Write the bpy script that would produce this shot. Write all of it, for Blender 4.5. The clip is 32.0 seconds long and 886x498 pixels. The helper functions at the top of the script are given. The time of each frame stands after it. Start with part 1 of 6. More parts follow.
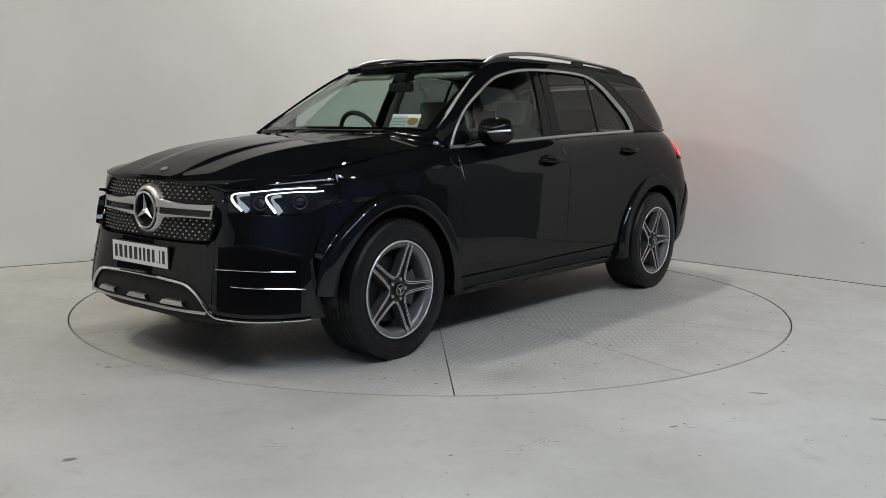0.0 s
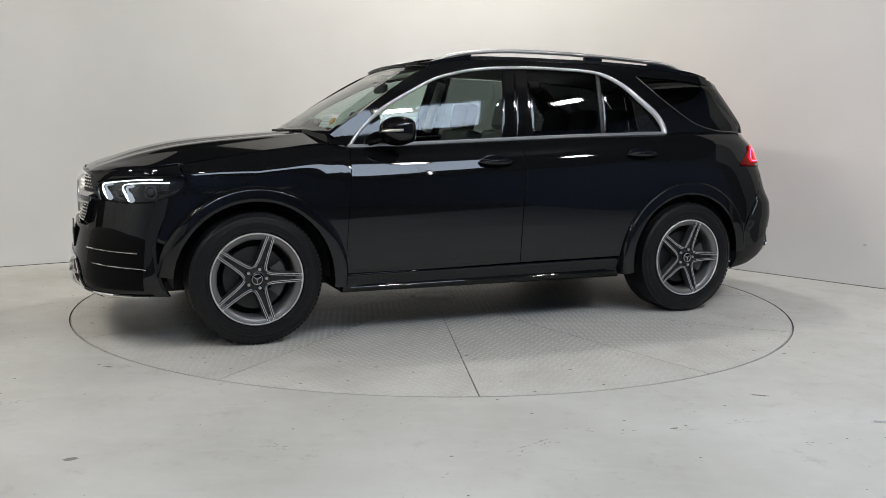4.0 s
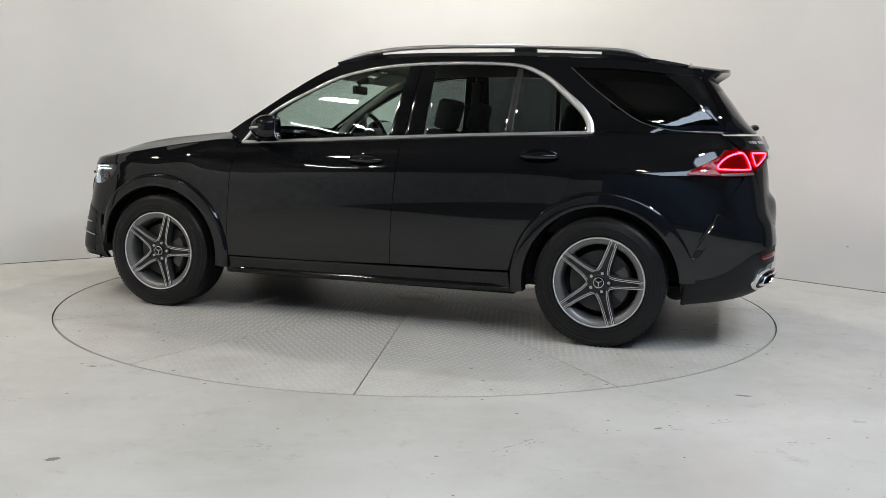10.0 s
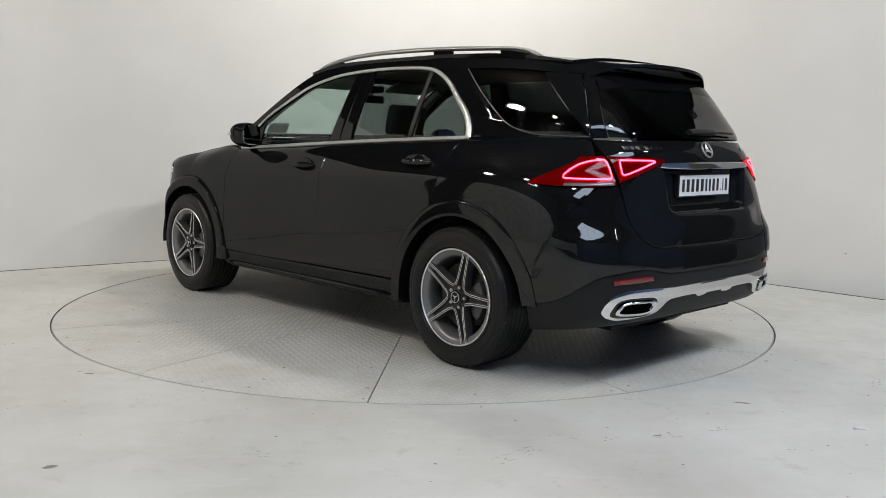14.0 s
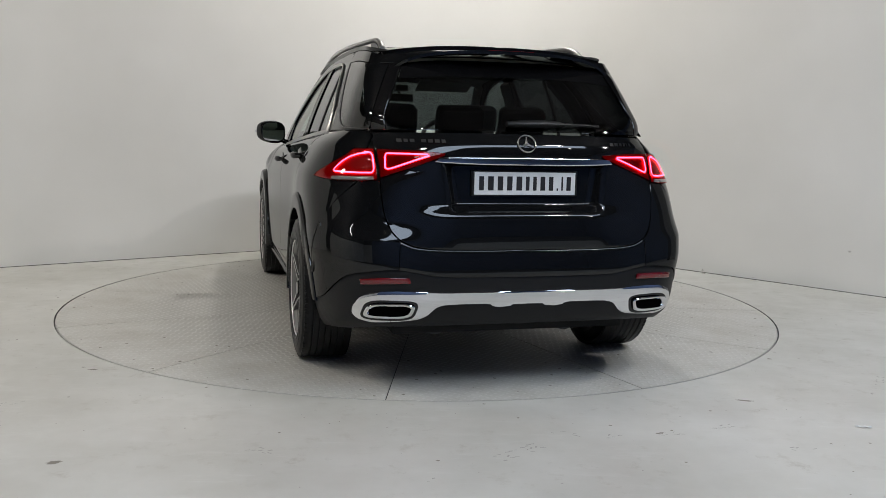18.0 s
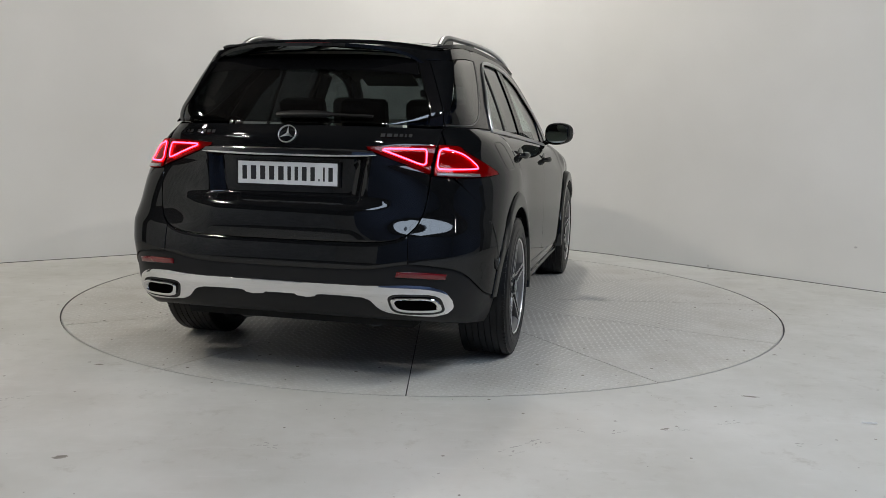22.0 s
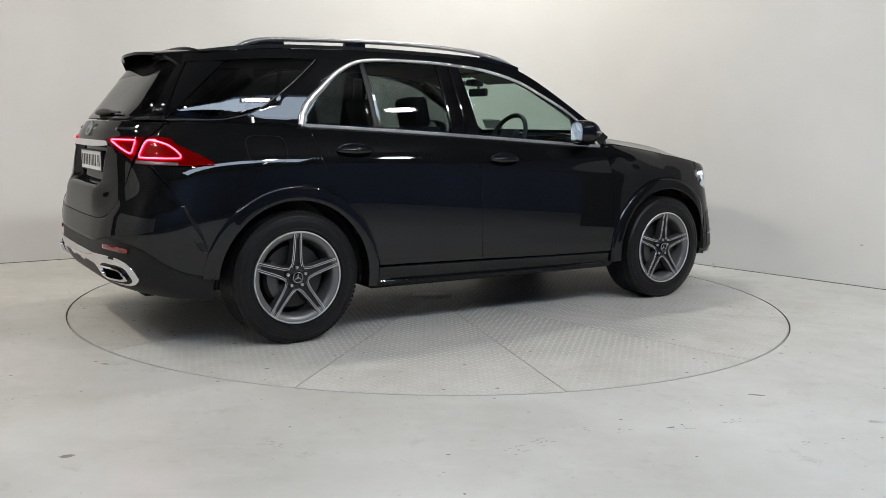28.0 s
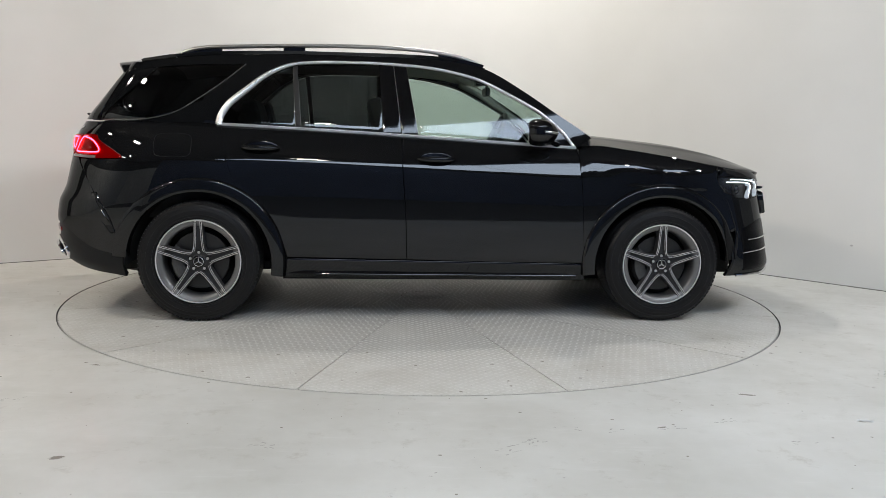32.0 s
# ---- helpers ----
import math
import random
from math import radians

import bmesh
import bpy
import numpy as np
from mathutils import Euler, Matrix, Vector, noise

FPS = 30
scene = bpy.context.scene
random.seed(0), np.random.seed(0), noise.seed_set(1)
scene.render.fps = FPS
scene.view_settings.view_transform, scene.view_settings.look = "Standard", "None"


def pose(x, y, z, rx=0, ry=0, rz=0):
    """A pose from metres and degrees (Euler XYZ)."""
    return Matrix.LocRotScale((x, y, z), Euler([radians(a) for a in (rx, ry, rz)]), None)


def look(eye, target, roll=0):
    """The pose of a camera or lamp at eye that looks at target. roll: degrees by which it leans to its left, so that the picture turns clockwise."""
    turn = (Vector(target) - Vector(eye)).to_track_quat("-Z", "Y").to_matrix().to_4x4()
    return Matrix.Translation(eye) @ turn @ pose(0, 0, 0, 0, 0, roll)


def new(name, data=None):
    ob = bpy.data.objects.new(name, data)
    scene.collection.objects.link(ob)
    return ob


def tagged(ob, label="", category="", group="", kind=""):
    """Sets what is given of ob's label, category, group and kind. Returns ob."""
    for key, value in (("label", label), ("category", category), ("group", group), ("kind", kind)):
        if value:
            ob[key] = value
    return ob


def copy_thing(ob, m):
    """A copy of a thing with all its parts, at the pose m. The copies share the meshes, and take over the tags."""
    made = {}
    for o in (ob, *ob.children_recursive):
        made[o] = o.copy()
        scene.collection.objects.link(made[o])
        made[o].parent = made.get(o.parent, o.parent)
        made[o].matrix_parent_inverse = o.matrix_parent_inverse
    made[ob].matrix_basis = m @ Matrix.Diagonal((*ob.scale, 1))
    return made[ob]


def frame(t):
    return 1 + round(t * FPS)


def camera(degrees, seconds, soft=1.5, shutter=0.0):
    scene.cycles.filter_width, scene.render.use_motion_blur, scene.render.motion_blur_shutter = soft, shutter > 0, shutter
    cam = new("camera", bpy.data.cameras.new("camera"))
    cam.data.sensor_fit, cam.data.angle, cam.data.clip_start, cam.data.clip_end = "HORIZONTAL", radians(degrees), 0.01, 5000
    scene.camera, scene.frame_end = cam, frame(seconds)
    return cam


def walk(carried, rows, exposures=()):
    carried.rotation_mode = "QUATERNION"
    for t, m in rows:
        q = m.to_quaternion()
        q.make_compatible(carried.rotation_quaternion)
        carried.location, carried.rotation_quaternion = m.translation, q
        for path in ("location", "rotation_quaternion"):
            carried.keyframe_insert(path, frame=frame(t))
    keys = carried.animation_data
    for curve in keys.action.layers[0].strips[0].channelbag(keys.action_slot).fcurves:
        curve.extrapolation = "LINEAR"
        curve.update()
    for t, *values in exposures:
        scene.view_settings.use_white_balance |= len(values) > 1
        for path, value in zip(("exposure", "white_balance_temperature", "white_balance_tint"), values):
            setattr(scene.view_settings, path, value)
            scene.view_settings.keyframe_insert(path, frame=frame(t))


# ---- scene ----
# ---- camera and its walk ----
HFOV = 53.541
EYE = (-0.2125, -6.4776, 1.2312)
# seconds, yaw, pitch, roll in degrees of the hand-held camera
AIM = [
    (0.0, -2.570, -7.711, 0.686),
    (0.5, -2.505, -7.734, 0.622),
    (1.0, -2.490, -7.754, 0.607),
    (1.5, -2.473, -7.752, 0.672),
    (2.0, -2.430, -7.724, 0.756),
    (2.5, -2.395, -7.693, 0.787),
    (3.0, -2.396, -7.671, 0.789),
    (3.5, -2.423, -7.654, 0.819),
    (5.5, -2.641, -7.661, 0.987),
    (6.0, -2.735, -7.648, 0.947),
    (6.5, -2.824, -7.663, 0.928),
    (7.0, -2.926, -7.668, 0.960),
    (7.5, -3.032, -7.644, 1.053),
    (8.0, -3.128, -7.618, 1.139),
    (8.5, -3.210, -7.605, 1.163),
    (9.0, -3.287, -7.608, 1.153),
    (9.5, -3.353, -7.624, 1.167),
    (10.0, -3.418, -7.640, 1.218),
    (10.5, -3.505, -7.644, 1.292),
    (11.0, -3.593, -7.634, 1.335),
    (11.5, -3.630, -7.572, 1.306),
    (12.0, -3.587, -7.430, 1.263),
    (12.5, -3.534, -7.289, 1.252),
    (13.0, -3.518, -7.223, 1.254),
    (13.5, -3.509, -7.197, 1.238),
    (14.0, -3.501, -7.175, 1.209),
    (14.5, -3.491, -7.172, 1.187),
    (16.5, -3.381, -7.223, 1.236),
    (17.0, -3.347, -7.273, 1.304),
    (17.5, -3.314, -7.323, 1.316),
    (18.0, -3.291, -7.374, 1.308),
    (18.5, -3.276, -7.428, 1.354),
    (19.0, -3.248, -7.483, 1.431),
    (19.5, -3.194, -7.525, 1.461),
    (20.0, -3.136, -7.551, 1.425),
    (20.5, -3.099, -7.582, 1.366),
    (21.0, -3.063, -7.628, 1.333),
    (21.5, -3.013, -7.665, 1.321),
    (22.0, -2.965, -7.672, 1.318),
    (22.5, -2.926, -7.680, 1.332),
    (23.0, -2.893, -7.706, 1.351),
    (23.5, -2.868, -7.712, 1.365),
    (24.0, -2.832, -7.702, 1.368),
    (24.5, -2.784, -7.701, 1.346),
    (25.0, -2.750, -7.716, 1.291),
    (25.5, -2.729, -7.742, 1.217),
    (27.5, -2.605, -7.741, 1.170),
    (28.0, -2.642, -7.753, 1.123),
    (28.5, -2.689, -7.748, 1.096),
    (29.0, -2.733, -7.736, 1.119),
    (29.5, -2.780, -7.732, 1.139),
    (30.0, -2.843, -7.730, 1.115),
    (30.5, -2.926, -7.719, 1.093),
    (31.0, -3.038, -7.712, 1.116),
    (31.5, -3.141, -7.711, 1.155),
    (32.0, -3.193, -7.712, 1.185),
]
# the camera's own exposure
EXPOSURE = [(0, -0.13), (1, 0.02), (2, -0.01), (4.5, 0.14), (8, 0.24), (12, 0.19), (13, 0.11), (14, 0.2), (17, -0.09), (18, -0.06), (19, -0.21), (20, -0.12), (20.5, -0.11), (22, -0.11), (23, -0.15), (24, -0.13), (25, -0.07), (28, 0.22), (32, 0.23)]
cam = camera(HFOV, 32.0, soft=0.6)
walk(cam, [(t, pose(*EYE, 90 + p, 0, yw) @ pose(0, 0, 0, 0, 0, r)) for t, yw, p, r in AIM], EXPOSURE)

# heading of the turntable in degrees, second by second
HEADING = [228.15, 221.32, 214.47, 207.61, 200.72, 193.80, 186.86, 179.89, 172.89, 165.87, 158.82, 151.75, 144.66, 137.56, 130.45, 123.35, 116.25, 109.16, 102.07, 94.99, 87.91, 80.81, 73.71, 66.59, 59.48, 52.35, 45.20, 38.03, 30.85, 23.67, 16.47, 9.28, 2.08]
CAR_OFFSET = (0.0238, 0.0856)
TABLE_R = 2.508

# ---- world and light ----
world = bpy.data.worlds.new("world")
scene.world = world
world.use_nodes = True
wn = world.node_tree.nodes
sky = wn.new("ShaderNodeTexSky")
sky.sky_type, sky.sun_disc = "NISHITA", False
sky.sun_elevation, sky.sun_rotation = radians(35), radians(160)
world.node_tree.links.new(sky.outputs[0], wn["Background"].inputs[0])
wn["Background"].inputs[1].default_value = 0.10
scene.view_settings.exposure = 0.0


def area(name, at, to, power, sx, sy, color=(1, 1, 1)):
    d = bpy.data.lights.new(name, "AREA")
    d.shape, d.size, d.size_y, d.energy, d.color = "RECTANGLE", sx, sy, power, color
    o = new(name, d)
    o.matrix_world = look(at, to)
    return o


# ---- materials ----
class Mat:
    """A small builder for node materials."""

    def __init__(self, name, color=(0.5, 0.5, 0.5), rough=0.5, metal=0.0, **more):
        self.m = bpy.data.materials.new(name)
        self.m.use_nodes = True
        self.t = self.m.node_tree
        self.b = self.t.nodes["Principled BSDF"]
        self.set("Base Color", (*color, 1))
        self.set("Roughness", rough)
        self.set("Metallic", metal)
        for k, v in more.items():
            self.set(k.replace("_", " "), v)

    def set(self, k, v):
        self.b.inputs[k].default_value = v

    def node(self, kind, **at):
        n = self.t.nodes.new(kind)
        for k, v in at.items():
            if k[0] == "i" and k[1:].isdigit():
                n.inputs[int(k[1:])].default_value = v
            else:
                setattr(n, k, v)
        return n

    def link(self, a, b):
        self.t.links.new(a, b)

    def math(self, op, a, b=None, clamp=False):
        n = self.node("ShaderNodeMath", operation=op, use_clamp=clamp)
        for i, v in enumerate((a, b)):
            if v is None:
                continue
            if isinstance(v, (int, float)):
                n.inputs[i].default_value = v
            else:
                self.link(v, n.inputs[i])
        return n.outputs[0]

    def coords(self, kind="Object"):
        return self.node("ShaderNodeTexCoord").outputs[kind]

    def noise(self, scale, detail=4, rough=0.55, vec=None, lo=None, hi=None):
        n = self.node("ShaderNodeTexNoise")
        n.inputs["Scale"].default_value, n.inputs["Detail"].default_value, n.inputs["Roughness"].default_value = scale, detail, rough
        self.link(vec or self.coords(), n.inputs["Vector"])
        return self.ramp(n.outputs["Fac"], lo, hi) if lo is not None else n.outputs["Fac"]

    def ramp(self, fac, lo, hi, a=0.0, b=1.0):
        n = self.node("ShaderNodeMapRange", clamp=True)
        for i, v in enumerate((lo, hi, a, b)):
            n.inputs[i + 1].default_value = v
        self.link(fac, n.inputs[0])
        return n.outputs[0]

    def mix(self, fac, a, b):
        n = self.node("ShaderNodeMix", data_type="RGBA")
        for i, v in ((0, fac), (6, a), (7, b)):
            if isinstance(v, tuple):
                n.inputs[i].default_value = (*v, 1)
            elif isinstance(v, (int, float)):
                n.inputs[i].default_value = v
            else:
                self.link(v, n.inputs[i])
        return n.outputs[2]

    def to(self, out, k):
        self.link(out, self.b.inputs[k])
        return self

    def bump(self, h, strength=0.2, dist=0.01):
        n = self.node("ShaderNodeBump")
        n.inputs["Strength"].default_value, n.inputs["Distance"].default_value = strength, dist
        self.link(h, n.inputs["Height"])
        self.link(n.outputs[0], self.b.inputs["Normal"])
        return self


def grainy(name, color, rough, scale=60, amount=0.25, bump=0.1, metal=0.0, dist=0.002, **more):
    """A plain surface with grain, blotches and fine relief."""
    m = Mat(name, color, rough, metal, **more)
    g = m.math("ADD", m.math("MULTIPLY", m.noise(scale), 0.6), m.math("MULTIPLY", m.noise(scale / 12), 0.4))
    dark = tuple(c * (1 - amount) for c in color)
    light = tuple(min(1, c * (1 + amount)) for c in color)
    m.to(m.mix(m.ramp(g, 0.3, 0.7), dark, light), "Base Color")
    m.to(m.ramp(g, 0.3, 0.7, max(0.02, rough * 0.85), min(1, rough * 1.15)), "Roughness")
    if bump:
        m.bump(g, bump, dist)
    return m.m


def gloss_share(t, low, power):
    """How much of a lacquered or glazed surface mirrors: low face on, rising towards the edge."""
    lw, pw, ml = (t.nodes.new(k) for k in ("ShaderNodeLayerWeight", "ShaderNodeMath", "ShaderNodeMath"))
    lw.inputs[0].default_value = 0.5
    pw.operation, pw.inputs[1].default_value = "POWER", power
    ml.operation, ml.inputs[1].default_value, ml.inputs[2].default_value = "MULTIPLY_ADD", 0.95 - low, low
    t.links.new(lw.outputs["Facing"], pw.inputs[0])
    t.links.new(pw.outputs[0], ml.inputs[0])
    return ml.outputs[0]


def paint(name, color, rough=0.3, low=0.042):
    """Polished lacquer over a dark base, with faint polishing haze."""
    m = bpy.data.materials.new(name)
    m.use_nodes = True
    t = m.node_tree
    t.nodes.remove(t.nodes["Principled BSDF"])
    df, gl, mx, tc, nz, mr = (t.nodes.new(k) for k in ("ShaderNodeBsdfDiffuse", "ShaderNodeBsdfGlossy", "ShaderNodeMixShader", "ShaderNodeTexCoord", "ShaderNodeTexNoise", "ShaderNodeMapRange"))
    df.inputs[0].default_value = (*color, 1)
    gl.inputs[0].default_value = (1, 1, 1, 1)
    nz.inputs["Scale"].default_value, nz.inputs["Detail"].default_value = 9, 5
    for i, v in enumerate((0.35, 0.75, *((0.04, 0.08) if rough > 0.38 else (0.008, 0.045)))):
        mr.inputs[i + 1].default_value = v
    for x, y in ((tc.outputs["Object"], nz.inputs["Vector"]), (nz.outputs["Fac"], mr.inputs[0]), (mr.outputs[0], gl.inputs["Roughness"]), (gloss_share(t, low, 8.0), mx.inputs[0]), (df.outputs[0], mx.inputs[1]), (gl.outputs[0], mx.inputs[2]), (mx.outputs[0], t.nodes["Material Output"].inputs[0])):
        t.links.new(x, y)
    return m


def glass(name, tint, gloss=1.0):
    """Thin tinted glass: what is behind shows through the tint, with a clear reflection on top."""
    m = bpy.data.materials.new(name)
    m.use_nodes = True
    t = m.node_tree
    t.nodes.remove(t.nodes["Principled BSDF"])
    tr, gl, mx = (t.nodes.new(k) for k in ("ShaderNodeBsdfTransparent", "ShaderNodeBsdfGlossy", "ShaderNodeMixShader"))
    tr.inputs[0].default_value = (*tint, 1)
    gl.inputs["Roughness"].default_value = 0.0
    gl.inputs[0].default_value = (gloss, gloss, gloss, 1)
    for a, b in ((gloss_share(t, 0.055, 6.5), mx.inputs[0]), (tr.outputs[0], mx.inputs[1]), (gl.outputs[0], mx.inputs[2]), (mx.outputs[0], t.nodes["Material Output"].inputs[0])):
        t.links.new(a, b)
    return m


def glow(name, color, strength):
    m = Mat(name, (0.02, 0.02, 0.02), 0.4)
    m.set("Emission Color", (*color, 1))
    m.set("Emission Strength", strength)
    return m.m


BLACK_PAINT = paint("black_paint", (0.0048, 0.0052, 0.0058), 0.35)
GLOSS_BLACK = paint("gloss_black", (0.004, 0.004, 0.0045), 0.4)
CHROME = Mat("chrome", (0.75, 0.75, 0.76), 0.045, 1.0).m
SATIN = grainy("satin_aluminium", (0.62, 0.62, 0.62), 0.38, 400, 0.08, 0.03, 1.0)
RIM_GREY = grainy("rim_grey", (0.17, 0.169, 0.168), 0.36, 300, 0.08, 0.02, 0.45)
SPOKE_GREY = grainy("spoke_dark_grey", (0.052, 0.052, 0.054), 0.36, 300, 0.08, 0.02, 0.4)
RIM_CUT = grainy("machined_aluminium", (0.78, 0.775, 0.77), 0.34, 500, 0.06, 0.03, 0.55)
RUBBER = grainy("tyre_rubber", (0.0075, 0.0075, 0.008), 0.42, 90, 0.3, 0.12, Specular_IOR_Level=0.27)
PLASTIC = grainy("black_plastic", (0.007, 0.007, 0.0075), 0.45, 300, 0.2, 0.15, 0.0, 0.001, Specular_IOR_Level=0.3)
VALANCE = grainy("grey_plastic", (0.010, 0.0102, 0.011), 0.5, 300, 0.15, 0.1, 0.0, 0.001, Specular_IOR_Level=0.25)
LINER = grainy("felt_liner", (0.008, 0.008, 0.008), 0.95, 80, 0.3, 0.2)
GROOVE = grainy("spoke_groove_grey", (0.030, 0.030, 0.031), 0.45, 300, 0.1, 0.02, 0.3)
# grey puts the rubber seal's thin highlight line into its colour
SEAL = grainy("seal_highlight_grey", (0.09, 0.09, 0.092), 0.3, 200, 0.15, 0.05, 0.5)
DARK_METAL = grainy("dark_metal", (0.10, 0.10, 0.10), 0.45, 120, 0.3, 0.1, 0.8)
DISC = grainy("brake_disc_steel", (0.065, 0.064, 0.063), 0.5, 200, 0.15, 0.05, 1.0)
CLEAR_GLASS = glass("clear_glass", (0.66, 0.76, 0.72))
FRONT_GLASS = glass("front_door_glass", (0.62, 0.72, 0.68))
PRIVACY_GLASS = glass("privacy_glass", (0.16, 0.18, 0.18))
QUARTER_GLASS = glass("quarter_glass", (0.05, 0.056, 0.058))
LENS = glass("lamp_lens", (0.85, 0.87, 0.9))
RED_LENS = glass("red_lens", (0.75, 0.03, 0.04), 0.45)
RED_PLASTIC = Mat("red_plastic", (0.14, 0.003, 0.005), 0.2, 0.0, Coat_Weight=1.0).m
RED_GLOW = glow("tail_light_glow", (1.0, 0.016, 0.040), 24.0)
WHITE_GLOW = glow("daylight_lamp_glow", (0.92, 0.97, 1.0), 3.2)
CABIN_GREY = grainy("cabin_lining", (0.48, 0.46, 0.42), 0.85, 150, 0.1, 0.1)
CABIN_BLACK = grainy("dark_leather", (0.02, 0.02, 0.021), 0.5, 120, 0.2, 0.12)
PLATE_WHITE = grainy("plate_white", (0.72, 0.73, 0.74), 0.35, 40, 0.04, 0.0)
INK = grainy("ink", (0.012, 0.012, 0.015), 0.5, 80, 0.1, 0.0)
PAPER = grainy("paper", (0.78, 0.79, 0.8), 0.6, 60, 0.04, 0.0)
ORANGE_INK = grainy("orange_ink", (0.6, 0.32, 0.08), 0.6, 60, 0.1, 0.0)
BLUE_INK = grainy("blue_ink", (0.42, 0.50, 0.58), 0.6, 60, 0.1, 0.0)


def wall_mat():
    m = Mat("white_wall_paint", (0.74, 0.735, 0.71), 0.75)
    big, fine = m.noise(0.7, 3), m.noise(45, 6)
    m.to(m.mix(m.ramp(big, 0.3, 0.7), (0.70, 0.695, 0.67), (0.77, 0.765, 0.745)), "Base Color")
    return m.bump(fine, 0.06, 0.003).m


def floor_mat():
    m = Mat("painted_concrete", (0.6, 0.6, 0.57), 0.4)
    big, mid, fine = m.noise(0.9, 5, 0.6), m.noise(6, 6, 0.65), m.noise(70, 5)
    base = m.mix(m.ramp(big, 0.3, 0.7), (0.46, 0.455, 0.42), (0.605, 0.605, 0.58))
    scuff = m.ramp(m.noise(3.2, 8, 0.75), 0.60, 0.70)
    base = m.mix(m.math("MULTIPLY", scuff, 0.7), base, (0.37, 0.35, 0.31))
    streak = m.node("ShaderNodeMapping")
    m.link(m.coords(), streak.inputs[0])
    streak.inputs["Rotation"].default_value, streak.inputs["Scale"].default_value = (0, 0, 0.5), (1, 5, 1)
    base = m.mix(m.math("MULTIPLY", m.ramp(m.noise(2.6, 6, 0.7, streak.outputs[0]), 0.56, 0.7), 0.3), base, (0.66, 0.66, 0.645))
    spots = m.ramp(m.noise(26, 3, 0.6), 0.70, 0.745)
    gate = m.ramp(m.noise(1.7, 4), 0.50, 0.60)
    smudge = m.math("MULTIPLY", m.ramp(m.noise(8.5, 7, 0.72), 0.55, 0.68), m.ramp(m.noise(1.1, 3), 0.42, 0.60))
    base = m.mix(m.math("MULTIPLY", smudge, 0.44), base, (0.33, 0.31, 0.265))
    base = m.mix(m.math("MULTIPLY", m.math("MULTIPLY", spots, gate), 0.6), base, (0.22, 0.20, 0.18))
    m.to(base, "Base Color")
    m.to(m.ramp(mid, 0.3, 0.7, 0.30, 0.50), "Roughness")
    return m.bump(m.math("ADD", m.math("MULTIPLY", mid, 0.7), m.math("MULTIPLY", fine, 0.3)), 0.12, 0.004).m


def tread_mat():
    """Tear-drop tread plate: raised bars in a chequer of two directions."""
    m = Mat("tread_plate", (0.52, 0.52, 0.5), 0.42, 0.0)
    sep = m.node("ShaderNodeSeparateXYZ")
    m.link(m.coords(), sep.inputs[0])
    s = 0.039
    k = 0.70711 / s
    a = m.math("ADD", m.math("MULTIPLY", sep.outputs[0], k), m.math("MULTIPLY", sep.outputs[1], k))
    b = m.math("SUBTRACT", m.math("MULTIPLY", sep.outputs[0], k), m.math("MULTIPLY", sep.outputs[1], k))
    fa, fb = (m.math("SUBTRACT", m.math("FRACT", v), 0.5) for v in (a, b))
    par = m.math("FLOORED_MODULO", m.math("ADD", m.math("FLOOR", a), m.math("FLOOR", b)), 2.0)
    inv = m.math("SUBTRACT", 1.0, par)
    lon = m.math("ADD", m.math("MULTIPLY", fa, inv), m.math("MULTIPLY", fb, par))
    lat = m.math("ADD", m.math("MULTIPLY", fb, inv), m.math("MULTIPLY", fa, par))
    d = m.math("ADD", m.math("POWER", m.math("ABSOLUTE", m.math("DIVIDE", lon, 0.47)), 2.0), m.math("POWER", m.math("ABSOLUTE", m.math("DIVIDE", lat, 0.17)), 2.0))
    bar = m.ramp(d, 1.1, 0.5)
    dirt, fine = m.noise(2.2, 7, 0.7), m.noise(40, 4)
    r = m.math("SQRT", m.math("ADD", m.math("MULTIPLY", sep.outputs[0], sep.outputs[0]), m.math("MULTIPLY", sep.outputs[1], sep.outputs[1])))
    # the paint is worn off the raised bars inside, and still whole towards the rim
    worn = m.ramp(m.math("ADD", r, m.math("MULTIPLY", m.noise(1.3, 5), 1.8)), 2.1, 3.1, 1.0, 0.22)
    base = m.mix(m.ramp(dirt, 0.36, 0.58), (0.47, 0.455, 0.415), (0.58, 0.575, 0.545))
    low = m.mix(worn, base, (0.38, 0.375, 0.355))
    high = m.mix(worn, base, (0.61, 0.61, 0.59))
    base = m.mix(bar, low, high)
    spots = m.ramp(m.noise(19, 4, 0.7), 0.70, 0.76)
    base = m.mix(m.math("MULTIPLY", spots, 0.75), base, (0.20, 0.17, 0.13))
    m.to(base, "Base Color")
    m.to(m.ramp(fine, 0.3, 0.7, 0.38, 0.55), "Roughness")
    return m.bump(m.math("ADD", bar, m.math("MULTIPLY", fine, 0.08)), 0.6, 0.004).m


WALL, FLOOR, TREAD = wall_mat(), floor_mat(), tread_mat()
HALL = grainy("hall_grey_wall", (0.74, 0.735, 0.71), 0.8, 6, 0.3, 0.1)
HALL_DAYLIT_BLUE = grainy("hall_daylit_blue", (0.095, 0.14, 0.26), 0.7, 5, 0.35, 0.1)
HALL_DARK = grainy("hall_dark_wall", (0.05, 0.05, 0.052), 0.8, 5, 0.3, 0.1)
WALL_DIMMED = grainy("wall_dimmed_grey", (0.24, 0.24, 0.235), 0.8, 5, 0.15, 0.1)
CEIL = grainy("hall_ceiling", (0.075, 0.075, 0.078), 0.85, 8, 0.25, 0.1)
STEEL = grainy("painted_steel", (0.25, 0.25, 0.26), 0.5, 40, 0.2, 0.05)
SKYLIGHT = glow("skylight_glow", (0.58, 0.74, 1.0), 1.2)
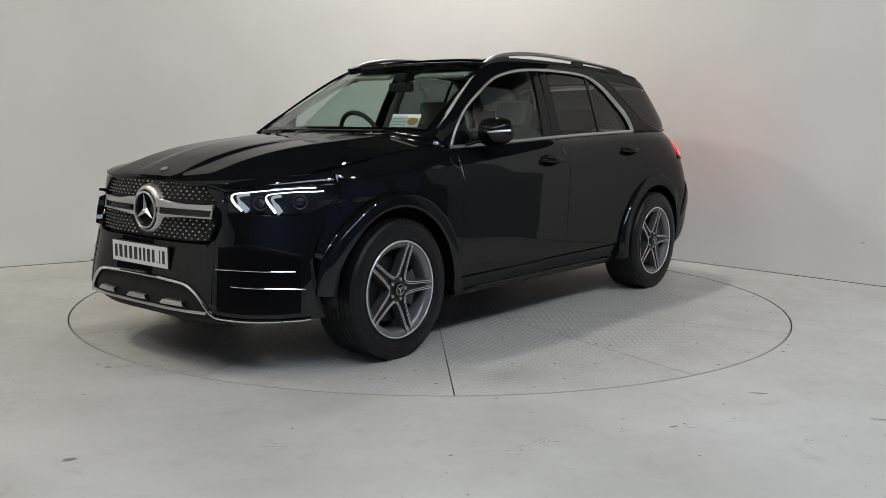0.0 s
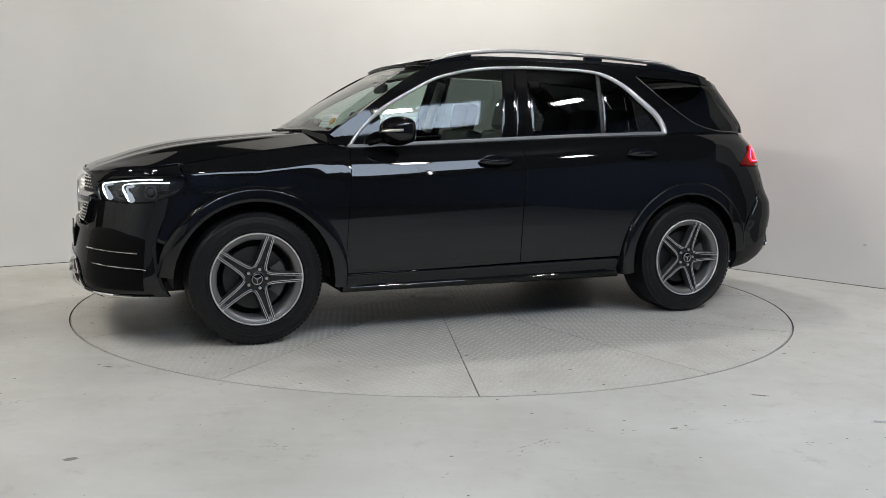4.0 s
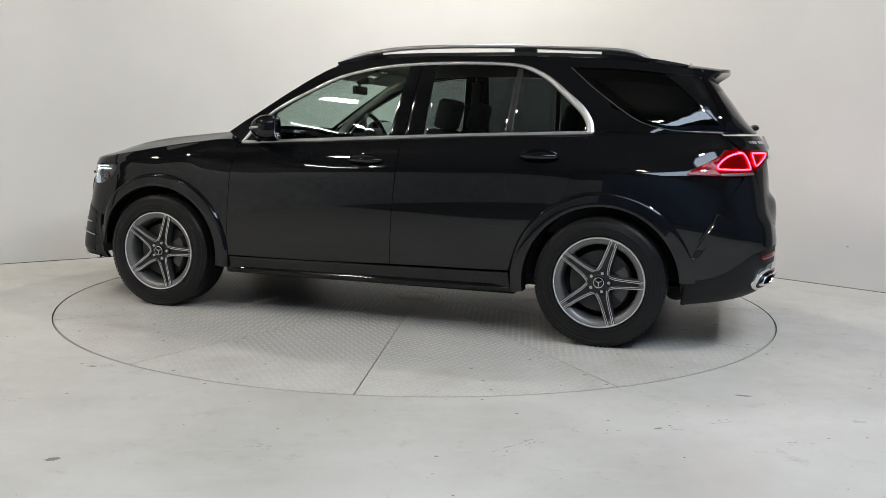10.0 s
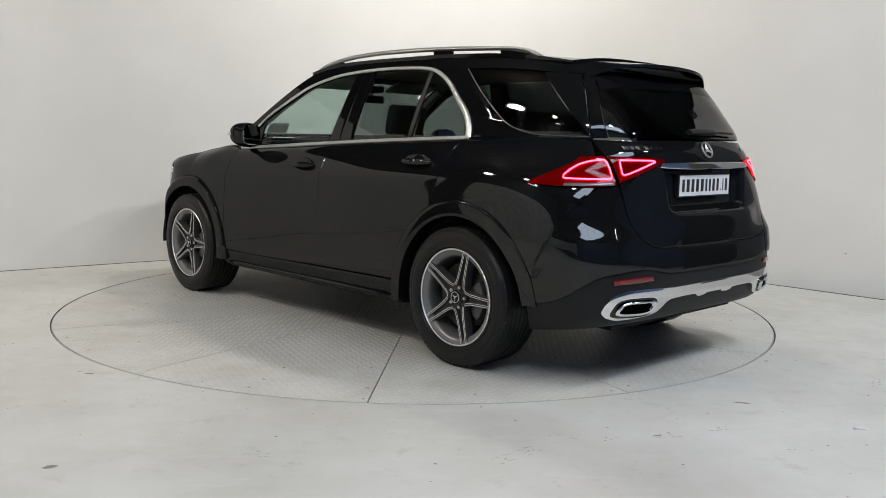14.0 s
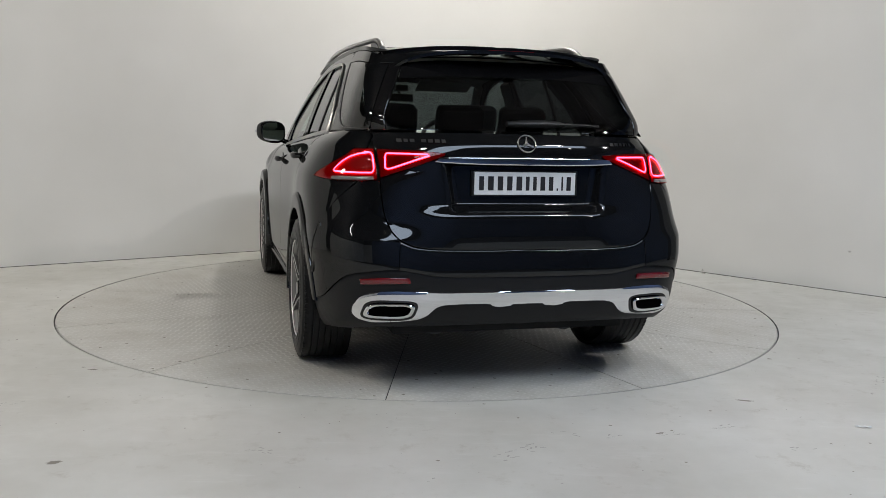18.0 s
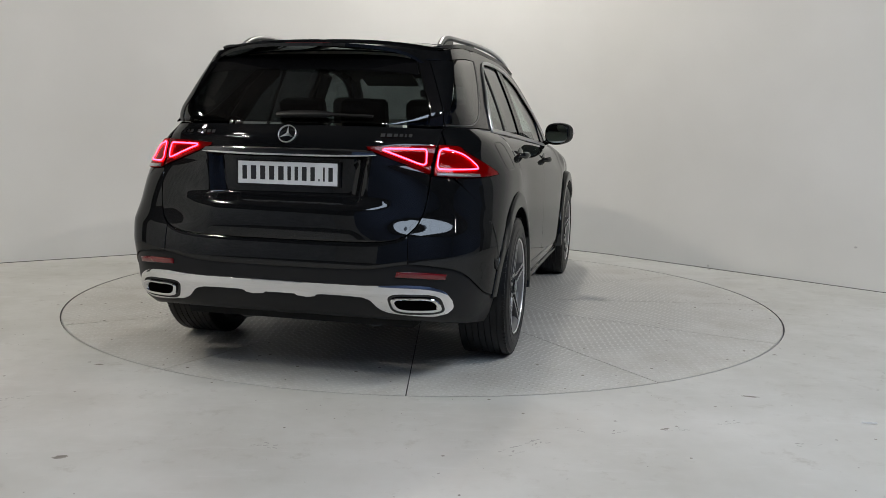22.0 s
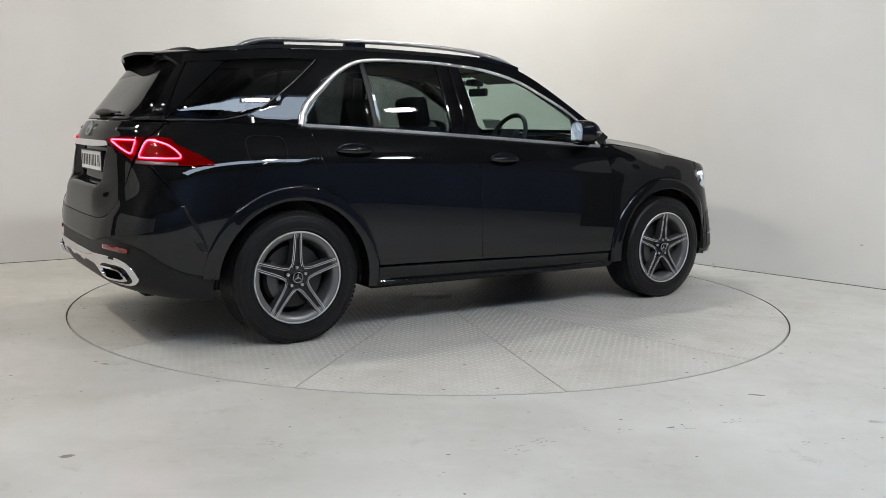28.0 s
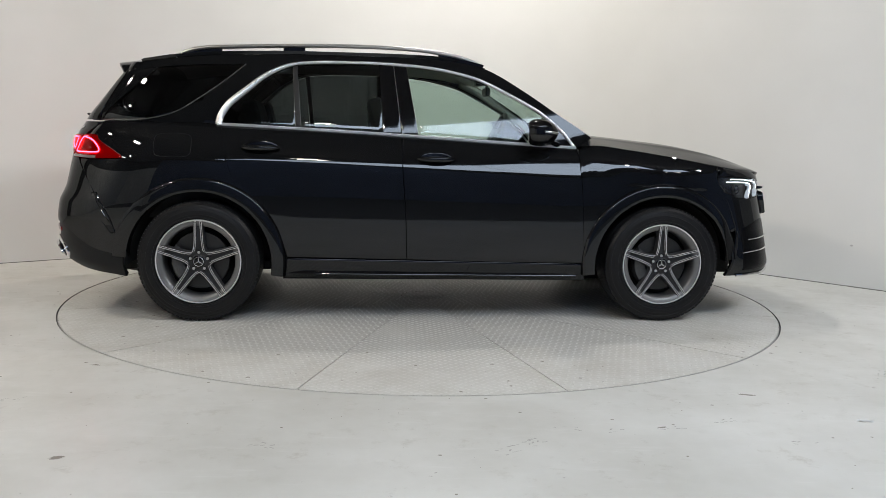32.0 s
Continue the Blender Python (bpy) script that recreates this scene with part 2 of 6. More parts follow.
TUBE_GLOW = glow("tube_glow", (1.0, 0.98, 0.94), 55.0)
LAMP_GLOW = glow("floodlight_glow", (1.0, 0.95, 0.86), 32.0)


# ---- mesh helpers ----
def mesh_ob(name, bm, material, parent=None, smooth=True, label=""):
    me = bpy.data.meshes.new(name)
    bm.normal_update()
    bm.to_mesh(me)
    bm.free()
    if smooth:
        me.shade_smooth()
        me.set_sharp_from_angle(angle=radians(38))
    for mt in material if isinstance(material, (list, tuple)) else (material,):
        me.materials.append(mt)
    o = new(name, me)
    if parent is not None:
        o.parent = parent
    if label:
        tagged(o, label)
    return o


def part(name, bm, material, parent, label=""):
    return mesh_ob(name, bm, material, parent, True, label)


def box(bm, x0, x1, y0, y1, z0, z1, bevel=0.0, m=None):
    r = bmesh.ops.create_cube(bm, size=1, matrix=Matrix.LocRotScale(((x0 + x1) / 2, (y0 + y1) / 2, (z0 + z1) / 2), None, (abs(x1 - x0), abs(y1 - y0), abs(z1 - z0))))
    vs = r["verts"]
    if bevel:
        es = list({e for v in vs for e in v.link_edges})
        q = bmesh.ops.bevel(bm, geom=es, offset=bevel, segments=3, profile=0.7, affect="EDGES")
        vs = list({v for f in q["faces"] for v in f.verts} | {v for v in vs if v.is_valid})
    if m is not None:
        bmesh.ops.transform(bm, matrix=m, verts=vs)
    return vs


def lathe(bm, prof, n=64, axis="y", arc=2 * math.pi, start=0.0, mirror=1):
    """Turn a profile of (radius, along) about an axis."""
    full = abs(arc - 2 * math.pi) < 1e-6
    cols = []
    for i in range(n if full else n + 1):
        a = start + arc * i / n
        c, s = math.cos(a), math.sin(a)
        if axis == "y":
            cols.append([bm.verts.new((r * c, h * mirror, r * s)) for r, h in prof])
        elif axis == "z":
            cols.append([bm.verts.new((r * c, r * s, h)) for r, h in prof])
        else:
            cols.append([bm.verts.new((h, r * c, r * s)) for r, h in prof])
    m = len(cols)
    for i in range(m if full else m - 1):
        a, b = cols[i], cols[(i + 1) % m]
        for j in range(len(prof) - 1):
            bm.faces.new((a[j], b[j], b[j + 1], a[j + 1]))
    bmesh.ops.recalc_face_normals(bm, faces=bm.faces)


def tube(bm, pts, r, n=10, closed=False, flat=1.0, up=(0, 0, 1)):
    """A round or flattened bar along points; r may be a list."""
    pts = [Vector(p) for p in pts]
    rings = []
    k = len(pts)
    for i, p in enumerate(pts):
        d = (pts[(i + 1) % k] - pts[i - 1]) if closed else (pts[min(i + 1, k - 1)] - pts[max(i - 1, 0)])
        d.normalize()
        s = d.cross(Vector(up))
        s = s.normalized() if s.length > 1e-6 else Vector((1, 0, 0))
        w = s.cross(d)
        rr = r[i] if isinstance(r, (list, tuple)) else r
        rings.append([bm.verts.new(p + s * rr * math.cos(2 * math.pi * j / n) + w * rr * flat * math.sin(2 * math.pi * j / n)) for j in range(n)])
    for i in range(k if closed else k - 1):
        a, b = rings[i], rings[(i + 1) % k]
        for j in range(n):
            bm.faces.new((a[j], a[(j + 1) % n], b[(j + 1) % n], b[j]))
    if not closed:
        bm.faces.new(rings[0][::-1])
        bm.faces.new(rings[-1])


def lerp_table(tab, x):
    if x <= tab[0][0]:
        return tab[0][1]
    for (a, va), (b, vb) in zip(tab, tab[1:]):
        if x <= b:
            return va + (vb - va) * (x - a) / (b - a)
    return tab[-1][1]


def spline_table(tab):
    """A smooth function through (x, value) pairs (monotone-safe cubic)."""
    xs, ys = [p[0] for p in tab], [p[1] for p in tab]
    d = [(ys[i + 1] - ys[i]) / (xs[i + 1] - xs[i]) for i in range(len(xs) - 1)]
    m = [d[0]] + [0 if d[i - 1] * d[i] <= 0 else 2 * d[i - 1] * d[i] / (d[i - 1] + d[i]) for i in range(1, len(d))] + [d[-1]]

    def f(x):
        if x <= xs[0]:
            return ys[0]
        if x >= xs[-1]:
            return ys[-1]
        i = max(k for k in range(len(xs) - 1) if xs[k] <= x)
        h = xs[i + 1] - xs[i]
        t = (x - xs[i]) / h
        return (2 * t**3 - 3 * t * t + 1) * ys[i] + (t**3 - 2 * t * t + t) * h * m[i] + (-2 * t**3 + 3 * t * t) * ys[i + 1] + (t**3 - t * t) * h * m[i + 1]

    return f


# ---- the studio ----
def studio():
    # floor with a round opening for the turntable
    bm = bmesh.new()
    n = 128
    R0 = TABLE_R + 0.009
    rings = []
    for r in (R0, 3.2, 4.5, 7.0, 16.0):
        rings.append([bm.verts.new((r * math.cos(2 * math.pi * i / n), r * math.sin(2 * math.pi * i / n), 0)) for i in range(n)])
    for a, b in zip(rings, rings[1:]):
        for i in range(n):
            bm.faces.new((a[i], b[i], b[(i + 1) % n], a[(i + 1) % n]))
    low = [bm.verts.new((v.co.x, v.co.y, -0.12)) for v in rings[0]]
    inner = [bm.verts.new((v.co.x * 0.02, v.co.y * 0.02, -0.12)) for v in rings[0]]
    for i in range(n):
        bm.faces.new((low[i], rings[0][i], rings[0][(i + 1) % n], low[(i + 1) % n]))
        bm.faces.new((inner[i], low[i], low[(i + 1) % n], inner[(i + 1) % n]))
    bm.faces.new(inner)
    tagged(mesh_ob("floor", bm, FLOOR, smooth=False), "scuffed pale grey painted concrete floor", "floor", kind="structure")

    # white wall: two flat stretches that meet in a wide curve
    HW, WALL_H = 5.6, 3.15
    a0, a1 = Vector((-6.2, -0.41)), Vector((4.05, 0.083))
    corner = Vector((0.55, 4.04))
    rad_in = 2.6
    da, db = (corner - a0).normalized(), (a1 - corner).normalized()
    turn = math.acos(max(-1, min(1, da.dot(db))))
    cut = rad_in * math.tan(turn / 2)
    p0, p1 = corner - da * cut, corner + db * cut
    nrm = Vector((da.y, -da.x))
    cen = p0 + nrm * rad_in
    path = [a0 + (p0 - a0) * i / 12 for i in range(12)]
    st = math.atan2(-nrm.y, -nrm.x)
    path += [cen + rad_in * Vector((math.cos(st - turn * i / 32), math.sin(st - turn * i / 32))) for i in range(33)]
    path += [p1 + (a1 - p1) * i / 12 for i in range(1, 13)]
    bm = bmesh.new()
    cols = []
    for i, p in enumerate(path):
        d = (path[min(i + 1, len(path) - 1)] - path[max(i - 1, 0)]).normalized()
        o = Vector((-d.y, d.x)) * 0.12
        cols.append([bm.verts.new((*p, z)) for z in (0, WALL_H)] + [bm.verts.new((*(p + o), z)) for z in (WALL_H, 0)])
    for a, b in zip(cols, cols[1:]):
        for j in range(4):
            bm.faces.new((a[j], a[(j + 1) % 4], b[(j + 1) % 4], b[j]))
    for c in (cols[0], cols[-1]):
        bm.faces.new(c)
    bmesh.ops.recalc_face_normals(bm, faces=bm.faces)
    tagged(mesh_ob("wall_curved", bm, WALL), "plain white painted studio wall with a curved corner", "wall", kind="structure")
    # thin dark gap where the wall meets the floor
    bm = bmesh.new()
    tube(bm, [(p.x, p.y, 0.001) for p in path], 0.004, 6)
    tagged(mesh_ob("trim", bm, PLASTIC), "thin dark joint between wall and floor", "trim", kind="structure")

    # dark gap round the turntable
    bm = bmesh.new()
    lathe(bm, [(TABLE_R + 0.0008, -0.10), (TABLE_R + 0.0008, -0.010), (R0 - 0.0006, -0.010), (R0 - 0.0006, -0.0015), (R0 - 0.0003, -0.10)], 128, "z")
    tagged(mesh_ob("trim_gap", bm, HALL_DARK), "dark gap round the turntable", "trim", kind="structure")
    # the unseen hall round the studio; wall colours carry its bluish daylight and darkness
    for nm, x0, x1, y0, y1, mt, lb in (
        ("wall_west", -6.8, -6.6, -11.0, -1.35, HALL, "pale grey hall wall"),
        ("wall_west_back", -7.7, -7.5, -1.35, 6.4, HALL_DARK, "unseen hall wall, dark for no light"),
        ("wall_east", 7.6, 7.8, -11.0, 6.4, HALL_DAYLIT_BLUE, "unseen hall wall, blue for daylight"),
        ("wall_south_west", -6.8, -4.3, -11.2, -11.0, HALL, "pale grey hall wall"),
        ("wall_south", -4.3, 7.8, -11.2, -11.0, HALL_DAYLIT_BLUE, "unseen hall wall, blue for daylight"),
        ("wall_north", -7.5, 7.6, 6.2, 6.4, HALL_DARK, "unseen hall wall, dark for no light"),
    ):
        top = 2.9 if mt is HALL else HW
        bm = bmesh.new()
        box(bm, x0, x1, y0, y1, 0, top)
        tagged(mesh_ob(nm, bm, mt, smooth=False), lb, "wall", kind="structure")
        if top < HW:
            bm = bmesh.new()
            box(bm, x0, x1, y0, y1, top, HW)
            tagged(mesh_ob(nm + "_upper", bm, HALL_DARK, smooth=False), "unseen upper hall wall, dark for no light", "wall", kind="structure")
    # darker floor of the hall behind the camera
    bm = bmesh.new()
    box(bm, -6.6, 7.6, -11.0, -6.75, 0.001, 0.006)
    tagged(mesh_ob("floor_hall", bm, HALL_DARK, smooth=False), "dark grey hall floor", "floor", kind="structure")
    # unseen dark panel, added for the black patch mirrored in the car doors
    bm = bmesh.new()
    box(bm, 5.05, 5.13, -1.62, -1.04, 0, 2.7)
    tagged(mesh_ob("door_1", bm, HALL_DARK, smooth=False), "unseen dark panel beside the wall end", "door", kind="structure")
    # unseen run of the white wall past the lit corner, greyed for dim light
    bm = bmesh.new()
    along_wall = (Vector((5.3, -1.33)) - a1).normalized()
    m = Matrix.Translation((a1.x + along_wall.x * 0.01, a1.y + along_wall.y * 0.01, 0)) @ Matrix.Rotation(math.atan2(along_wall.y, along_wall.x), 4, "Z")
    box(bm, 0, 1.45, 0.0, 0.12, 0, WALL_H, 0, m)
    tagged(mesh_ob("wall_dim_end", bm, WALL_DIMMED, smooth=False), "unseen end of the studio wall, greyed for dim light", "wall", kind="structure")
    # ceiling with an opening for the long roof window, which runs aslant over the hall
    turn = pose(3.45, -5.25, 0, 0, 0, 40)
    SU0, SU1, SV = -6.5, 1.7, 0.85
    for nm, u0, u1, v0, v1 in (("ceiling", -20, 16, SV, 20), ("ceiling_south", -20, 16, -14, -SV), ("ceiling_west", -20, SU0, -SV, SV), ("ceiling_east", SU1, 16, -SV, SV)):
        bm = bmesh.new()
        box(bm, u0, u1, v0, v1, HW, HW + 0.15, 0, turn)
        tagged(mesh_ob(nm, bm, CEIL, smooth=False), "dark hall ceiling", "ceiling", kind="structure")
    bm = bmesh.new()
    box(bm, SU0, SU1, -SV, SV, HW + 0.10, HW + 0.13, 0, turn)
    w = mesh_ob("window_1", bm, SKYLIGHT, smooth=False)
    tagged(w, "long roof window with pale daylight", "window", kind="structure")
    for i in range(8):
        bm = bmesh.new()
        x = SU0 + i * (SU1 - SU0) / 7
        box(bm, x - 0.05, x + 0.05, -SV, SV, HW + 0.0, HW + 0.09, 0.008, turn)
        part("glazing_bar", bm, STEEL, w)


studio()


def floodlight(at, to, power, tint=(1.0, 0.955, 0.885)):
    """A small twin floodlight under the ceiling."""
    e = new("floodlight")
    e.matrix_world = look(at, to)
    tagged(e, "twin white floodlight under the ceiling", "lamp", "ceiling floodlights")
    for sx in (-0.16, 0.16):
        bm = bmesh.new()
        box(bm, sx - 0.13, sx + 0.13, -0.10, 0.10, 0.0, 0.08, 0.012)
        part("housing", bm, STEEL, e)
        bm = bmesh.new()
        box(bm, sx - 0.08, sx + 0.08, -0.055, 0.055, -0.008, -0.004)
        part("lens", bm, LAMP_GLOW, e)
    bm = bmesh.new()
    box(bm, -0.03, 0.03, -0.02, 0.02, 0.08, 1.0, 0.006)
    part("bracket", bm, STEEL, e)
    d = Vector(to) - Vector(at)
    d.normalize()
    area("floodlight_beam", Vector(at) + d * 0.03, to, power, 0.34, 0.12, tint)


for at, to, power in (
    ((3.0, -4.05, 5.1), (0, 0.2, 0.8), 46),
    ((5.0, -2.9, 5.1), (0, 0.2, 0.8), 86),
    ((-4.1, -3.1, 5.1), (0, 0.2, 0.8), 46),
    ((-0.8, -6.3, 5.1), (0.2, -0.6, 0.4), 36),
    ((-5.6, -0.9, 5.1), (0, 0.2, 0.8), 68),
):
    floodlight(at, to, power, (1.0, 0.91, 0.785) if at[0] < 0 else (1.0, 0.97, 0.945))
floodlight((0.45, 1.7, 5.1), (0.4, 2.9, 0.4), 95)
# added wall washer, unseen: brightens the west wall for the paint's reflections
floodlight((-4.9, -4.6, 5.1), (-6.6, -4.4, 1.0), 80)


def tube_lamp(at, turn):
    """A bare fluorescent tube in its batten, under the roof."""
    e = new("tube_lamp")
    e.matrix_world = pose(*at, 0, 0, turn)
    tagged(e, "white fluorescent tube lamp in a steel batten", "lamp", "hall tube lamps")
    bm = bmesh.new()
    box(bm, -0.70, 0.70, -0.05, 0.05, 0.0, 0.07, 0.01)
    part("batten", bm, STEEL, e)
    bm = bmesh.new()
    tube(bm, [(-0.62 + 0.124 * i, 0, -0.035) for i in range(11)], 0.02, 10)
    part("tube", bm, TUBE_GLOW, e)
    for x in (-0.64, 0.64):
        bm = bmesh.new()
        box(bm, x - 0.02, x + 0.02, -0.025, 0.025, -0.06, 0.0, 0.006)
        part("socket", bm, STEEL, e)
    bm = bmesh.new()
    box(bm, -0.02, 0.02, -0.02, 0.02, 0.07, 0.35, 0.004)
    part("bracket", bm, STEEL, e)


tube_lamp((4.5, -5.57, 5.25), -50)
# second tube is unseen, added to brighten the hall's west end
tube_lamp((-5.7, -4.6, 5.25), 90)
area("skylight_fall", (1.611, -6.793, 5.56), (1.611, -6.793, 0), 250, 1.6, 8.0, (0.70, 0.83, 1.0)).rotation_euler = (0, 0, radians(-50))


# ---- turntable ----
def turntable():
    e = new("turntable")
    tagged(e, "round steel turntable of worn tread plate, flush with the floor", "turntable")
    N = 12
    r0, r1 = 0.16, TABLE_R - 0.006
    bm = bmesh.new()
    g = 0.0035
    half = math.pi / N
    turns = [-half + 2 * half * i / 16 for i in range(17)]
    ins = [(r0 * math.cos(a), r0 * math.sin(a)) for a in (half * 0.97, 0, -half * 0.97)]
    out = [(r1 * math.cos(a * (1 - g / (r1 * half))), r1 * math.sin(a * (1 - g / (r1 * half)))) for a in turns]
    ring = out + ins
    top = [bm.verts.new((x, y, 0)) for x, y in ring]
    low = [bm.verts.new((x, y, -0.008)) for x, y in ring]
    bm.faces.new(top)
    for i in range(len(ring)):
        j = (i + 1) % len(ring)
        bm.faces.new((top[i], low[i], low[j], top[j]))
    bmesh.ops.recalc_face_normals(bm, faces=bm.faces)
    first = mesh_ob("plate_sector", bm, TREAD, e, False)
    first.matrix_basis = pose(0, 0, 0, 0, 0, 57.5)
    for i in range(1, N):
        o = first.copy()
        scene.collection.objects.link(o)
        o.matrix_basis = pose(0, 0, 0, 0, 0, 57.5 + 30 * i)
    bm = bmesh.new()
    lathe(bm, [(r1 + 0.001, -0.10), (r1 + 0.001, -0.003), (r1 + 0.003, -0.001), (TABLE_R - 0.001, -0.001), (TABLE_R, -0.003), (TABLE_R, -0.10)], 128, "z")
    part("edge_ring", bm, STEEL_PALE, e, "worn pale steel edge ring")
    bm = bmesh.new()
    lathe(bm, [(0.001, 0.0), (r0 * 0.955, 0.0), (r0 * 0.965, -0.001), (r0 * 0.965, -0.01)], 48, "z")
    part("centre_plate", bm, TREAD, e)
    bm = bmesh.new()
    lathe(bm, [(0.001, -0.012), (r1 + 0.002, -0.012), (r1 + 0.002, -0.03)], 64, "z")
    part("base_disc", bm, LINER, e)
    return e


STEEL_PALE = grainy("worn_steel", (0.48, 0.48, 0.46), 0.45, 30, 0.2, 0.1, 0.2)
table = turntable()

def smooth(a, b, x):
    t = max(0.0, min(1.0, (x - a) / (b - a)))
    return t * t * (3 - 2 * t)


# ---- the car: shape functions (x forward, y to its left, z up) ----
XC = 1.5
AXLE, HUB_Z, TYRE_R = 1.4975, 0.378, 0.381
belt_z = spline_table([(-2.4, 1.25), (-1.8, 1.247), (-1.366, 1.240), (-0.977, 1.226), (-0.626, 1.212), (-0.094, 1.186), (0.447, 1.158), (0.91, 1.136), (1.05, 1.145), (1.3, 1.118), (1.6, 1.075), (1.9, 1.025), (2.2, 0.985), (2.5, 0.97)])
belt_y = spline_table([(-2.4, 0.78), (-1.5, 0.80), (-1.0, 0.805), (0.4, 0.82), (0.9, 0.83), (1.05, 0.825), (1.3, 0.835), (1.6, 0.84), (2.5, 0.83)])
low_y = spline_table([(0.18, 0.885), (0.21, 0.912), (0.25, 0.936), (0.30, 0.952), (0.34, 0.9595), (0.38, 0.9620), (0.46, 0.9652), (0.54, 0.9672), (0.66, 0.9676), (0.74, 0.9662), (0.79, 0.9645), (0.822, 0.9610), (0.834, 0.9575), (0.85, 0.9508), (0.87, 0.9415), (0.895, 0.9290), (0.92, 0.9145), (0.945, 0.8970), (0.97, 0.870), (1.0, 0.82)])
x_front = spline_table([(0.20, 2.33), (0.25, 2.40), (0.30, 2.452), (0.36, 2.462), (0.48, 2.452), (0.62, 2.432), (0.70, 2.422), (0.78, 2.414), (0.90, 2.400), (0.95, 2.388), (0.985, 2.366), (1.0, 2.348), (1.05, 2.27)])
x_rear = spline_table([(0.22, 2.20), (0.30, 2.34), (0.37, 2.44), (0.48, 2.478), (0.60, 2.480), (0.72, 2.465), (0.84, 2.430), (0.95, 2.420), (1.08, 2.415), (1.18, 2.392), (1.25, 2.340), (1.32, 2.268), (1.46, 2.16), (1.60, 2.05), (1.70, 1.97)])


def side_y(x, z):
    """Half width of the body at a place along its length and a height."""
    zb, yb = belt_z(x), belt_y(x)
    if z >= zb:
        h = z - zb
        return yb - 0.30 * h - 0.10 * h * h / 0.5
    r = z / zb
    y = low_y(r) + (yb - 0.82) * max(0.0, min(1.0, (r - 0.85) / 0.15)) ** 1.5
    # the front wing stands upright and rolls over late
    if x > 1.05 and r > 0.80:
        y += (0.9655 - 0.1455 * ((r - 0.80) / 0.20) ** 3.2 - low_y(r)) * smooth(1.05, 1.30, x)
    if x > 0.9:
        y -= 0.030 * ((x - 0.9) / 0.6) ** 2 * (1 - 0.6 * max(0, r - 0.4))
    # hips over the rear wheels
    y += 0.016 * math.exp(-(((x + 1.5) / 0.34) ** 2)) * smooth(0.30, 0.60, r) * smooth(0.92, 0.74, r)
    return y


def corner(s, z):
    """Exponent, reach and half width of the rounded plan at the front (s = 1) or rear (s = -1)."""
    w = side_y(s * XC, z)
    if s > 0:
        return 3.3 - 0.7 * max(0.0, min(1.0, (z - 0.34) / 0.5)), x_front(z) - XC, w
    return 4.6 - 1.45 * max(0.0, min(1.0, (z - 0.75) / 0.32)) + 1.6 * smooth(1.20, 1.34, z), x_rear(z) - XC, w


def wrap(q, z):
    """A point of the body's skin. q is x along the side; past +-1.5 it turns the corner and reaches the middle at +-2.5."""
    if -XC <= q <= XC:
        return Vector((q, side_y(q, z), z))
    s = 1 if q > 0 else -1
    t = max(0.0, min(1.0, 2.5 - abs(q))) * math.pi / 2
    n, a, w = corner(s, z)
    return Vector((s * (XC + a * max(0.0, math.cos(t)) ** (2 / n)), w * max(0.0, math.sin(t)) ** (2 / n), z))


def q_at(x=None, z=0.5, y=None, rear=False):
    """The wrap coordinate at a given x (side and corners) or at a given y (front or rear)."""
    if y is None and -XC <= x <= XC:
        return x
    s = (-1 if rear else 1) if y is not None else (1 if x > 0 else -1)
    n, a, w = corner(s, z)
    if y is None:
        t = math.acos(max(0.0, min(1.0, (abs(x) - XC) / a)) ** (n / 2))
    else:
        t = math.asin(max(0.0, min(1.0, abs(y) / w)) ** (n / 2))
    return s * (2.5 - t * 2 / math.pi)


def X(*pts):
    """Side-view points (x, z) as wrap coordinates."""
    return [Vector((q_at(x=x, z=z), z)) for x, z in pts]


def XS(*pts):
    """A smooth side-view curve through (x, z) points, finely divided before it is wrapped."""
    vs = [Vector(p) for p in pts]
    return X(*[tuple(along(vs, i / 40)) for i in range(41)])


def F(*pts):
    """Front-view points (y, z)."""
    return [Vector((q_at(y=y, z=z), z)) for y, z in pts]


def B(*pts):
    """Rear-view points (y, z)."""
    return [Vector((q_at(y=y, z=z, rear=True), z)) for y, z in pts]


def along(pts, t, smooth=True):
    """The point at the share t of a polyline's length."""
    if len(pts) == 2:
        return pts[0].lerp(pts[1], t)
    ln = [0.0]
    for a, b in zip(pts, pts[1:]):
        ln.append(ln[-1] + (b - a).length)
    d = t * ln[-1]
    i = min(len(pts) - 2, max(0, next((k for k in range(len(ln) - 1) if ln[k + 1] >= d - 1e-12), len(pts) - 2)))
    f = (d - ln[i]) / max(1e-9, ln[i + 1] - ln[i])
    if not smooth:
        return pts[i].lerp(pts[i + 1], f)
    p0, p1, p2, p3 = pts[max(0, i - 1)], pts[i], pts[i + 1], pts[min(len(pts) - 1, i + 2)]
    m1, m2 = (p2 - p0) * 0.5, (p3 - p1) * 0.5
    h = ln[i + 1] - ln[i]
    if i > 0:
        m1 *= min(1.0, 2 * h / max(1e-9, (p2 - p1).length + (p1 - p0).length))
    if i + 2 < len(pts):
        m2 *= min(1.0, 2 * h / max(1e-9, (p3 - p2).length + (p2 - p1).length))
    return (2 * f**3 - 3 * f * f + 1) * p1 + (f**3 - 2 * f * f + f) * m1 + (3 * f * f - 2 * f**3) * p2 + (f**3 - f * f) * m2


def arc(cx, cz, r, a0, a1, n=14):
    return [(cx + r * math.cos(radians(a0 + (a1 - a0) * i / n)), cz + r * math.sin(radians(a0 + (a1 - a0) * i / n))) for i in range(n + 1)]


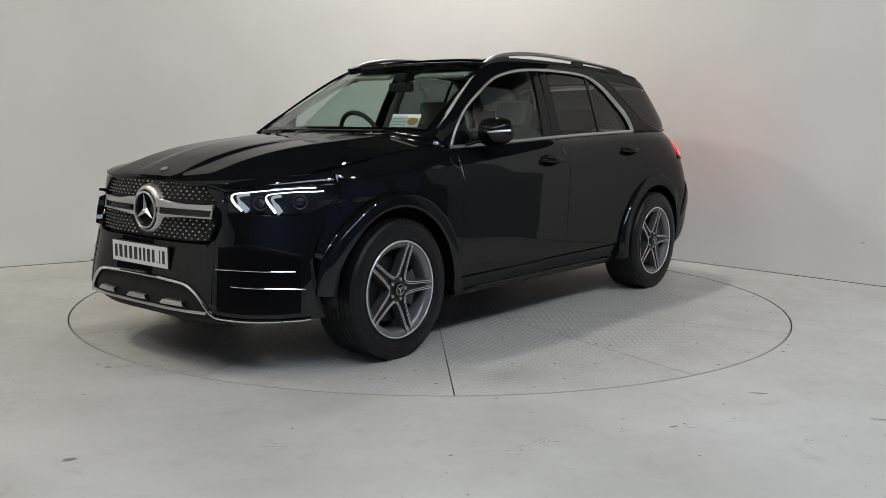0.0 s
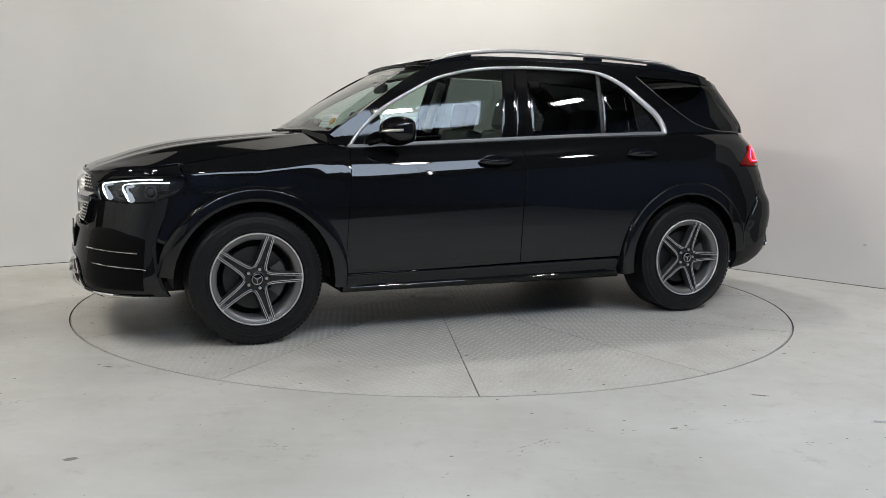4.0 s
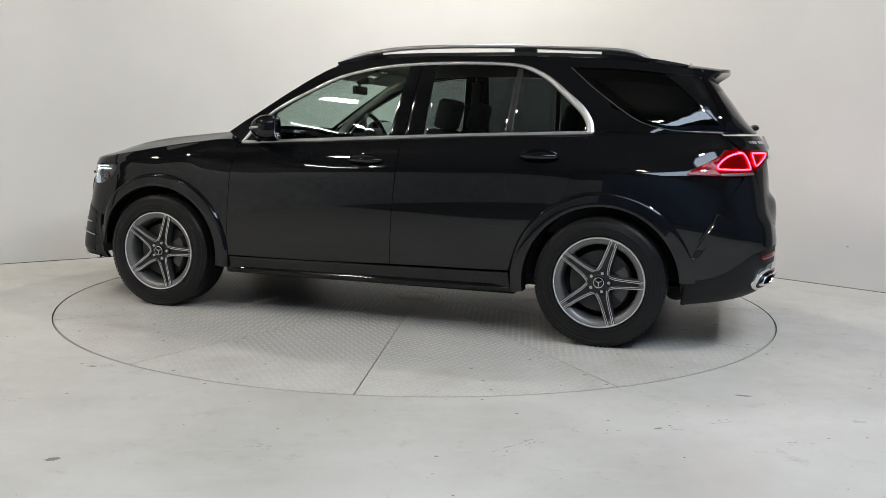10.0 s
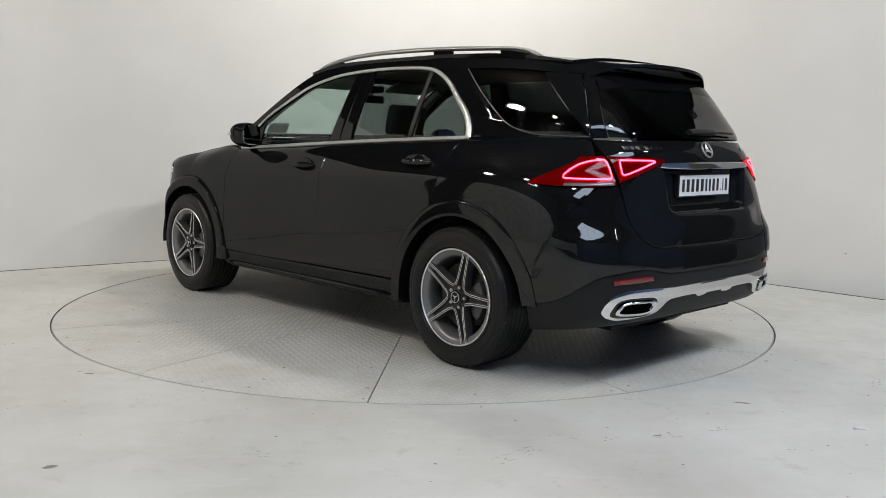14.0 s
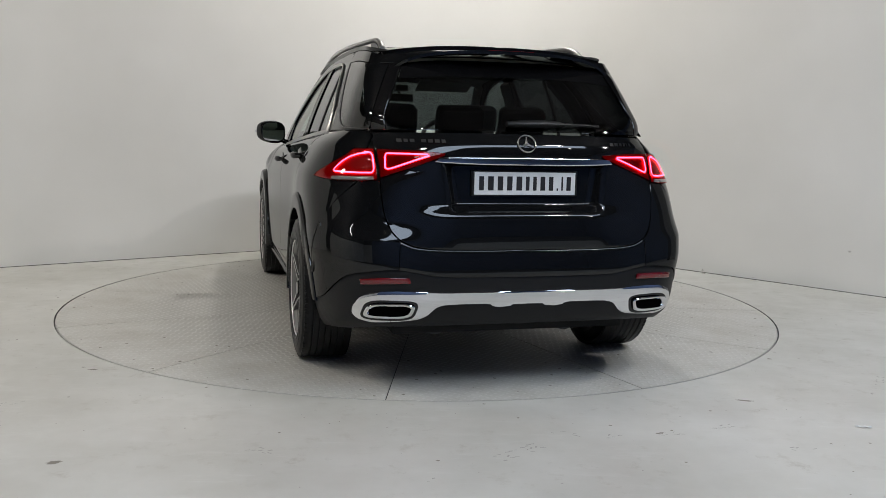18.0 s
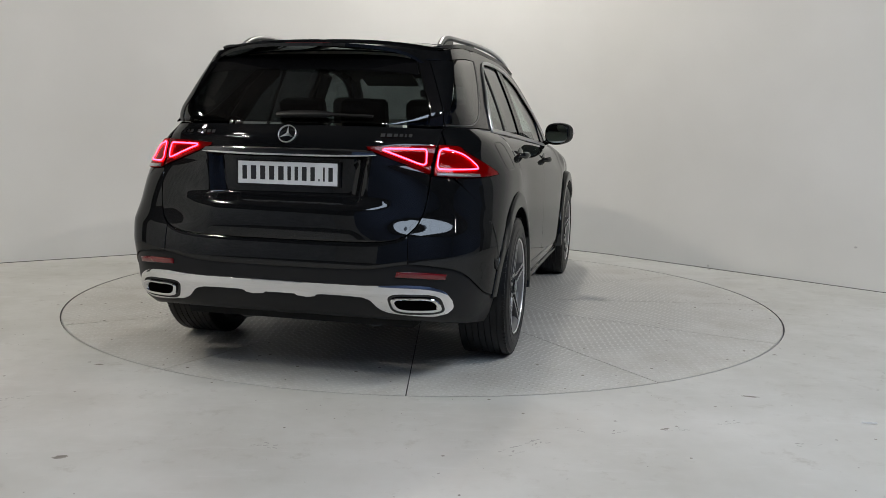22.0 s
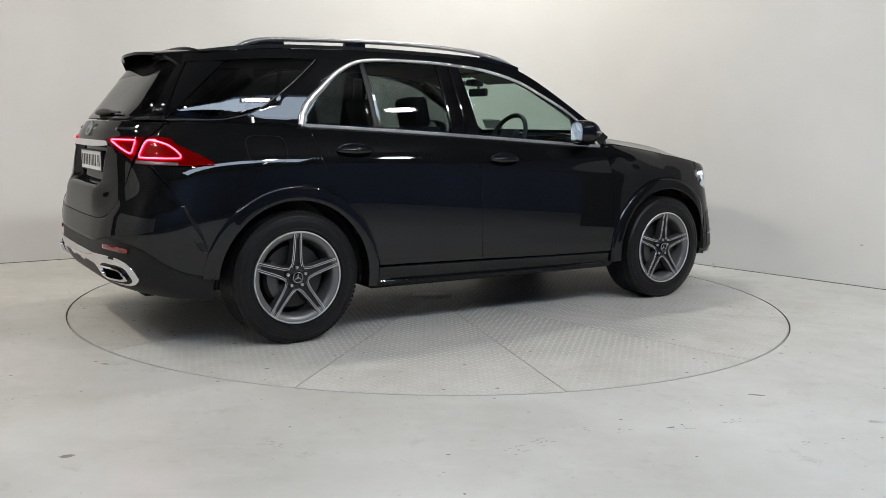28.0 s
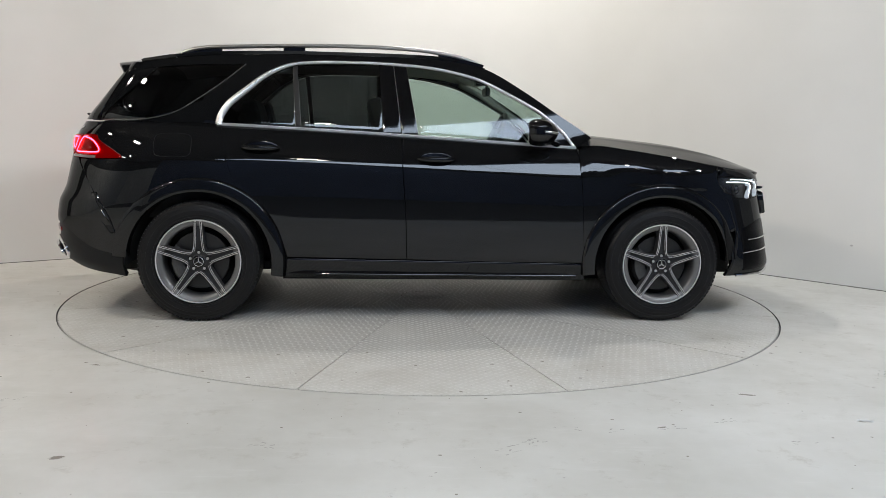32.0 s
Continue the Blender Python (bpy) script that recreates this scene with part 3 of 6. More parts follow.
def steps(n, length, edge=0.004):
    e = min(0.2, edge / max(length, 1e-6))
    return [0.0, e] + [e + (1 - 2 * e) * i / n for i in range(1, n)] + [1 - e, 1.0]


def sheet(bm, fn, us, vs, lip=0.014, round_off=0.0025, flip=1):
    """A panel from fn(u, v), with rounded edges and a lip turned inwards."""
    ps = [[fn(u, v) for v in vs] for u in us]
    mu, mv = len(us) - 1, len(vs) - 1
    g = []
    for i in range(mu + 1):
        row = []
        for j in range(mv + 1):
            nr = (ps[min(mu, i + 1)][j] - ps[max(0, i - 1)][j]).cross(ps[i][min(mv, j + 1)] - ps[i][max(0, j - 1)])
            if nr.length > 1e-14:
                nr.normalize()
            row.append((ps[i][j], nr * flip))
        g.append(row)
    nu, nv = len(us), len(vs)
    vt = [[None] * nv for _ in range(nu)]
    for i in range(nu):
        for j in range(nv):
            p, nr = g[i][j]
            edge = i in (0, nu - 1) or j in (0, nv - 1)
            vt[i][j] = bm.verts.new(p - nr * (round_off if edge and abs(p.y) > 0.003 else 0))
    for i in range(nu - 1):
        for j in range(nv - 1):
            q = (vt[i][j], vt[i + 1][j], vt[i + 1][j + 1], vt[i][j + 1])
            bm.faces.new(q if flip > 0 else q[::-1])
    if lip:
        ring = [(i, 0) for i in range(nu)] + [(nu - 1, j) for j in range(1, nv)] + [(i, nv - 1) for i in range(nu - 2, -1, -1)] + [(0, j) for j in range(nv - 2, 0, -1)]
        lows = [bm.verts.new(vt[i][j].co - g[i][j][1] * lip) for i, j in ring]
        k = len(ring)
        for a in range(k):
            b = (a + 1) % k
            va, vb = vt[ring[a][0]][ring[a][1]], vt[ring[b][0]][ring[b][1]]
            if abs(va.co.y) < 0.003 and abs(vb.co.y) < 0.003:
                continue
            q = (va, lows[a], lows[b], vb)
            bm.faces.new(q if flip > 0 else q[::-1])
    return vt


def coons(bot, top, left, right, u, v, sm=True):
    b, t = along(bot, u, sm), along(top, u, sm)
    l, r = along(left, v, sm), along(right, v, sm)
    return b * (1 - v) + t * v + l * (1 - u) + r * u - (bot[0] * (1 - u) * (1 - v) + bot[-1] * u * (1 - v) + top[0] * (1 - u) * v + top[-1] * u * v)


def face_to(bm, d):
    """Turn an open sheet's normals towards d."""
    bm.normal_update()
    d = Vector(d)
    if sum(f.normal.dot(d) * f.calc_area() for f in bm.faces) < 0:
        bmesh.ops.reverse_faces(bm, faces=bm.faces)


def length(pts):
    return sum((b - a).length for a, b in zip(pts, pts[1:]))


def skin(bm, bot, top, left=None, right=None, side=1, nu=20, nv=12, gap=0.002, lift=0.0, lip=0.014, round_off=0.0025, surf=None, sm=True, edge=0.004, field=None):
    """A panel of the body's skin between four curves given in wrap coordinates; side 1 is the car's left, -1 its right."""
    left = left or [bot[0], top[0]]
    right = right or [bot[-1], top[-1]]
    field = field or (lambda u, v: coons(bot, top, left, right, u, v, sm))
    lu, lv = max(length(bot), length(top)), max(length(left), length(right))
    gu, gv = gap / lu, gap / lv
    surf = surf or wrap
    # orientation: make outward normals for the left side
    def pt(u, v):
        c = field(gu + (1 - 2 * gu) * u, gv + (1 - 2 * gv) * v)
        return surf(c.x, c.y)

    a, b, c = pt(0.5, 0.5), pt(0.52, 0.5), pt(0.5, 0.52)
    nr = (b - a).cross(c - a)
    out = Vector((a.x * 0.25 if abs(a.x) > 1.9 else 0.0, a.y, 0.15))
    f = 1 if nr.dot(out) > 0 else -1

    def pt2(u, v):
        p = pt(u, v)
        if lift:
            d1, d2 = pt(min(1, u + 0.002), v) - pt(max(0, u - 0.002), v), pt(u, min(1, v + 0.002)) - pt(u, max(0, v - 0.002))
            m = d1.cross(d2)
            if m.length > 1e-14:
                p = p + m.normalized() * f * lift
        return Vector((p.x, p.y * side, p.z))

    return sheet(bm, pt2, steps(nu, lu, edge), steps(nv, lv, edge), lip, round_off, f * side)


def fan(cx, cz, r, a0, a1, outer):
    """A field that runs outwards from a wheel arch to an outer outline of (x, z) points."""

    def reach(a):
        d = (math.cos(a), math.sin(a))
        best = None
        for (x0, z0), (x1, z1) in zip(outer, outer[1:]):
            ex, ez = x1 - x0, z1 - z0
            den = d[0] * ez - d[1] * ex
            if abs(den) < 1e-9:
                continue
            t = ((x0 - cx) * ez - (z0 - cz) * ex) / den
            k = ((x0 - cx) * d[1] - (z0 - cz) * d[0]) / den
            if -1e-6 <= k <= 1 + 1e-6 and t > 0 and (best is None or t > best):
                best = t
        return best or r + 0.02

    def f(u, v):
        a = radians(a0 + (a1 - a0) * u)
        t = max(reach(a), r + 0.01)
        m = r + (t - r) * v
        x, z = cx + m * math.cos(a), cz + m * math.sin(a)
        return Vector((q_at(x=x, z=z), z))

    return f


def both(bm, *a, **k):
    """The same panel on both sides in one mesh, welded where they meet in the middle."""
    skin(bm, *a, side=1, **k)
    skin(bm, *a, side=-1, **k)
    mid = [v for v in bm.verts if abs(v.co.y) < 0.004]
    for v in mid:
        v.co.y = 0
    bmesh.ops.remove_doubles(bm, verts=mid, dist=0.0008)


roof_z = spline_table([(-2.05, 1.60), (-1.98, 1.615), (-1.68, 1.662), (-1.33, 1.690), (-0.8, 1.704), (-0.43, 1.704), (-0.07, 1.698), (0.116, 1.684), (0.327, 1.642), (0.473, 1.569), (0.658, 1.451), (0.844, 1.324), (1.0, 1.225), (1.06, 1.18)])
DLO_TOP = [(0.91, 1.136), (0.834, 1.233), (0.686, 1.359), (0.465, 1.481), (0.293, 1.562), (0.11, 1.611), (-0.07, 1.639), (-0.253, 1.652), (-0.43, 1.658), (-0.61, 1.658), (-0.79, 1.653), (-0.918, 1.640), (-1.008, 1.612), (-1.117, 1.552), (-1.22, 1.467), (-1.33, 1.371), (-1.379, 1.294), (-1.39, 1.240)]
dlo_z = spline_table(sorted(DLO_TOP))
FLARE = 0.538


MIRROR_SILVER = Mat("mirror_silver", (0.85, 0.86, 0.87), 0.02, 1.0).m


def car_body():
    car = new("car")
    tagged(car, "black five-door sport utility vehicle with chrome window trim and roof rails", "car")

    def P(name, bm, mat, label="", parent=car):
        return part(name, bm, mat, parent, label)

    for side in (1, -1):
        # front wing
        bm = bmesh.new()
        outer = [(0.978, 0.33), (0.978, 0.385), (0.967, 0.56), (0.955, 0.75), (0.937, 0.96), (0.925, 1.128), (1.05, 1.145), (1.17, 1.134), (1.3, 1.118), (1.45, 1.098), (1.6, 1.075), (1.75, 1.05), (1.90, 1.026), (1.872, 1.0), (1.872, 0.92), (1.925, 0.862), (1.985, 0.73), (2.03, 0.60)]
        ends = X((0.978, 0.385), (2.03, 0.60))
        skin(bm, ends, ends, ends, ends, side, 70, 20, 0.0015, field=fan(AXLE, 0.37, FLARE - 0.04, 177, 23.5, outer))
        P("front_wing", bm, BLACK_PAINT)
        # doors
        bm = bmesh.new()
        skin(bm, X((0.978, 0.385), (0.4, 0.388), (-0.19, 0.40)), X((0.925, 1.128), (0.447, 1.150), (-0.094, 1.178), (-0.218, 1.184)), X((0.978, 0.385), (0.955, 0.75), (0.937, 0.96), (0.925, 1.128)), X((-0.19, 0.40), (-0.20, 0.7), (-0.222, 1.0), (-0.218, 1.184)), side, 28, 64)
        fd = P("front_door", bm, BLACK_PAINT)
        bm = bmesh.new()
        skin(bm, X((-0.19, 0.40), (-0.6, 0.405), (-0.948, 0.41)), X((-0.218, 1.184), (-0.626, 1.205), (-0.977, 1.220), (-1.372, 1.234)), X((-0.19, 0.40), (-0.20, 0.7), (-0.222, 1.0), (-0.218, 1.184)), X((-0.948, 0.41), *arc(-AXLE, 0.37, FLARE, 20, 64, 8), (-1.318, 1.0), (-1.372, 1.234)), side, 28, 64)
        rd = P("rear_door", bm, BLACK_PAINT)
        # rear wing, from the door to the tail lamp
        bm = bmesh.new()
        lampx = [tuple(wrap(q_at(y=y, z=z, rear=True), z)[k] for k in (0, 2)) for y, z in ((0.70, 1.248), (0.73, 1.17), (0.745, 1.13), (0.77, 1.02))]
        outer = [(-1.222, 0.78), (-1.262, 0.854), (-1.292, 0.925), (-1.318, 1.0), (-1.345, 1.12), (-1.372, 1.240), (-1.5, 1.244), (-1.7, 1.247), (-1.85, 1.248), (-2.0, 1.248), (-2.1, 1.248), *lampx, (-2.13, 0.80), (-2.02, 0.60), (-1.99, 0.52)]
        skin(bm, ends, ends, ends, ends, side, 60, 20, 0.0015, field=fan(-AXLE, 0.37, FLARE - 0.04, 61, 163, outer))
        P("rear_wing", bm, BLACK_PAINT)
        # pillar and roof-side skin above the window line
        bm = bmesh.new()
        lowx = [(0.93, 1.136)] + DLO_TOP[1:-1]
        topx = [(1.03, 1.2)] + [(x, roof_z(x)) for x in (0.93, 0.84, 0.66, 0.47, 0.33, 0.2, 0.05, -0.1, -0.3, -0.5, -0.7, -0.9, -1.1, -1.25)]
        skin(bm, X(*lowx[:15]), X(*topx), None, None, side, 60, 5, 0.0, 0.0, 0.02)
        P("roof_side", bm, BLACK_PAINT)
        # rear pillar with its cut-out for the quarter window: strip ahead of it, strip above it
        bm = bmesh.new()
        skin(bm, X((-1.22, 1.467), (-1.33, 1.371), (-1.379, 1.294), (-1.39, 1.243), (-1.45, 1.244), (-1.5, 1.2445), (-1.52, 1.2447), (-1.55, 1.245), (-1.6, 1.2455), (-1.7, 1.247), (-1.8, 1.2475), (-2.0, 1.248), (-2.145, 1.249)), XS((-1.225, 1.630), (-1.39, 1.500), (-1.569, 1.370), (-1.677, 1.308), (-1.818, 1.270), (-1.93, 1.260), (-2.0, 1.258), (-2.145, 1.256)), None, None, side, 40, 6, 0.0, 0.0, 0.02)
        skin(bm, X((-1.22, 1.467), (-1.225, 1.63)), X((-1.2, 1.485), (-1.225, roof_z(-1.25))), None, None, side, 6, 3, 0.0, 0.0, 0.0)
        skin(bm, XS((-1.225, 1.630), (-1.5, 1.622), (-1.815, 1.592), (-1.93, 1.575)), XS((-1.24, roof_z(-1.25)), (-1.5, roof_z(-1.5)), (-1.815, roof_z(-1.815)), (-1.96, 1.612)), None, None, side, 24, 4, 0.0, 0.0, 0.02)
        P("rear_pillar", bm, BLACK_PAINT)
        # windows
        bm = bmesh.new()
        fx = [0.86, 0.78, 0.686, 0.58, 0.465, 0.38, 0.293, 0.2, 0.11, 0.02, -0.07, -0.13, -0.19]
        bx = [0.86 - (0.86 + 0.112) * i / 12 for i in range(13)]
        skin(bm, X(*[(x, belt_z(x) + 0.008) for x in bx]), X(*[(x, dlo_z(x) - 0.008) for x in fx]), None, None, side, 24, 14, 0.0, -0.012, 0.003, 0.001)
        P("window_pane", bm, FRONT_GLASS, "lightly tinted window pane", fd)
        bm = bmesh.new()
        skin(bm, X(*[(x, belt_z(x) + 0.008) for x in (-0.345, -0.6, -0.87)]), X(*[(x, dlo_z(x) - 0.008) for x in (-0.372, -0.6, -0.8, -0.905)]), None, None, side, 14, 12, 0.0, -0.012, 0.003, 0.001)
        P("window_pane", bm, PRIVACY_GLASS, "dark tinted window pane", rd)
        bm = bmesh.new()
        skin(bm, X(*[(x, belt_z(x) + 0.008) for x in (-0.91, -1.1, -1.372)]), X(*[(x, dlo_z(x) - 0.01) for x in (-0.935, -1.008, -1.06, -1.117, -1.16, -1.22, -1.28, -1.33, -1.365)]), None, None, side, 14, 12, 0.0, -0.012, 0.003, 0.001)
        P("window_pane", bm, PRIVACY_GLASS, "dark tinted window pane", rd)
        bm = bmesh.new()
        skin(bm, XS((-1.225, 1.625), (-1.39, 1.495), (-1.569, 1.365), (-1.677, 1.303), (-1.818, 1.266), (-1.93, 1.256), (-2.145, 1.253)), XS((-1.235, 1.629), (-1.5, 1.618), (-1.70, 1.600), (-1.80, 1.588)), None, X((-2.145, 1.253), (-1.975, 1.42), (-1.80, 1.588)), side, 22, 10, 0.0, 0.0, 0.003, 0.001)
        qw = P("quarter_window", bm, QUARTER_GLASS, "dark tinted quarter window")
        bm = bmesh.new()
        edge = [wrap(c.x, c.y) for c in XS((-1.235, 1.629), (-1.39, 1.499), (-1.569, 1.369), (-1.677, 1.307), (-1.818, 1.269), (-1.93, 1.259), (-2.145, 1.255))]
        tube(bm, [(p.x, (p.y + 0.001) * side, p.z) for p in edge], 0.0032, 6)
        P("window_seal", bm, SEAL, "thin window seal, greyed for its highlight", qw)
        # pillar covers and window divider
        bm = bmesh.new()
        skin(bm, X((-0.114, 1.19), (-0.222, 1.194)), X((-0.194, 1.646), (-0.277, 1.653)), None, None, side, 6, 12, 0.001, -0.004, 0.01, 0.0006)
        P("pillar_cover", bm, GLOSS_BLACK, "", fd)
        bm = bmesh.new()
        skin(bm, X((-0.225, 1.194), (-0.345, 1.201)), X((-0.28, 1.653), (-0.374, 1.658)), None, None, side, 6, 12, 0.001, -0.004, 0.01, 0.0006)
        P("pillar_cover", bm, GLOSS_BLACK, "", rd)
        bm = bmesh.new()
        skin(bm, X((-0.872, 1.225), (-0.905, 1.226)), X((-0.905, 1.641), (-0.937, 1.634)), None, None, side, 4, 12, 0.0, -0.006, 0.008)
        P("window_divider", bm, PLASTIC, "", rd)
        bm = bmesh.new()
        skin(bm, X((0.90, 1.137), (0.80, 1.143), (0.70, 1.147)), X((0.90, 1.141), (0.80, 1.255), (0.70, 1.33)), None, None, side, 6, 6, 0.0, -0.004, 0.008)
        P("mirror_sail", bm, GLOSS_BLACK, "", fd)
        # bright surround of the side windows
        bm = bmesh.new()
        tops = [wrap(q_at(x=x, z=z), z) for x, z in DLO_TOP]
        fine = [along(tops, i / 90) for i in range(91)]
        wid = [0.010 if p.x > -0.9 else 0.010 + 0.012 * min(1, (-0.9 - p.x) / 0.4) for p in fine]
        tube(bm, [(p.x, (p.y + 0.003) * side, p.z) for p in fine], wid, 10, False, 0.5, (0, 1, 0))
        P("window_trim", bm, SATIN, "satin bright metal window trim")
        bm = bmesh.new()
        pts = [wrap(x, belt_z(x)) for x in [0.92 - (0.92 + 1.40) * i / 40 for i in range(41)]]
        tube(bm, [(p.x, (p.y + 0.004) * side, p.z - 0.001) for p in pts], 0.0105, 8, False, 0.55, (0, 1, 0))
        P("belt_trim", bm, SATIN, "satin bright metal belt trim")
        # sill
        bm = bmesh.new()
        skin(bm, X((0.99, 0.262), (0.0, 0.264), (-0.965, 0.272)), X((0.978, 0.378), (0.0, 0.390), (-0.95, 0.402)), None, None, side, 30, 10, 0.002, -0.004, 0.05)
        P("sill", bm, BLACK_PAINT)
        bm = bmesh.new()
        tube(bm, [(0.96 - 1.9 * i / 20, (side_y(0, 0.30) - 0.006 - (0.02 if i in (0, 20) else 0)) * side, 0.296 + 0.008 * i / 20) for i in range(21)], 0.020, 10, False, 0.8)
        P("side_step", bm, BLACK_PAINT)
        # flared arch trims
        for cx, a0, a1 in ((AXLE, 4, 187), (-AXLE, -9, 176)):
            bm = bmesh.new()
            prof = [(0.458, -0.10), (0.452, 0.0), (0.452, 0.78), (0.455, 0.93), (0.461, 0.985), (0.470, 1.0), (0.490, 0.985), (0.508, 0.95), (0.519, 0.89), (0.526, 0.78), (0.531, 0.58), (0.535, 0.30), (0.538, 0.12), (0.540, -0.3)]
            cols = []
            n = 56
            for i in range(n + 1):
                a = radians(a0 + (a1 - a0) * i / n)
                col = []
                for r, h in prof:
                    x, z = cx + r * math.cos(a), 0.37 + r * math.sin(a)
                    sx = max(-2.08, min(2.03, x))
                    yb = wrap(q_at(x=sx, z=max(0.3, z)), max(0.3, z)).y
                    ym = 0.984 + (0.014 if cx < 0 else 0.0)
                    ym -= 0.12 * max(0.0, min(1.0, (abs(x) - 1.80) / 0.24)) ** 2
                    ym = max(ym, yb + 0.008)
                    y = yb + 0.003 + (ym - yb - 0.003) * h if h > 0 else (ym - 0.10 if r < 0.5 else yb - 0.012)
                    col.append(bm.verts.new((x, y * side, z)))
                cols.append(col)
            for a, b in zip(cols, cols[1:]):
                for j in range(len(prof) - 1):
                    bm.faces.new((a[j], b[j], b[j + 1], a[j + 1]))
            bmesh.ops.recalc_face_normals(bm, faces=bm.faces)
            P("wheel_arch_trim", bm, BLACK_PAINT)
            # inner wheel housing
            bm = bmesh.new()
            lathe(bm, [(0.458, 0.955), (0.458, 0.62), (0.44, 0.55), (0.05, 0.54)], 40, "y", radians(186), radians(-3), side)
            o = P("wheel_housing", bm, LINER)
            o.location = (cx, 0, 0.37)
        # door handles
        for (hx, hz), dr in (((-0.012, 1.040), fd), ((-1.115, 1.094), rd)):
            bm = bmesh.new()
            y0 = side_y(hx, hz)
            bmesh.ops.create_uvsphere(bm, u_segments=24, v_segments=12, radius=1, matrix=pose(hx, side * (y0 - 0.004), hz) @ Matrix.Diagonal((0.114, 0.007, 0.050, 1)))
            P("handle_dish", bm, GLOSS_BLACK, "", dr)
            bm = bmesh.new()
            tube(bm, [(hx + 0.115 - 0.23 * i / 12, side * (y0 + 0.004 + 0.034 * math.sin(math.pi * i / 12) ** 0.5), hz + 0.004) for i in range(13)], [0.008 + 0.009 * math.sin(math.pi * i / 12) ** 0.5 for i in range(13)], 12, False, 1.15)
            P("door_handle", bm, BLACK_PAINT, "", dr)
        # roof rail
        bm = bmesh.new()
        rail = [(0.303, 1.662), (0.21, 1.702), (0.119, 1.726), (-0.064, 1.752), (-0.25, 1.764), (-0.43, 1.769), (-0.7, 1.769), (-0.97, 1.763), (-1.33, 1.748), (-1.5, 1.738), (-1.61, 1.716), (-1.70, 1.676)]
        rail_y = lambda x: (side_y(x, roof_z(x)) - 0.020 - 0.055 * smooth(0.0, -1.6, x)) * side
        rp = [Vector((x, rail_y(x), z - 0.002)) for x, z in rail]
        rf = [along(rp, i / 60) for i in range(61)]
        tube(bm, rf, 0.016, 10, False, 0.85)
        rr = P("roof_rail", bm, SATIN, "satin aluminium roof rail")
        for x0, x1 in ((0.33, 0.02), (-0.86, -1.00), (-1.40, -1.68)):
            bm = bmesh.new()
            zt = spline_table(sorted(rail))
            n = 8
            cols = []
            for i in range(n + 1):
                x = x0 + (x1 - x0) * i / n
                y = rail_y(x)
                cols.append([bm.verts.new((x, y + s * 0.014, z)) for s, z in ((-1, roof_z(x) - 0.02), (1, roof_z(x) - 0.02), (1, zt(x) - 0.016), (-1, zt(x) - 0.016))])
            for a, b in zip(cols, cols[1:]):
                for j in range(4):
                    bm.faces.new((a[j], a[(j + 1) % 4], b[(j + 1) % 4], b[j]))
            bm.faces.new(cols[0]), bm.faces.new(cols[-1][::-1])
            bmesh.ops.recalc_face_normals(bm, faces=bm.faces)
            P("rail_foot", bm, GLOSS_BLACK, "gloss black rail foot", rr)
        # door mirror, swept back towards its outer end
        mm = Matrix.Translation((0.650, 0.968 * side, 1.228)) @ Matrix.Diagonal((1, side, 1, 1)) @ Matrix.Rotation(radians(16), 4, "Z")
        bm = bmesh.new()
        bmesh.ops.create_uvsphere(bm, u_segments=40, v_segments=24, radius=1)
        for v in bm.verts:
            x, y, z = v.co
            k = (abs(y) ** 3.2 + abs(z) ** 3.2) ** (1 / 3.2)
            k = (k**2.4 + abs(x) ** 2.4) ** (1 / 2.4)
            x, y, z = x / k, y / k, z / k
            v.co = (max(-0.060, 0.115 * x * (1 - 0.25 * max(0, y))), 0.106 * y, (0.086 - 0.014 * max(0, y)) * (1 - 0.25 * max(0, x) ** 2) * z + 0.006 * y)
        bmesh.ops.transform(bm, matrix=mm, verts=bm.verts)
        bmesh.ops.recalc_face_normals(bm, faces=bm.faces)
        mr = P("door_mirror", bm, GLOSS_BLACK, "gloss black door mirror")
        bm = bmesh.new()
        bmesh.ops.create_cone(bm, cap_ends=True, segments=40, radius1=1, radius2=1, depth=0.003)
        for v in bm.verts:
            x, y, z = v.co
            k = (abs(y) ** 3.2 + abs(x) ** 3.2) ** (1 / 3.2)
            v.co = (-0.0612 + z, 0.087 * y / k, 0.069 * x / k)
        bmesh.ops.transform(bm, matrix=mm, verts=bm.verts)
        bmesh.ops.recalc_face_normals(bm, faces=bm.faces)
        P("mirror_glass", bm, MIRROR_SILVER, "silvered mirror glass", mr)
        bm = bmesh.new()
        ff = [-0.15 + 1.08 * i / 24 for i in range(25)]
        tube(bm, [mm @ Vector((0.116 * (1 - max(0.0, f) ** 2.4) ** (1 / 2.4) * (1 - 0.25 * max(0, f)), 0.1075 * f, -0.004 + 0.010 * f)) for f in ff], [0.004 + 0.006 * min(1, i / 8) for i in range(25)], 8, False, 0.8)
        P("indicator_strip", bm, SATIN, "bright side indicator strip", mr)
        bm = bmesh.new()
        tube(bm, [(0.68, side * 0.935, 1.188), (0.74, side * 0.885, 1.170), (0.79, side * 0.838, 1.152)], [0.036, 0.028, 0.030], 10, False, 0.6)
        P("mirror_foot", bm, GLOSS_BLACK, "", mr)
    return car, P


car, P = car_body()


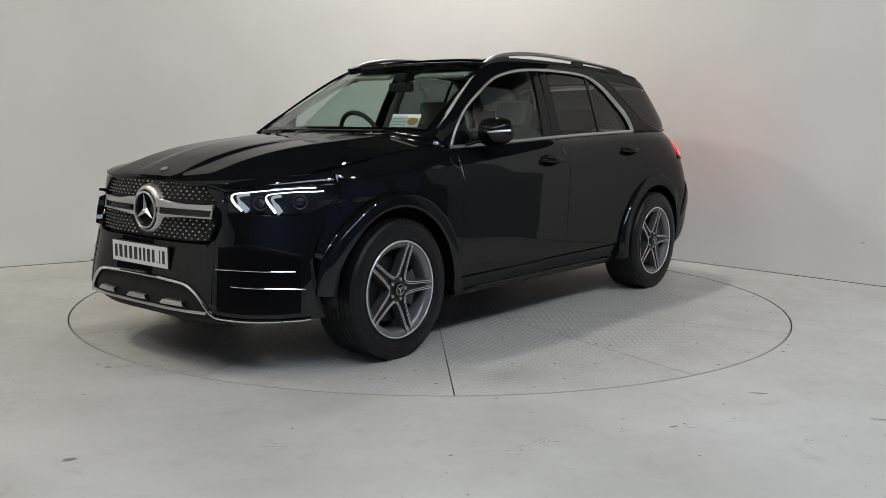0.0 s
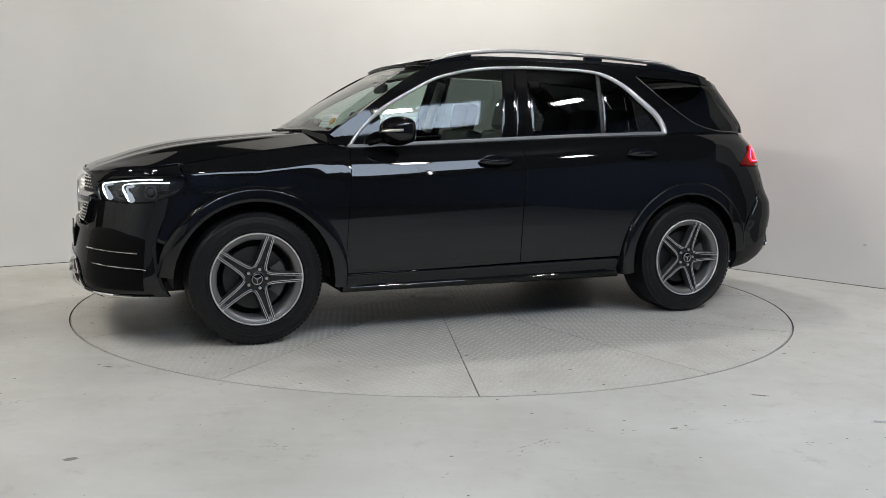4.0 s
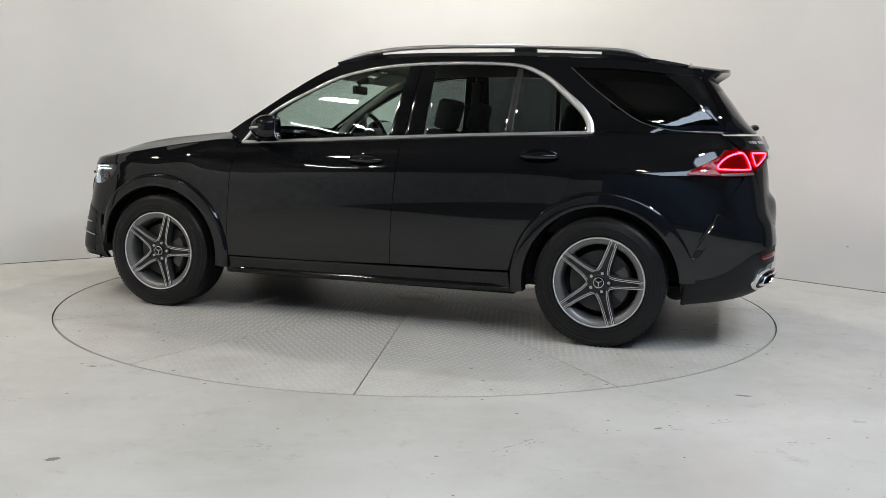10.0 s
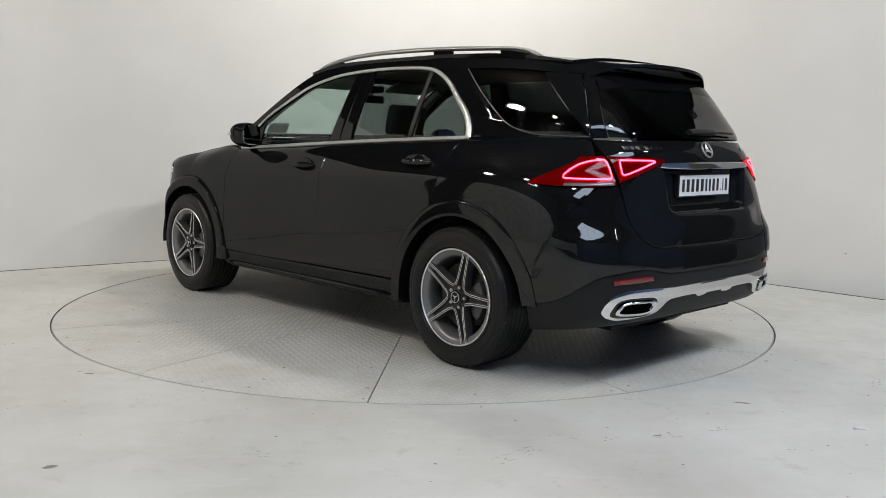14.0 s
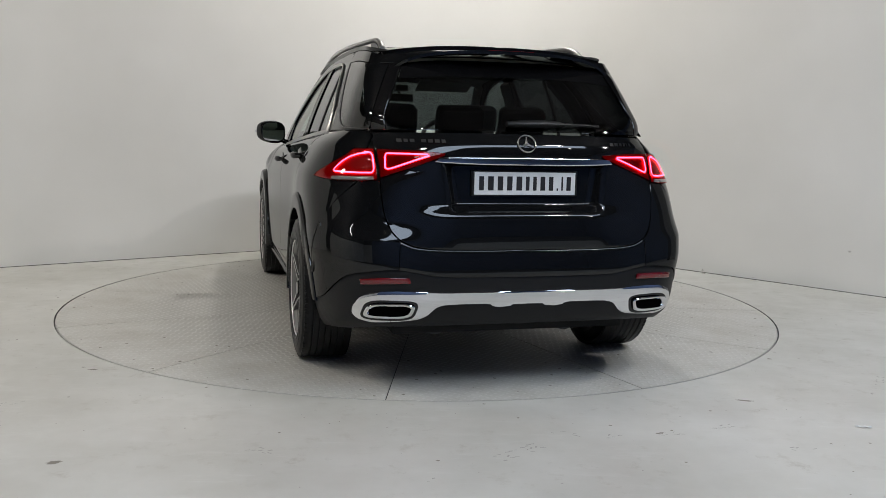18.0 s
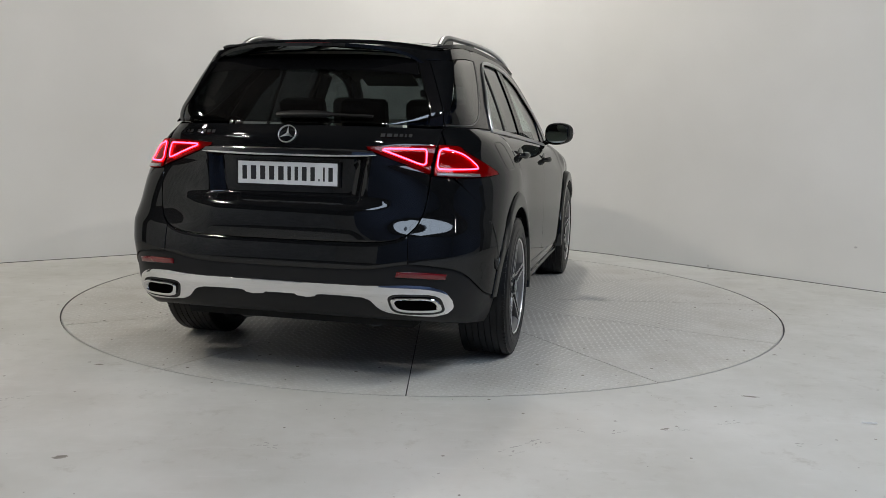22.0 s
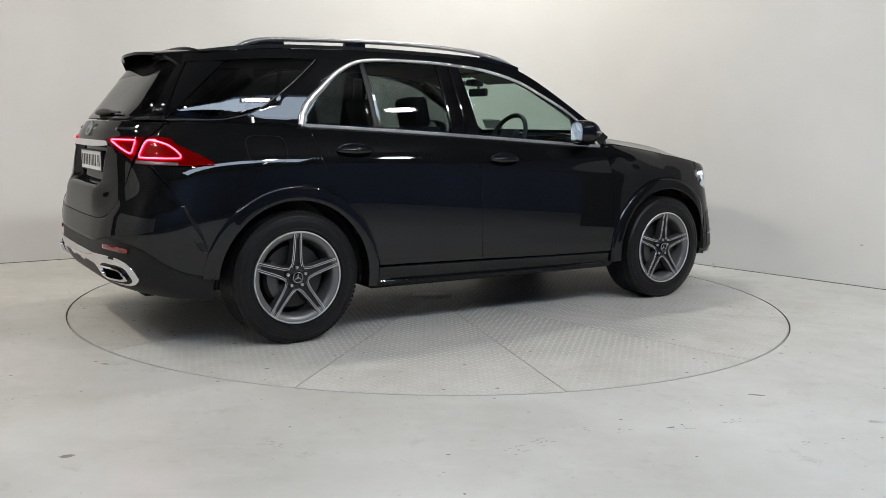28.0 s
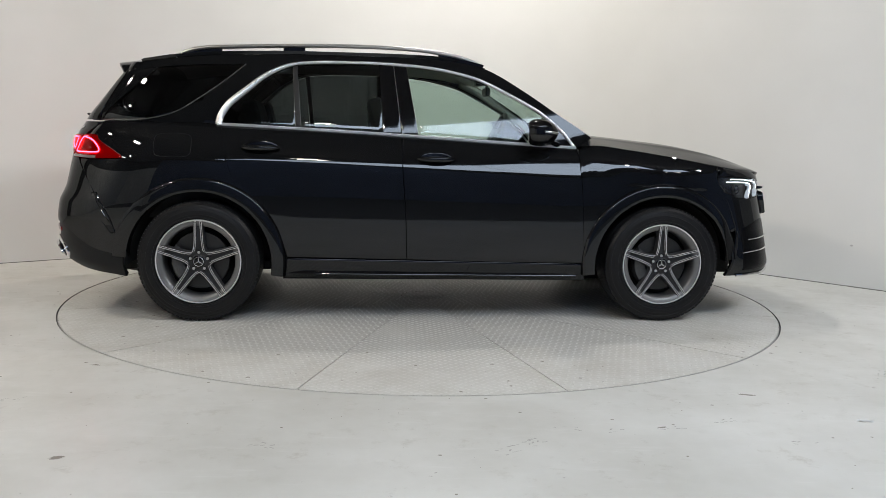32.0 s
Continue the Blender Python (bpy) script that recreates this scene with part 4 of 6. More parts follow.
def bonnet_and_roof():
    # bonnet: spine profile and side edges
    crest = spline_table([(1.02, 1.225), (1.28, 1.204), (1.47, 1.186), (1.67, 1.166), (1.87, 1.137), (2.07, 1.088), (2.2, 1.042), (2.30, 1.003), (2.40, 0.968)])
    # cross-section: raised middle, a level facet between two ridges, then the fall to the wing
    def section(a, u):
        i, o = 0.27 - 0.05 * u, 0.62 - 0.06 * u
        tab = [(0.0, 1.0), (i, 0.985), (i + 0.07, 0.88), (o, 0.83), (o + 0.09, 0.62), (1.0, 0.0), (1.2, -0.4)]
        return sum(lerp_table(tab, abs(a + d)) for d in (-0.018, -0.009, 0.0, 0.009, 0.018)) / 5


    def hood(u, v):
        s = 2 * v - 1
        a = abs(s)
        xf = 2.376 - 0.03 * a**2 - 0.25 * a**5
        xb = 1.13 - 0.11 * a**2.2
        x = xb + (xf - xb) * u
        ye = 0.80 + (0.735 - 0.80) * u**3 + 0.035 * math.sin(math.pi * u) * (1 - u)
        y = s * ye
        ze = belt_z(x) + 0.004
        z = ze + (crest(x) - ze) * section(a, u)
        z -= 0.012 * max(0, (u - 0.93) / 0.07) ** 2
        return Vector((x, y, z))

    bm = bmesh.new()
    sheet(bm, hood, steps(36, 1.2), steps(96, 1.6), 0.03, 0.004, 1)
    bmesh.ops.recalc_face_normals(bm, faces=bm.faces)
    P("bonnet", bm, BLACK_PAINT)
    # roof skin
    front_x, back_x = 0.315, -1.91

    def roof(u, v):
        s = 2 * v - 1
        a = abs(s)
        x = front_x + 0.045 * (1 - a * a) + (back_x - front_x - 0.045 * (1 - a * a)) * u
        xe = max(-2.0, min(0.33, x))
        ye = (wrap(q_at(x=xe, z=roof_z(xe)), roof_z(xe)).y - 0.002) * (1 - 0.06 * smooth(-1.66, -1.91, x))
        z = roof_z(xe) + (0.029 + 0.023 * smooth(0.0, 0.35, u)) * (1 - a**2.6) * (1 - 0.25 * u) - max(0, x - 0.315) * 0.30
        return Vector((x, s * ye, z))

    bm = bmesh.new()
    sheet(bm, roof, steps(36, 2.3), steps(28, 1.2), 0.02, 0.002, 1)
    bmesh.ops.recalc_face_normals(bm, faces=bm.faces)
    P("roof", bm, BLACK_PAINT)
    bm = bmesh.new()
    sheet(bm, lambda u, v: roof(0.07 + 0.60 * u, 0.10 + 0.80 * v) + Vector((0, 0, 0.004)), steps(20, 1.3), steps(16, 1.0), 0.004, 0.002, 1)
    P("glass_roof", bm, PRIVACY_GLASS_OPAQUE, "dark glass roof panel")
    # windscreen between the pillars
    def screen(u, v):
        s = 2 * v - 1
        a = abs(s)
        t = u
        xb, zb = 1.005 + 0.115 * (1 - a * a), 1.215 + 0.008 * (1 - a * a)
        xt, zt = 0.318 + 0.045 * (1 - a * a), 1.640 + 0.022 * (1 - a**2.6)
        yb, yt = 0.762 * s, (side_y(0.318, 1.642) - 0.012) * s
        x = xb + (xt - xb) * t
        z = zb + (zt - zb) * t + 0.010 * math.sin(math.pi * t)
        return Vector((x, yb + (yt - yb) * t, z))

    bm = bmesh.new()
    sheet(bm, screen, steps(20, 0.8), steps(26, 1.4), 0.004, 0.001, 1)
    face_to(bm, (1, 0, 1))
    P("windscreen", bm, CLEAR_GLASS, "clear windscreen")
    # black printed border of the screen and the cowl below it
    bm = bmesh.new()
    off = Vector((0.002, 0, 0.003))
    for f in (lambda u, v: screen(u, 0.035 * v) - off, lambda u, v: screen(u, 0.965 + 0.035 * v) - off, lambda u, v: screen(0.93 + 0.07 * u, v) - off, lambda u, v: screen(0.055 * u, v) - off):
        sheet(bm, f, [i / 14 for i in range(15)], [i / 14 for i in range(15)], 0, 0, 1)
    P("screen_border", bm, GLOSS_BLACK)
    bm = bmesh.new()
    sheet(bm, lambda u, v: Vector((hood(0, v).x - 0.01 - (0.06 - 0.02 * abs(2 * v - 1)) * u, hood(0, v).y, hood(0, v).z - 0.022 + 0.004 * u)), [i / 4 for i in range(5)], [i / 20 for i in range(21)], 0.02, 0, 1)
    P("cowl", bm, PLASTIC)
    for y0, y1 in ((0.46, -0.16), (-0.02, -0.50)):
        bm = bmesh.new()
        pts = []
        for i in range(13):
            s = (y0 + (y1 - y0) * i / 12) / 0.77
            p = screen(0.016 - 0.012 * i / 12, (s + 1) / 2)
            pts.append(p + Vector((0.012, 0, -0.004)))
        tube(bm, pts, 0.007, 8)
        P("wiper", bm, PLASTIC)
    # corner pieces between bonnet, screen and pillar
    for side in (1, -1):
        low = [hood(0, 0.78 + 0.22 * i / 8) + Vector((0.004, 0, 0.001)) for i in range(9)] + [Vector((x, side_y(x, belt_z(x)) - 0.004, belt_z(x) + 0.004)) for x in (1.0, 0.97, 0.93)]
        high = [screen(0.004, 0.78 + 0.205 * i / 8) for i in range(9)] + [screen(0.03 * i, 0.99) for i in (1, 2, 3)]
        bm = bmesh.new()
        rows = []
        for p, q in zip(low, high):
            row = []
            for j in range(6):
                c = p.lerp(q + Vector((0.006, 0.002, 0.004)), j / 5) + Vector((0.25, 0.35, 0.5)) * 0.016 * math.sin(math.pi * j / 5)
                row.append(bm.verts.new((c.x, c.y * side, c.z)))
            rows.append(row)
        for a, b in zip(rows, rows[1:]):
            for j in range(5):
                bm.faces.new((a[j], b[j], b[j + 1], a[j + 1]))
        face_to(bm, (0.5, 0.5 * side, 1))
        P("cowl_corner", bm, BLACK_PAINT)
    # rear spoiler
    def spoiler(u, v):
        s = 2 * v - 1
        a = abs(s)
        x0, x1 = -1.86, -2.15 + 0.13 * a**2.5
        x = x0 + (x1 - x0) * u
        ye = 0.626 - 0.050 * u
        z = roof_z(-1.9) + 0.040 * (1 - a**2.6) - 0.034 * u - 0.052 * a**8 * (0.30 + 0.70 * u)
        return Vector((x, s * ye, z + 0.012))

    bm = bmesh.new()
    sheet(bm, spoiler, steps(12, 0.25), steps(28, 1.1), 0.0, 0.0, -1)
    sheet(bm, lambda u, v: spoiler(u, v) - Vector((0, 0, 0.05 - 0.034 * u**0.6)), steps(12, 0.25), steps(28, 1.1), 0.0, 0.0, 1)
    bmesh.ops.remove_doubles(bm, verts=bm.verts, dist=0.0001)
    bed = [e for e in bm.edges if e.is_boundary]
    bmesh.ops.bridge_loops(bm, edges=bed)
    bmesh.ops.recalc_face_normals(bm, faces=bm.faces)
    sp = P("rear_spoiler", bm, BLACK_PAINT)
    bm = bmesh.new()
    sheet(bm, lambda u, v: spoiler(0.90 + 0.08 * u, 0.40 + 0.20 * v) + Vector((0, 0, 0.0015)), [0, 0.5, 1], [i / 8 for i in range(9)], 0.002, 0, -1)
    P("brake_light", bm, RED_PLASTIC, "dark red high brake light", sp)


PRIVACY_GLASS_OPAQUE = paint("dark_roof_glass", (0.004, 0.004, 0.005), 0.2)
bonnet_and_roof()


# ---- the front of the car ----
def inset(d, zlo=-9, zhi=9):
    """The skin moved inwards by d."""

    def f(q, z):
        p = wrap(q, z)
        e = 0.01
        t = wrap(min(2.5, q + e), z) - wrap(max(-2.5, q - e), z)
        n = Vector((t.y, -t.x, 0))
        if n.length > 1e-9:
            n.normalize()
            if n.dot(Vector((p.x * 0.3, p.y, 0))) < 0:
                n = -n
        else:
            n = Vector((1 if q > 0 else -1, 0, 0))
        if abs(abs(q) - 2.5) < 0.006:
            n = Vector((1 if q > 0 else -1, 0, 0))
        return p - n * d

    return f


def front():
    chrome_line = [(0.0, 0.478), (0.2, 0.475), (0.37, 0.463), (0.425, 0.443), (0.47, 0.412), (0.545, 0.328)]
    bm = bmesh.new()
    both(bm, F(*chrome_line), F((0.0, 0.660), (0.25, 0.661), (0.40, 0.662), (0.47, 0.664), (0.505, 0.675), (0.525, 0.70)), nu=26, nv=12, gap=0.0, lip=0.02)
    corner_bot = [*F((0.545, 0.328), (0.58, 0.305), (0.70, 0.298)), *X((2.04, 0.292), (1.965, 0.292))]
    corner_top = [*F((0.525, 0.70), (0.538, 0.765), (0.568, 0.818), (0.66, 0.815), (0.768, 0.808), (0.835, 0.814)), *X((1.985, 0.838), (1.925, 0.858))]
    both(bm, corner_bot, corner_top, None, X((1.965, 0.292), (2.02, 0.46), (2.03, 0.60), (1.985, 0.73), (1.925, 0.858)), nu=34, nv=26, gap=0.0, lip=0.02)
    bm_top = [*F((0.0, 0.970), (0.22, 0.965), (0.43, 0.950), (0.50, 0.935), (0.535, 0.920), (0.66, 0.938), (0.752, 0.952)), *X((1.91, 0.965), (1.872, 0.955))]
    both(bm, bm_top, [*F((0.0, 0.984), (0.25, 0.982), (0.43, 0.978), (0.50, 0.978), (0.56, 0.982), (0.66, 0.992)), *X((2.05, 1.002), (1.95, 1.014), (1.90, 1.026))], nu=34, nv=4, gap=0.0, lip=0.004, round_off=0.0005)
    both(bm, F((0.505, 0.675), (0.545, 0.77), (0.57, 0.82)), F((0.43, 0.948), (0.50, 0.936), (0.538, 0.918)), F((0.505, 0.675), (0.532, 0.77), (0.508, 0.86), (0.43, 0.948)), None, nu=5, nv=16, gap=0.0, lip=0.03)
    P("front_bumper", bm, BLACK_PAINT)
    # lower insert below the bright line
    bm = bmesh.new()
    both(bm, F((0.0, 0.322), (0.3, 0.322), (0.545, 0.318)), F(*chrome_line), nu=24, nv=8, gap=0.0, lip=0.03, surf=inset(0.012))
    both(bm, F((0.0, 0.262), (0.3, 0.258), (0.6, 0.256)), F((0.0, 0.322), (0.3, 0.322), (0.6, 0.316)), nu=16, nv=4, gap=0.0, lip=0.0, surf=inset(0.035))
    P("lower_insert", bm, GRILLE_BACK)
    line = [along(F(*chrome_line, (0.575, 0.312), (0.68, 0.302), (0.78, 0.298)) + X((2.05, 0.296)), i / 50) for i in range(51)]
    pts = [inset(-0.004)(c.x, c.y) for c in line]
    bm = bmesh.new()
    tube(bm, [(p.x, -p.y, p.z) for p in pts[:0:-1]] + [tuple(p) for p in pts], 0.0095, 8)
    P("bumper_trim", bm, CHROME, "chrome bumper trim line")
    bm = bmesh.new()
    pts = [inset(-0.004)(q_at(y=0.52 * i / 16, z=0.328), 0.328) for i in range(17)]
    tube(bm, [(p.x, -p.y, p.z) for p in pts[:0:-1]] + [tuple(p) for p in pts], 0.008, 8)
    P("skid_trim", bm, SATIN, "satin silver skid trim")
    for yc in (-0.30, 0.0, 0.30):
        bm = bmesh.new()
        for k, (dz, d, hw) in enumerate(((0.345, -0.002, 0.098), (0.352, -0.016, 0.09), (0.372, -0.010, 0.072), (0.374, 0.012, 0.070))):
            row = []
            for i in range(9):
                y = yc + hw * (2 * i / 8 - 1)
                p = inset(d)(q_at(y=abs(y), z=dz), dz)
                row.append(bm.verts.new((p.x, math.copysign(p.y, y) if abs(y) > 1e-6 else 0, p.z)))
            if k:
                for i in range(8):
                    bm.faces.new((prev[i], prev[i + 1], row[i + 1], row[i]))
            prev = row
        bmesh.ops.recalc_face_normals(bm, faces=bm.faces)
        P("skid_rib", bm, SATIN, "satin silver rib")
    # dark structure behind the skin of the nose
    bm = bmesh.new()
    both(bm, F((0.0, 0.32), (0.3, 0.32), (0.6, 0.31), (0.74, 0.31)), F((0.0, 0.955), (0.3, 0.950), (0.6, 0.93), (0.74, 0.93)), nu=24, nv=12, gap=0.0, lip=0.0, surf=inset(0.062))
    P("bumper_core", bm, LINER)
    # grille: dark backing, pins, bars and boss
    gl = [(0.0, 0.664), (0.25, 0.664), (0.41, 0.666), (0.49, 0.68)]
    gt = [(0.0, 0.968), (0.22, 0.963), (0.38, 0.953), (0.425, 0.946)]
    bm = bmesh.new()
    both(bm, F(*gl), F(*gt), None, F((0.49, 0.68), (0.535, 0.77), (0.515, 0.86), (0.425, 0.946)), nu=24, nv=16, gap=0.0, lip=0.0, surf=inset(0.030))
    g = P("grille", bm, GRILLE_BACK, "black grille with silver pins")
    bm = bmesh.new()
    sf = inset(0.016)
    for j in range(16):
        z = 0.682 + j * 0.0178
        half = lerp_table([(0.67, 0.47), (0.70, 0.505), (0.77, 0.53), (0.83, 0.525), (0.87, 0.505), (0.92, 0.455), (0.95, 0.40)], z)
        for i in range(-13, 14):
            y = (i + (0.5 if j % 2 else 0)) * 0.0415
            if abs(y) > half - 0.012 or (0.778 < z < 0.862) or y * y + (z - 0.805) ** 2 < 0.142**2:
                continue
            p = sf(q_at(y=abs(y), z=z), z)
            bmesh.ops.create_cone(bm, cap_ends=True, segments=6, radius1=0.0047, radius2=0.0032, depth=0.006, matrix=Matrix.Translation((p.x, math.copysign(p.y, y), z)) @ Matrix.Rotation(radians(90), 4, "Y"))
    tagged(P("grille_pins", bm, SATIN, "silver grille pins", g), kind="stuff")
    for s in (1, -1):
        for z0, z1, zi0, zi1, mat, d in ((0.826, 0.853, 0.826, 0.870, SATIN, 0.0), (0.784, 0.794, 0.772, 0.792, SATIN, 0.002), (0.795, 0.826, 0.792, 0.826, GLOSS_BLACK, 0.012)):
            bm = bmesh.new()
            bot, top = F((0.10, zi0), (0.30, z0), (0.488, z0)), F((0.10, zi1), (0.28, z1), (0.485, z1))
            skin(bm, bot, top, None, None, s, 16, 5, 0.0, 0.0, 0.02, 0.003, inset(d))
            P("grille_bar", bm, mat, "satin silver grille bar" if mat is SATIN else "black slot between grille bars", g)
        bm = bmesh.new()
        pe = [inset(0.003)(q_at(y=0.487, z=z), z) for z in (0.783, 0.80, 0.82, 0.842, 0.856)]
        tube(bm, [(p.x, p.y * s, p.z) for p in pe], 0.006, 8)
        P("bar_end", bm, SATIN, "", g)
    bm = bmesh.new()
    lathe(bm, [(0.140, 2.34), (0.138, 2.37), (0.130, 2.394), (0.118, 2.408), (0.107, 2.412), (0.104, 2.408)], 56, "x")
    o = P("emblem_boss", bm, SATIN, "satin silver round boss", g)
    o.location = (-0.008, 0, 0.803)
    bm = bmesh.new()
    lathe(bm, [(0.104, 2.407), (0.102, 2.409), (0.06, 2.411), (0.0005, 2.412)], 48, "x")
    o = P("emblem_disc", bm, GLOSS_BLACK, "gloss black emblem disc", g)
    o.location = (-0.008, 0, 0.803)
    bm = bmesh.new()
    emblem(bm, 0.098, 0.008, Matrix.Translation((2.4035, 0, 0.803)) @ Matrix.Rotation(radians(90), 4, "Z") @ Matrix.Rotation(radians(90), 4, "X"))
    P("front_emblem", bm, SATIN, "chrome ring emblem", g)
    bm = bmesh.new()
    emblem(bm, 0.021, 0.003, Matrix.Translation((2.285, 0, 1.012)) @ Matrix.Rotation(radians(90), 4, "Z") @ Matrix.Rotation(radians(22), 4, "X"))
    P("bonnet_badge", bm, SATIN)
    # number plate
    bm = bmesh.new()
    box(bm, 2.438, 2.447, -0.262, 0.262, 0.518, 0.636, 0.004)
    pl = P("number_plate", bm, PLASTIC, "white number plate with dark lettering")
    plate_face(pl, 2.4485, 0.577, 1, 0)
    # side intakes with bright fins
    for s in (1, -1):
        bm = bmesh.new()
        skin(bm, [*F((0.575, 0.345), (0.70, 0.332)), *X((2.10, 0.328))], [*F((0.545, 0.655), (0.70, 0.668)), *X((2.085, 0.615))], None, None, s, 16, 14, 0.0, 0.0, 0.01, 0.002, inset(-0.002))
        ik = P("bumper_intake", bm, MESH_BLACK, "black honeycomb intake")
        for pth in (F((0.555, 0.549), (0.66, 0.547), (0.75, 0.543)) + X((2.125, 0.538)), F((0.635, 0.470), (0.72, 0.464)) + X((2.16, 0.456), (2.085, 0.449))):
            bm = bmesh.new()
            pp = [inset(-0.008)(c.x, c.y) for c in (along(pth, i / 16) for i in range(17))]
            tube(bm, [(p.x, p.y * s, p.z) for p in pp], 0.0055, 8, False, 0.8)
            P("intake_fin", bm, CHROME, "chrome intake fin", ik)
        bm = bmesh.new()
        skin(bm, X((2.005, 0.33), (1.985, 0.33)), X((2.052, 0.58), (2.04, 0.60)), X((2.005, 0.33), (2.045, 0.46), (2.052, 0.58)), X((1.985, 0.33), (2.026, 0.46), (2.04, 0.60)), s, 4, 12, 0.0, 0.0, 0.006, 0.001, inset(-0.002))
        P("bumper_vent", bm, PLASTIC)
        # headlamp
        lb = [*F((0.572, 0.822), (0.66, 0.819), (0.768, 0.813), (0.840, 0.820)), *X((1.985, 0.842), (1.93, 0.864))]
        lt = [*F((0.540, 0.914), (0.60, 0.926), (0.66, 0.933), (0.752, 0.946)), *X((1.99, 0.958), (1.91, 0.960), (1.882, 0.948))]
        lr = X((1.93, 0.864), (1.885, 0.905), (1.882, 0.948))
        bm = bmesh.new()
        skin(bm, lb, lt, None, lr, s, 24, 10, 0.002, 0.0, 0.004, 0.001)
        hl = P("headlamp", bm, LENS, "clear headlamp with two lit light guides")
        bm = bmesh.new()
        skin(bm, lb, lt, None, lr, s, 24, 10, 0.0, 0.0, 0.0, 0.0, inset(0.055))
        P("lamp_back", bm, PLASTIC, "", hl)

        def lampt(u, v, d):
            c = coons(lb, lt, [lb[0], lt[0]], lr, u, v)
            p = inset(d)(c.x, c.y)
            return Vector((p.x, p.y * s, p.z))

        # light guides: two hooks with long upper bars
        for k, path in enumerate(([(0.13, 0.10), (0.075, 0.40), (0.055, 0.70), (0.075, 0.86), (0.16, 0.885), (0.4, 0.90), (0.62, 0.90), (0.80, 0.87)], [(0.455, 0.05), (0.385, 0.38), (0.355, 0.60), (0.375, 0.73), (0.44, 0.765), (0.60, 0.78), (0.72, 0.765), (0.86, 0.72)])):
            for off, rr, mat, nm in ((0.0, 0.0056, WHITE_GLOW, "light_guide"), (0.050, 0.013, WHITE_SOFT, "light_guide_inner")):
                bm = bmesh.new()
                base = [Vector((u + off * (1 if i < 5 else 0.3), v - off * (1.6 if i > 2 else 0.1))) for i, (u, v) in enumerate(path if off == 0 else path[:5])]
                pp = [lampt(c.x, max(0.02, c.y), 0.016) for c in (along(base, i / 36) for i in range(37))]
                rad = [rr * (1.0 if i < 14 else max(0.45, 1.0 - (i - 14) / 12)) for i in range(37)]
                tube(bm, pp, rad, 8, False, 1.2)
                P(nm, bm, mat, "white lit light guide", hl)
        for u in (0.30, 0.66):
            bm = bmesh.new()
            c = lampt(u, 0.42, 0.040)
            d = (lampt(u, 0.42, 0.0) - c).normalized()
            bmesh.ops.create_uvsphere(bm, u_segments=20, v_segments=12, radius=0.027, matrix=Matrix.Translation(c))
            P("projector_lens", bm, LENS_DARK, "", hl)
            bm = bmesh.new()
            b2 = d.to_track_quat("X", "Z").to_matrix().to_4x4()
            lathe(bm, [(0.029, 0.0), (0.031, 0.012), (0.036, 0.014), (0.038, 0.0)], 24, "x")
            bmesh.ops.transform(bm, matrix=Matrix.Translation(c) @ b2, verts=bm.verts)
            P("projector_ring", bm, DARK_METAL, "", hl)


LETTERS = [0.028, 0.033, 0.031, 0.031, 0.033, 0.021, 0.021, 0.028, 0.026, 0.008, 0.010, 0.026]


def plate_face(parent, x, z, s, tilt):
    """White face with dark bars where the letters stand."""
    bm = bmesh.new()
    box(bm, x - 0.0015, x, -0.254, 0.254, z - 0.0535, z + 0.0535)
    P("plate_face", bm, PLATE_WHITE, "", parent)
    gap = 0.0155
    y = -(sum(LETTERS) + gap * (len(LETTERS) - 1)) / 2
    for i, w in enumerate(LETTERS):
        bm = bmesh.new()
        box(bm, x - 0.0004 * s, x + 0.0012 * s, y + w * 0.08, y + w * 0.92, z - 0.033, z + (0.033 if i != 9 else -0.022))
        P("lettering_bar", bm, INK, "", parent)
        y += w + gap


def mesh_black():
    m = Mat("intake_mesh", (0.003, 0.003, 0.0035), 0.32, 0.0, IOR=1.17)
    v = m.node("ShaderNodeTexVoronoi", feature="DISTANCE_TO_EDGE")
    v.inputs["Scale"].default_value = 60
    m.link(m.coords(), v.inputs["Vector"])
    return m.bump(m.ramp(v.outputs["Distance"], 0.02, 0.2), 0.10, 0.003).m


GRILLE_BACK = grainy("grille_black", (0.0025, 0.0025, 0.003), 0.8, 90, 0.3, 0.3)
MESH_BLACK = mesh_black()
WHITE_SOFT = glow("light_guide_soft", (0.75, 0.85, 0.95), 0.5)
LENS_DARK = paint("projector_glass", (0.02, 0.022, 0.026), 0.2)


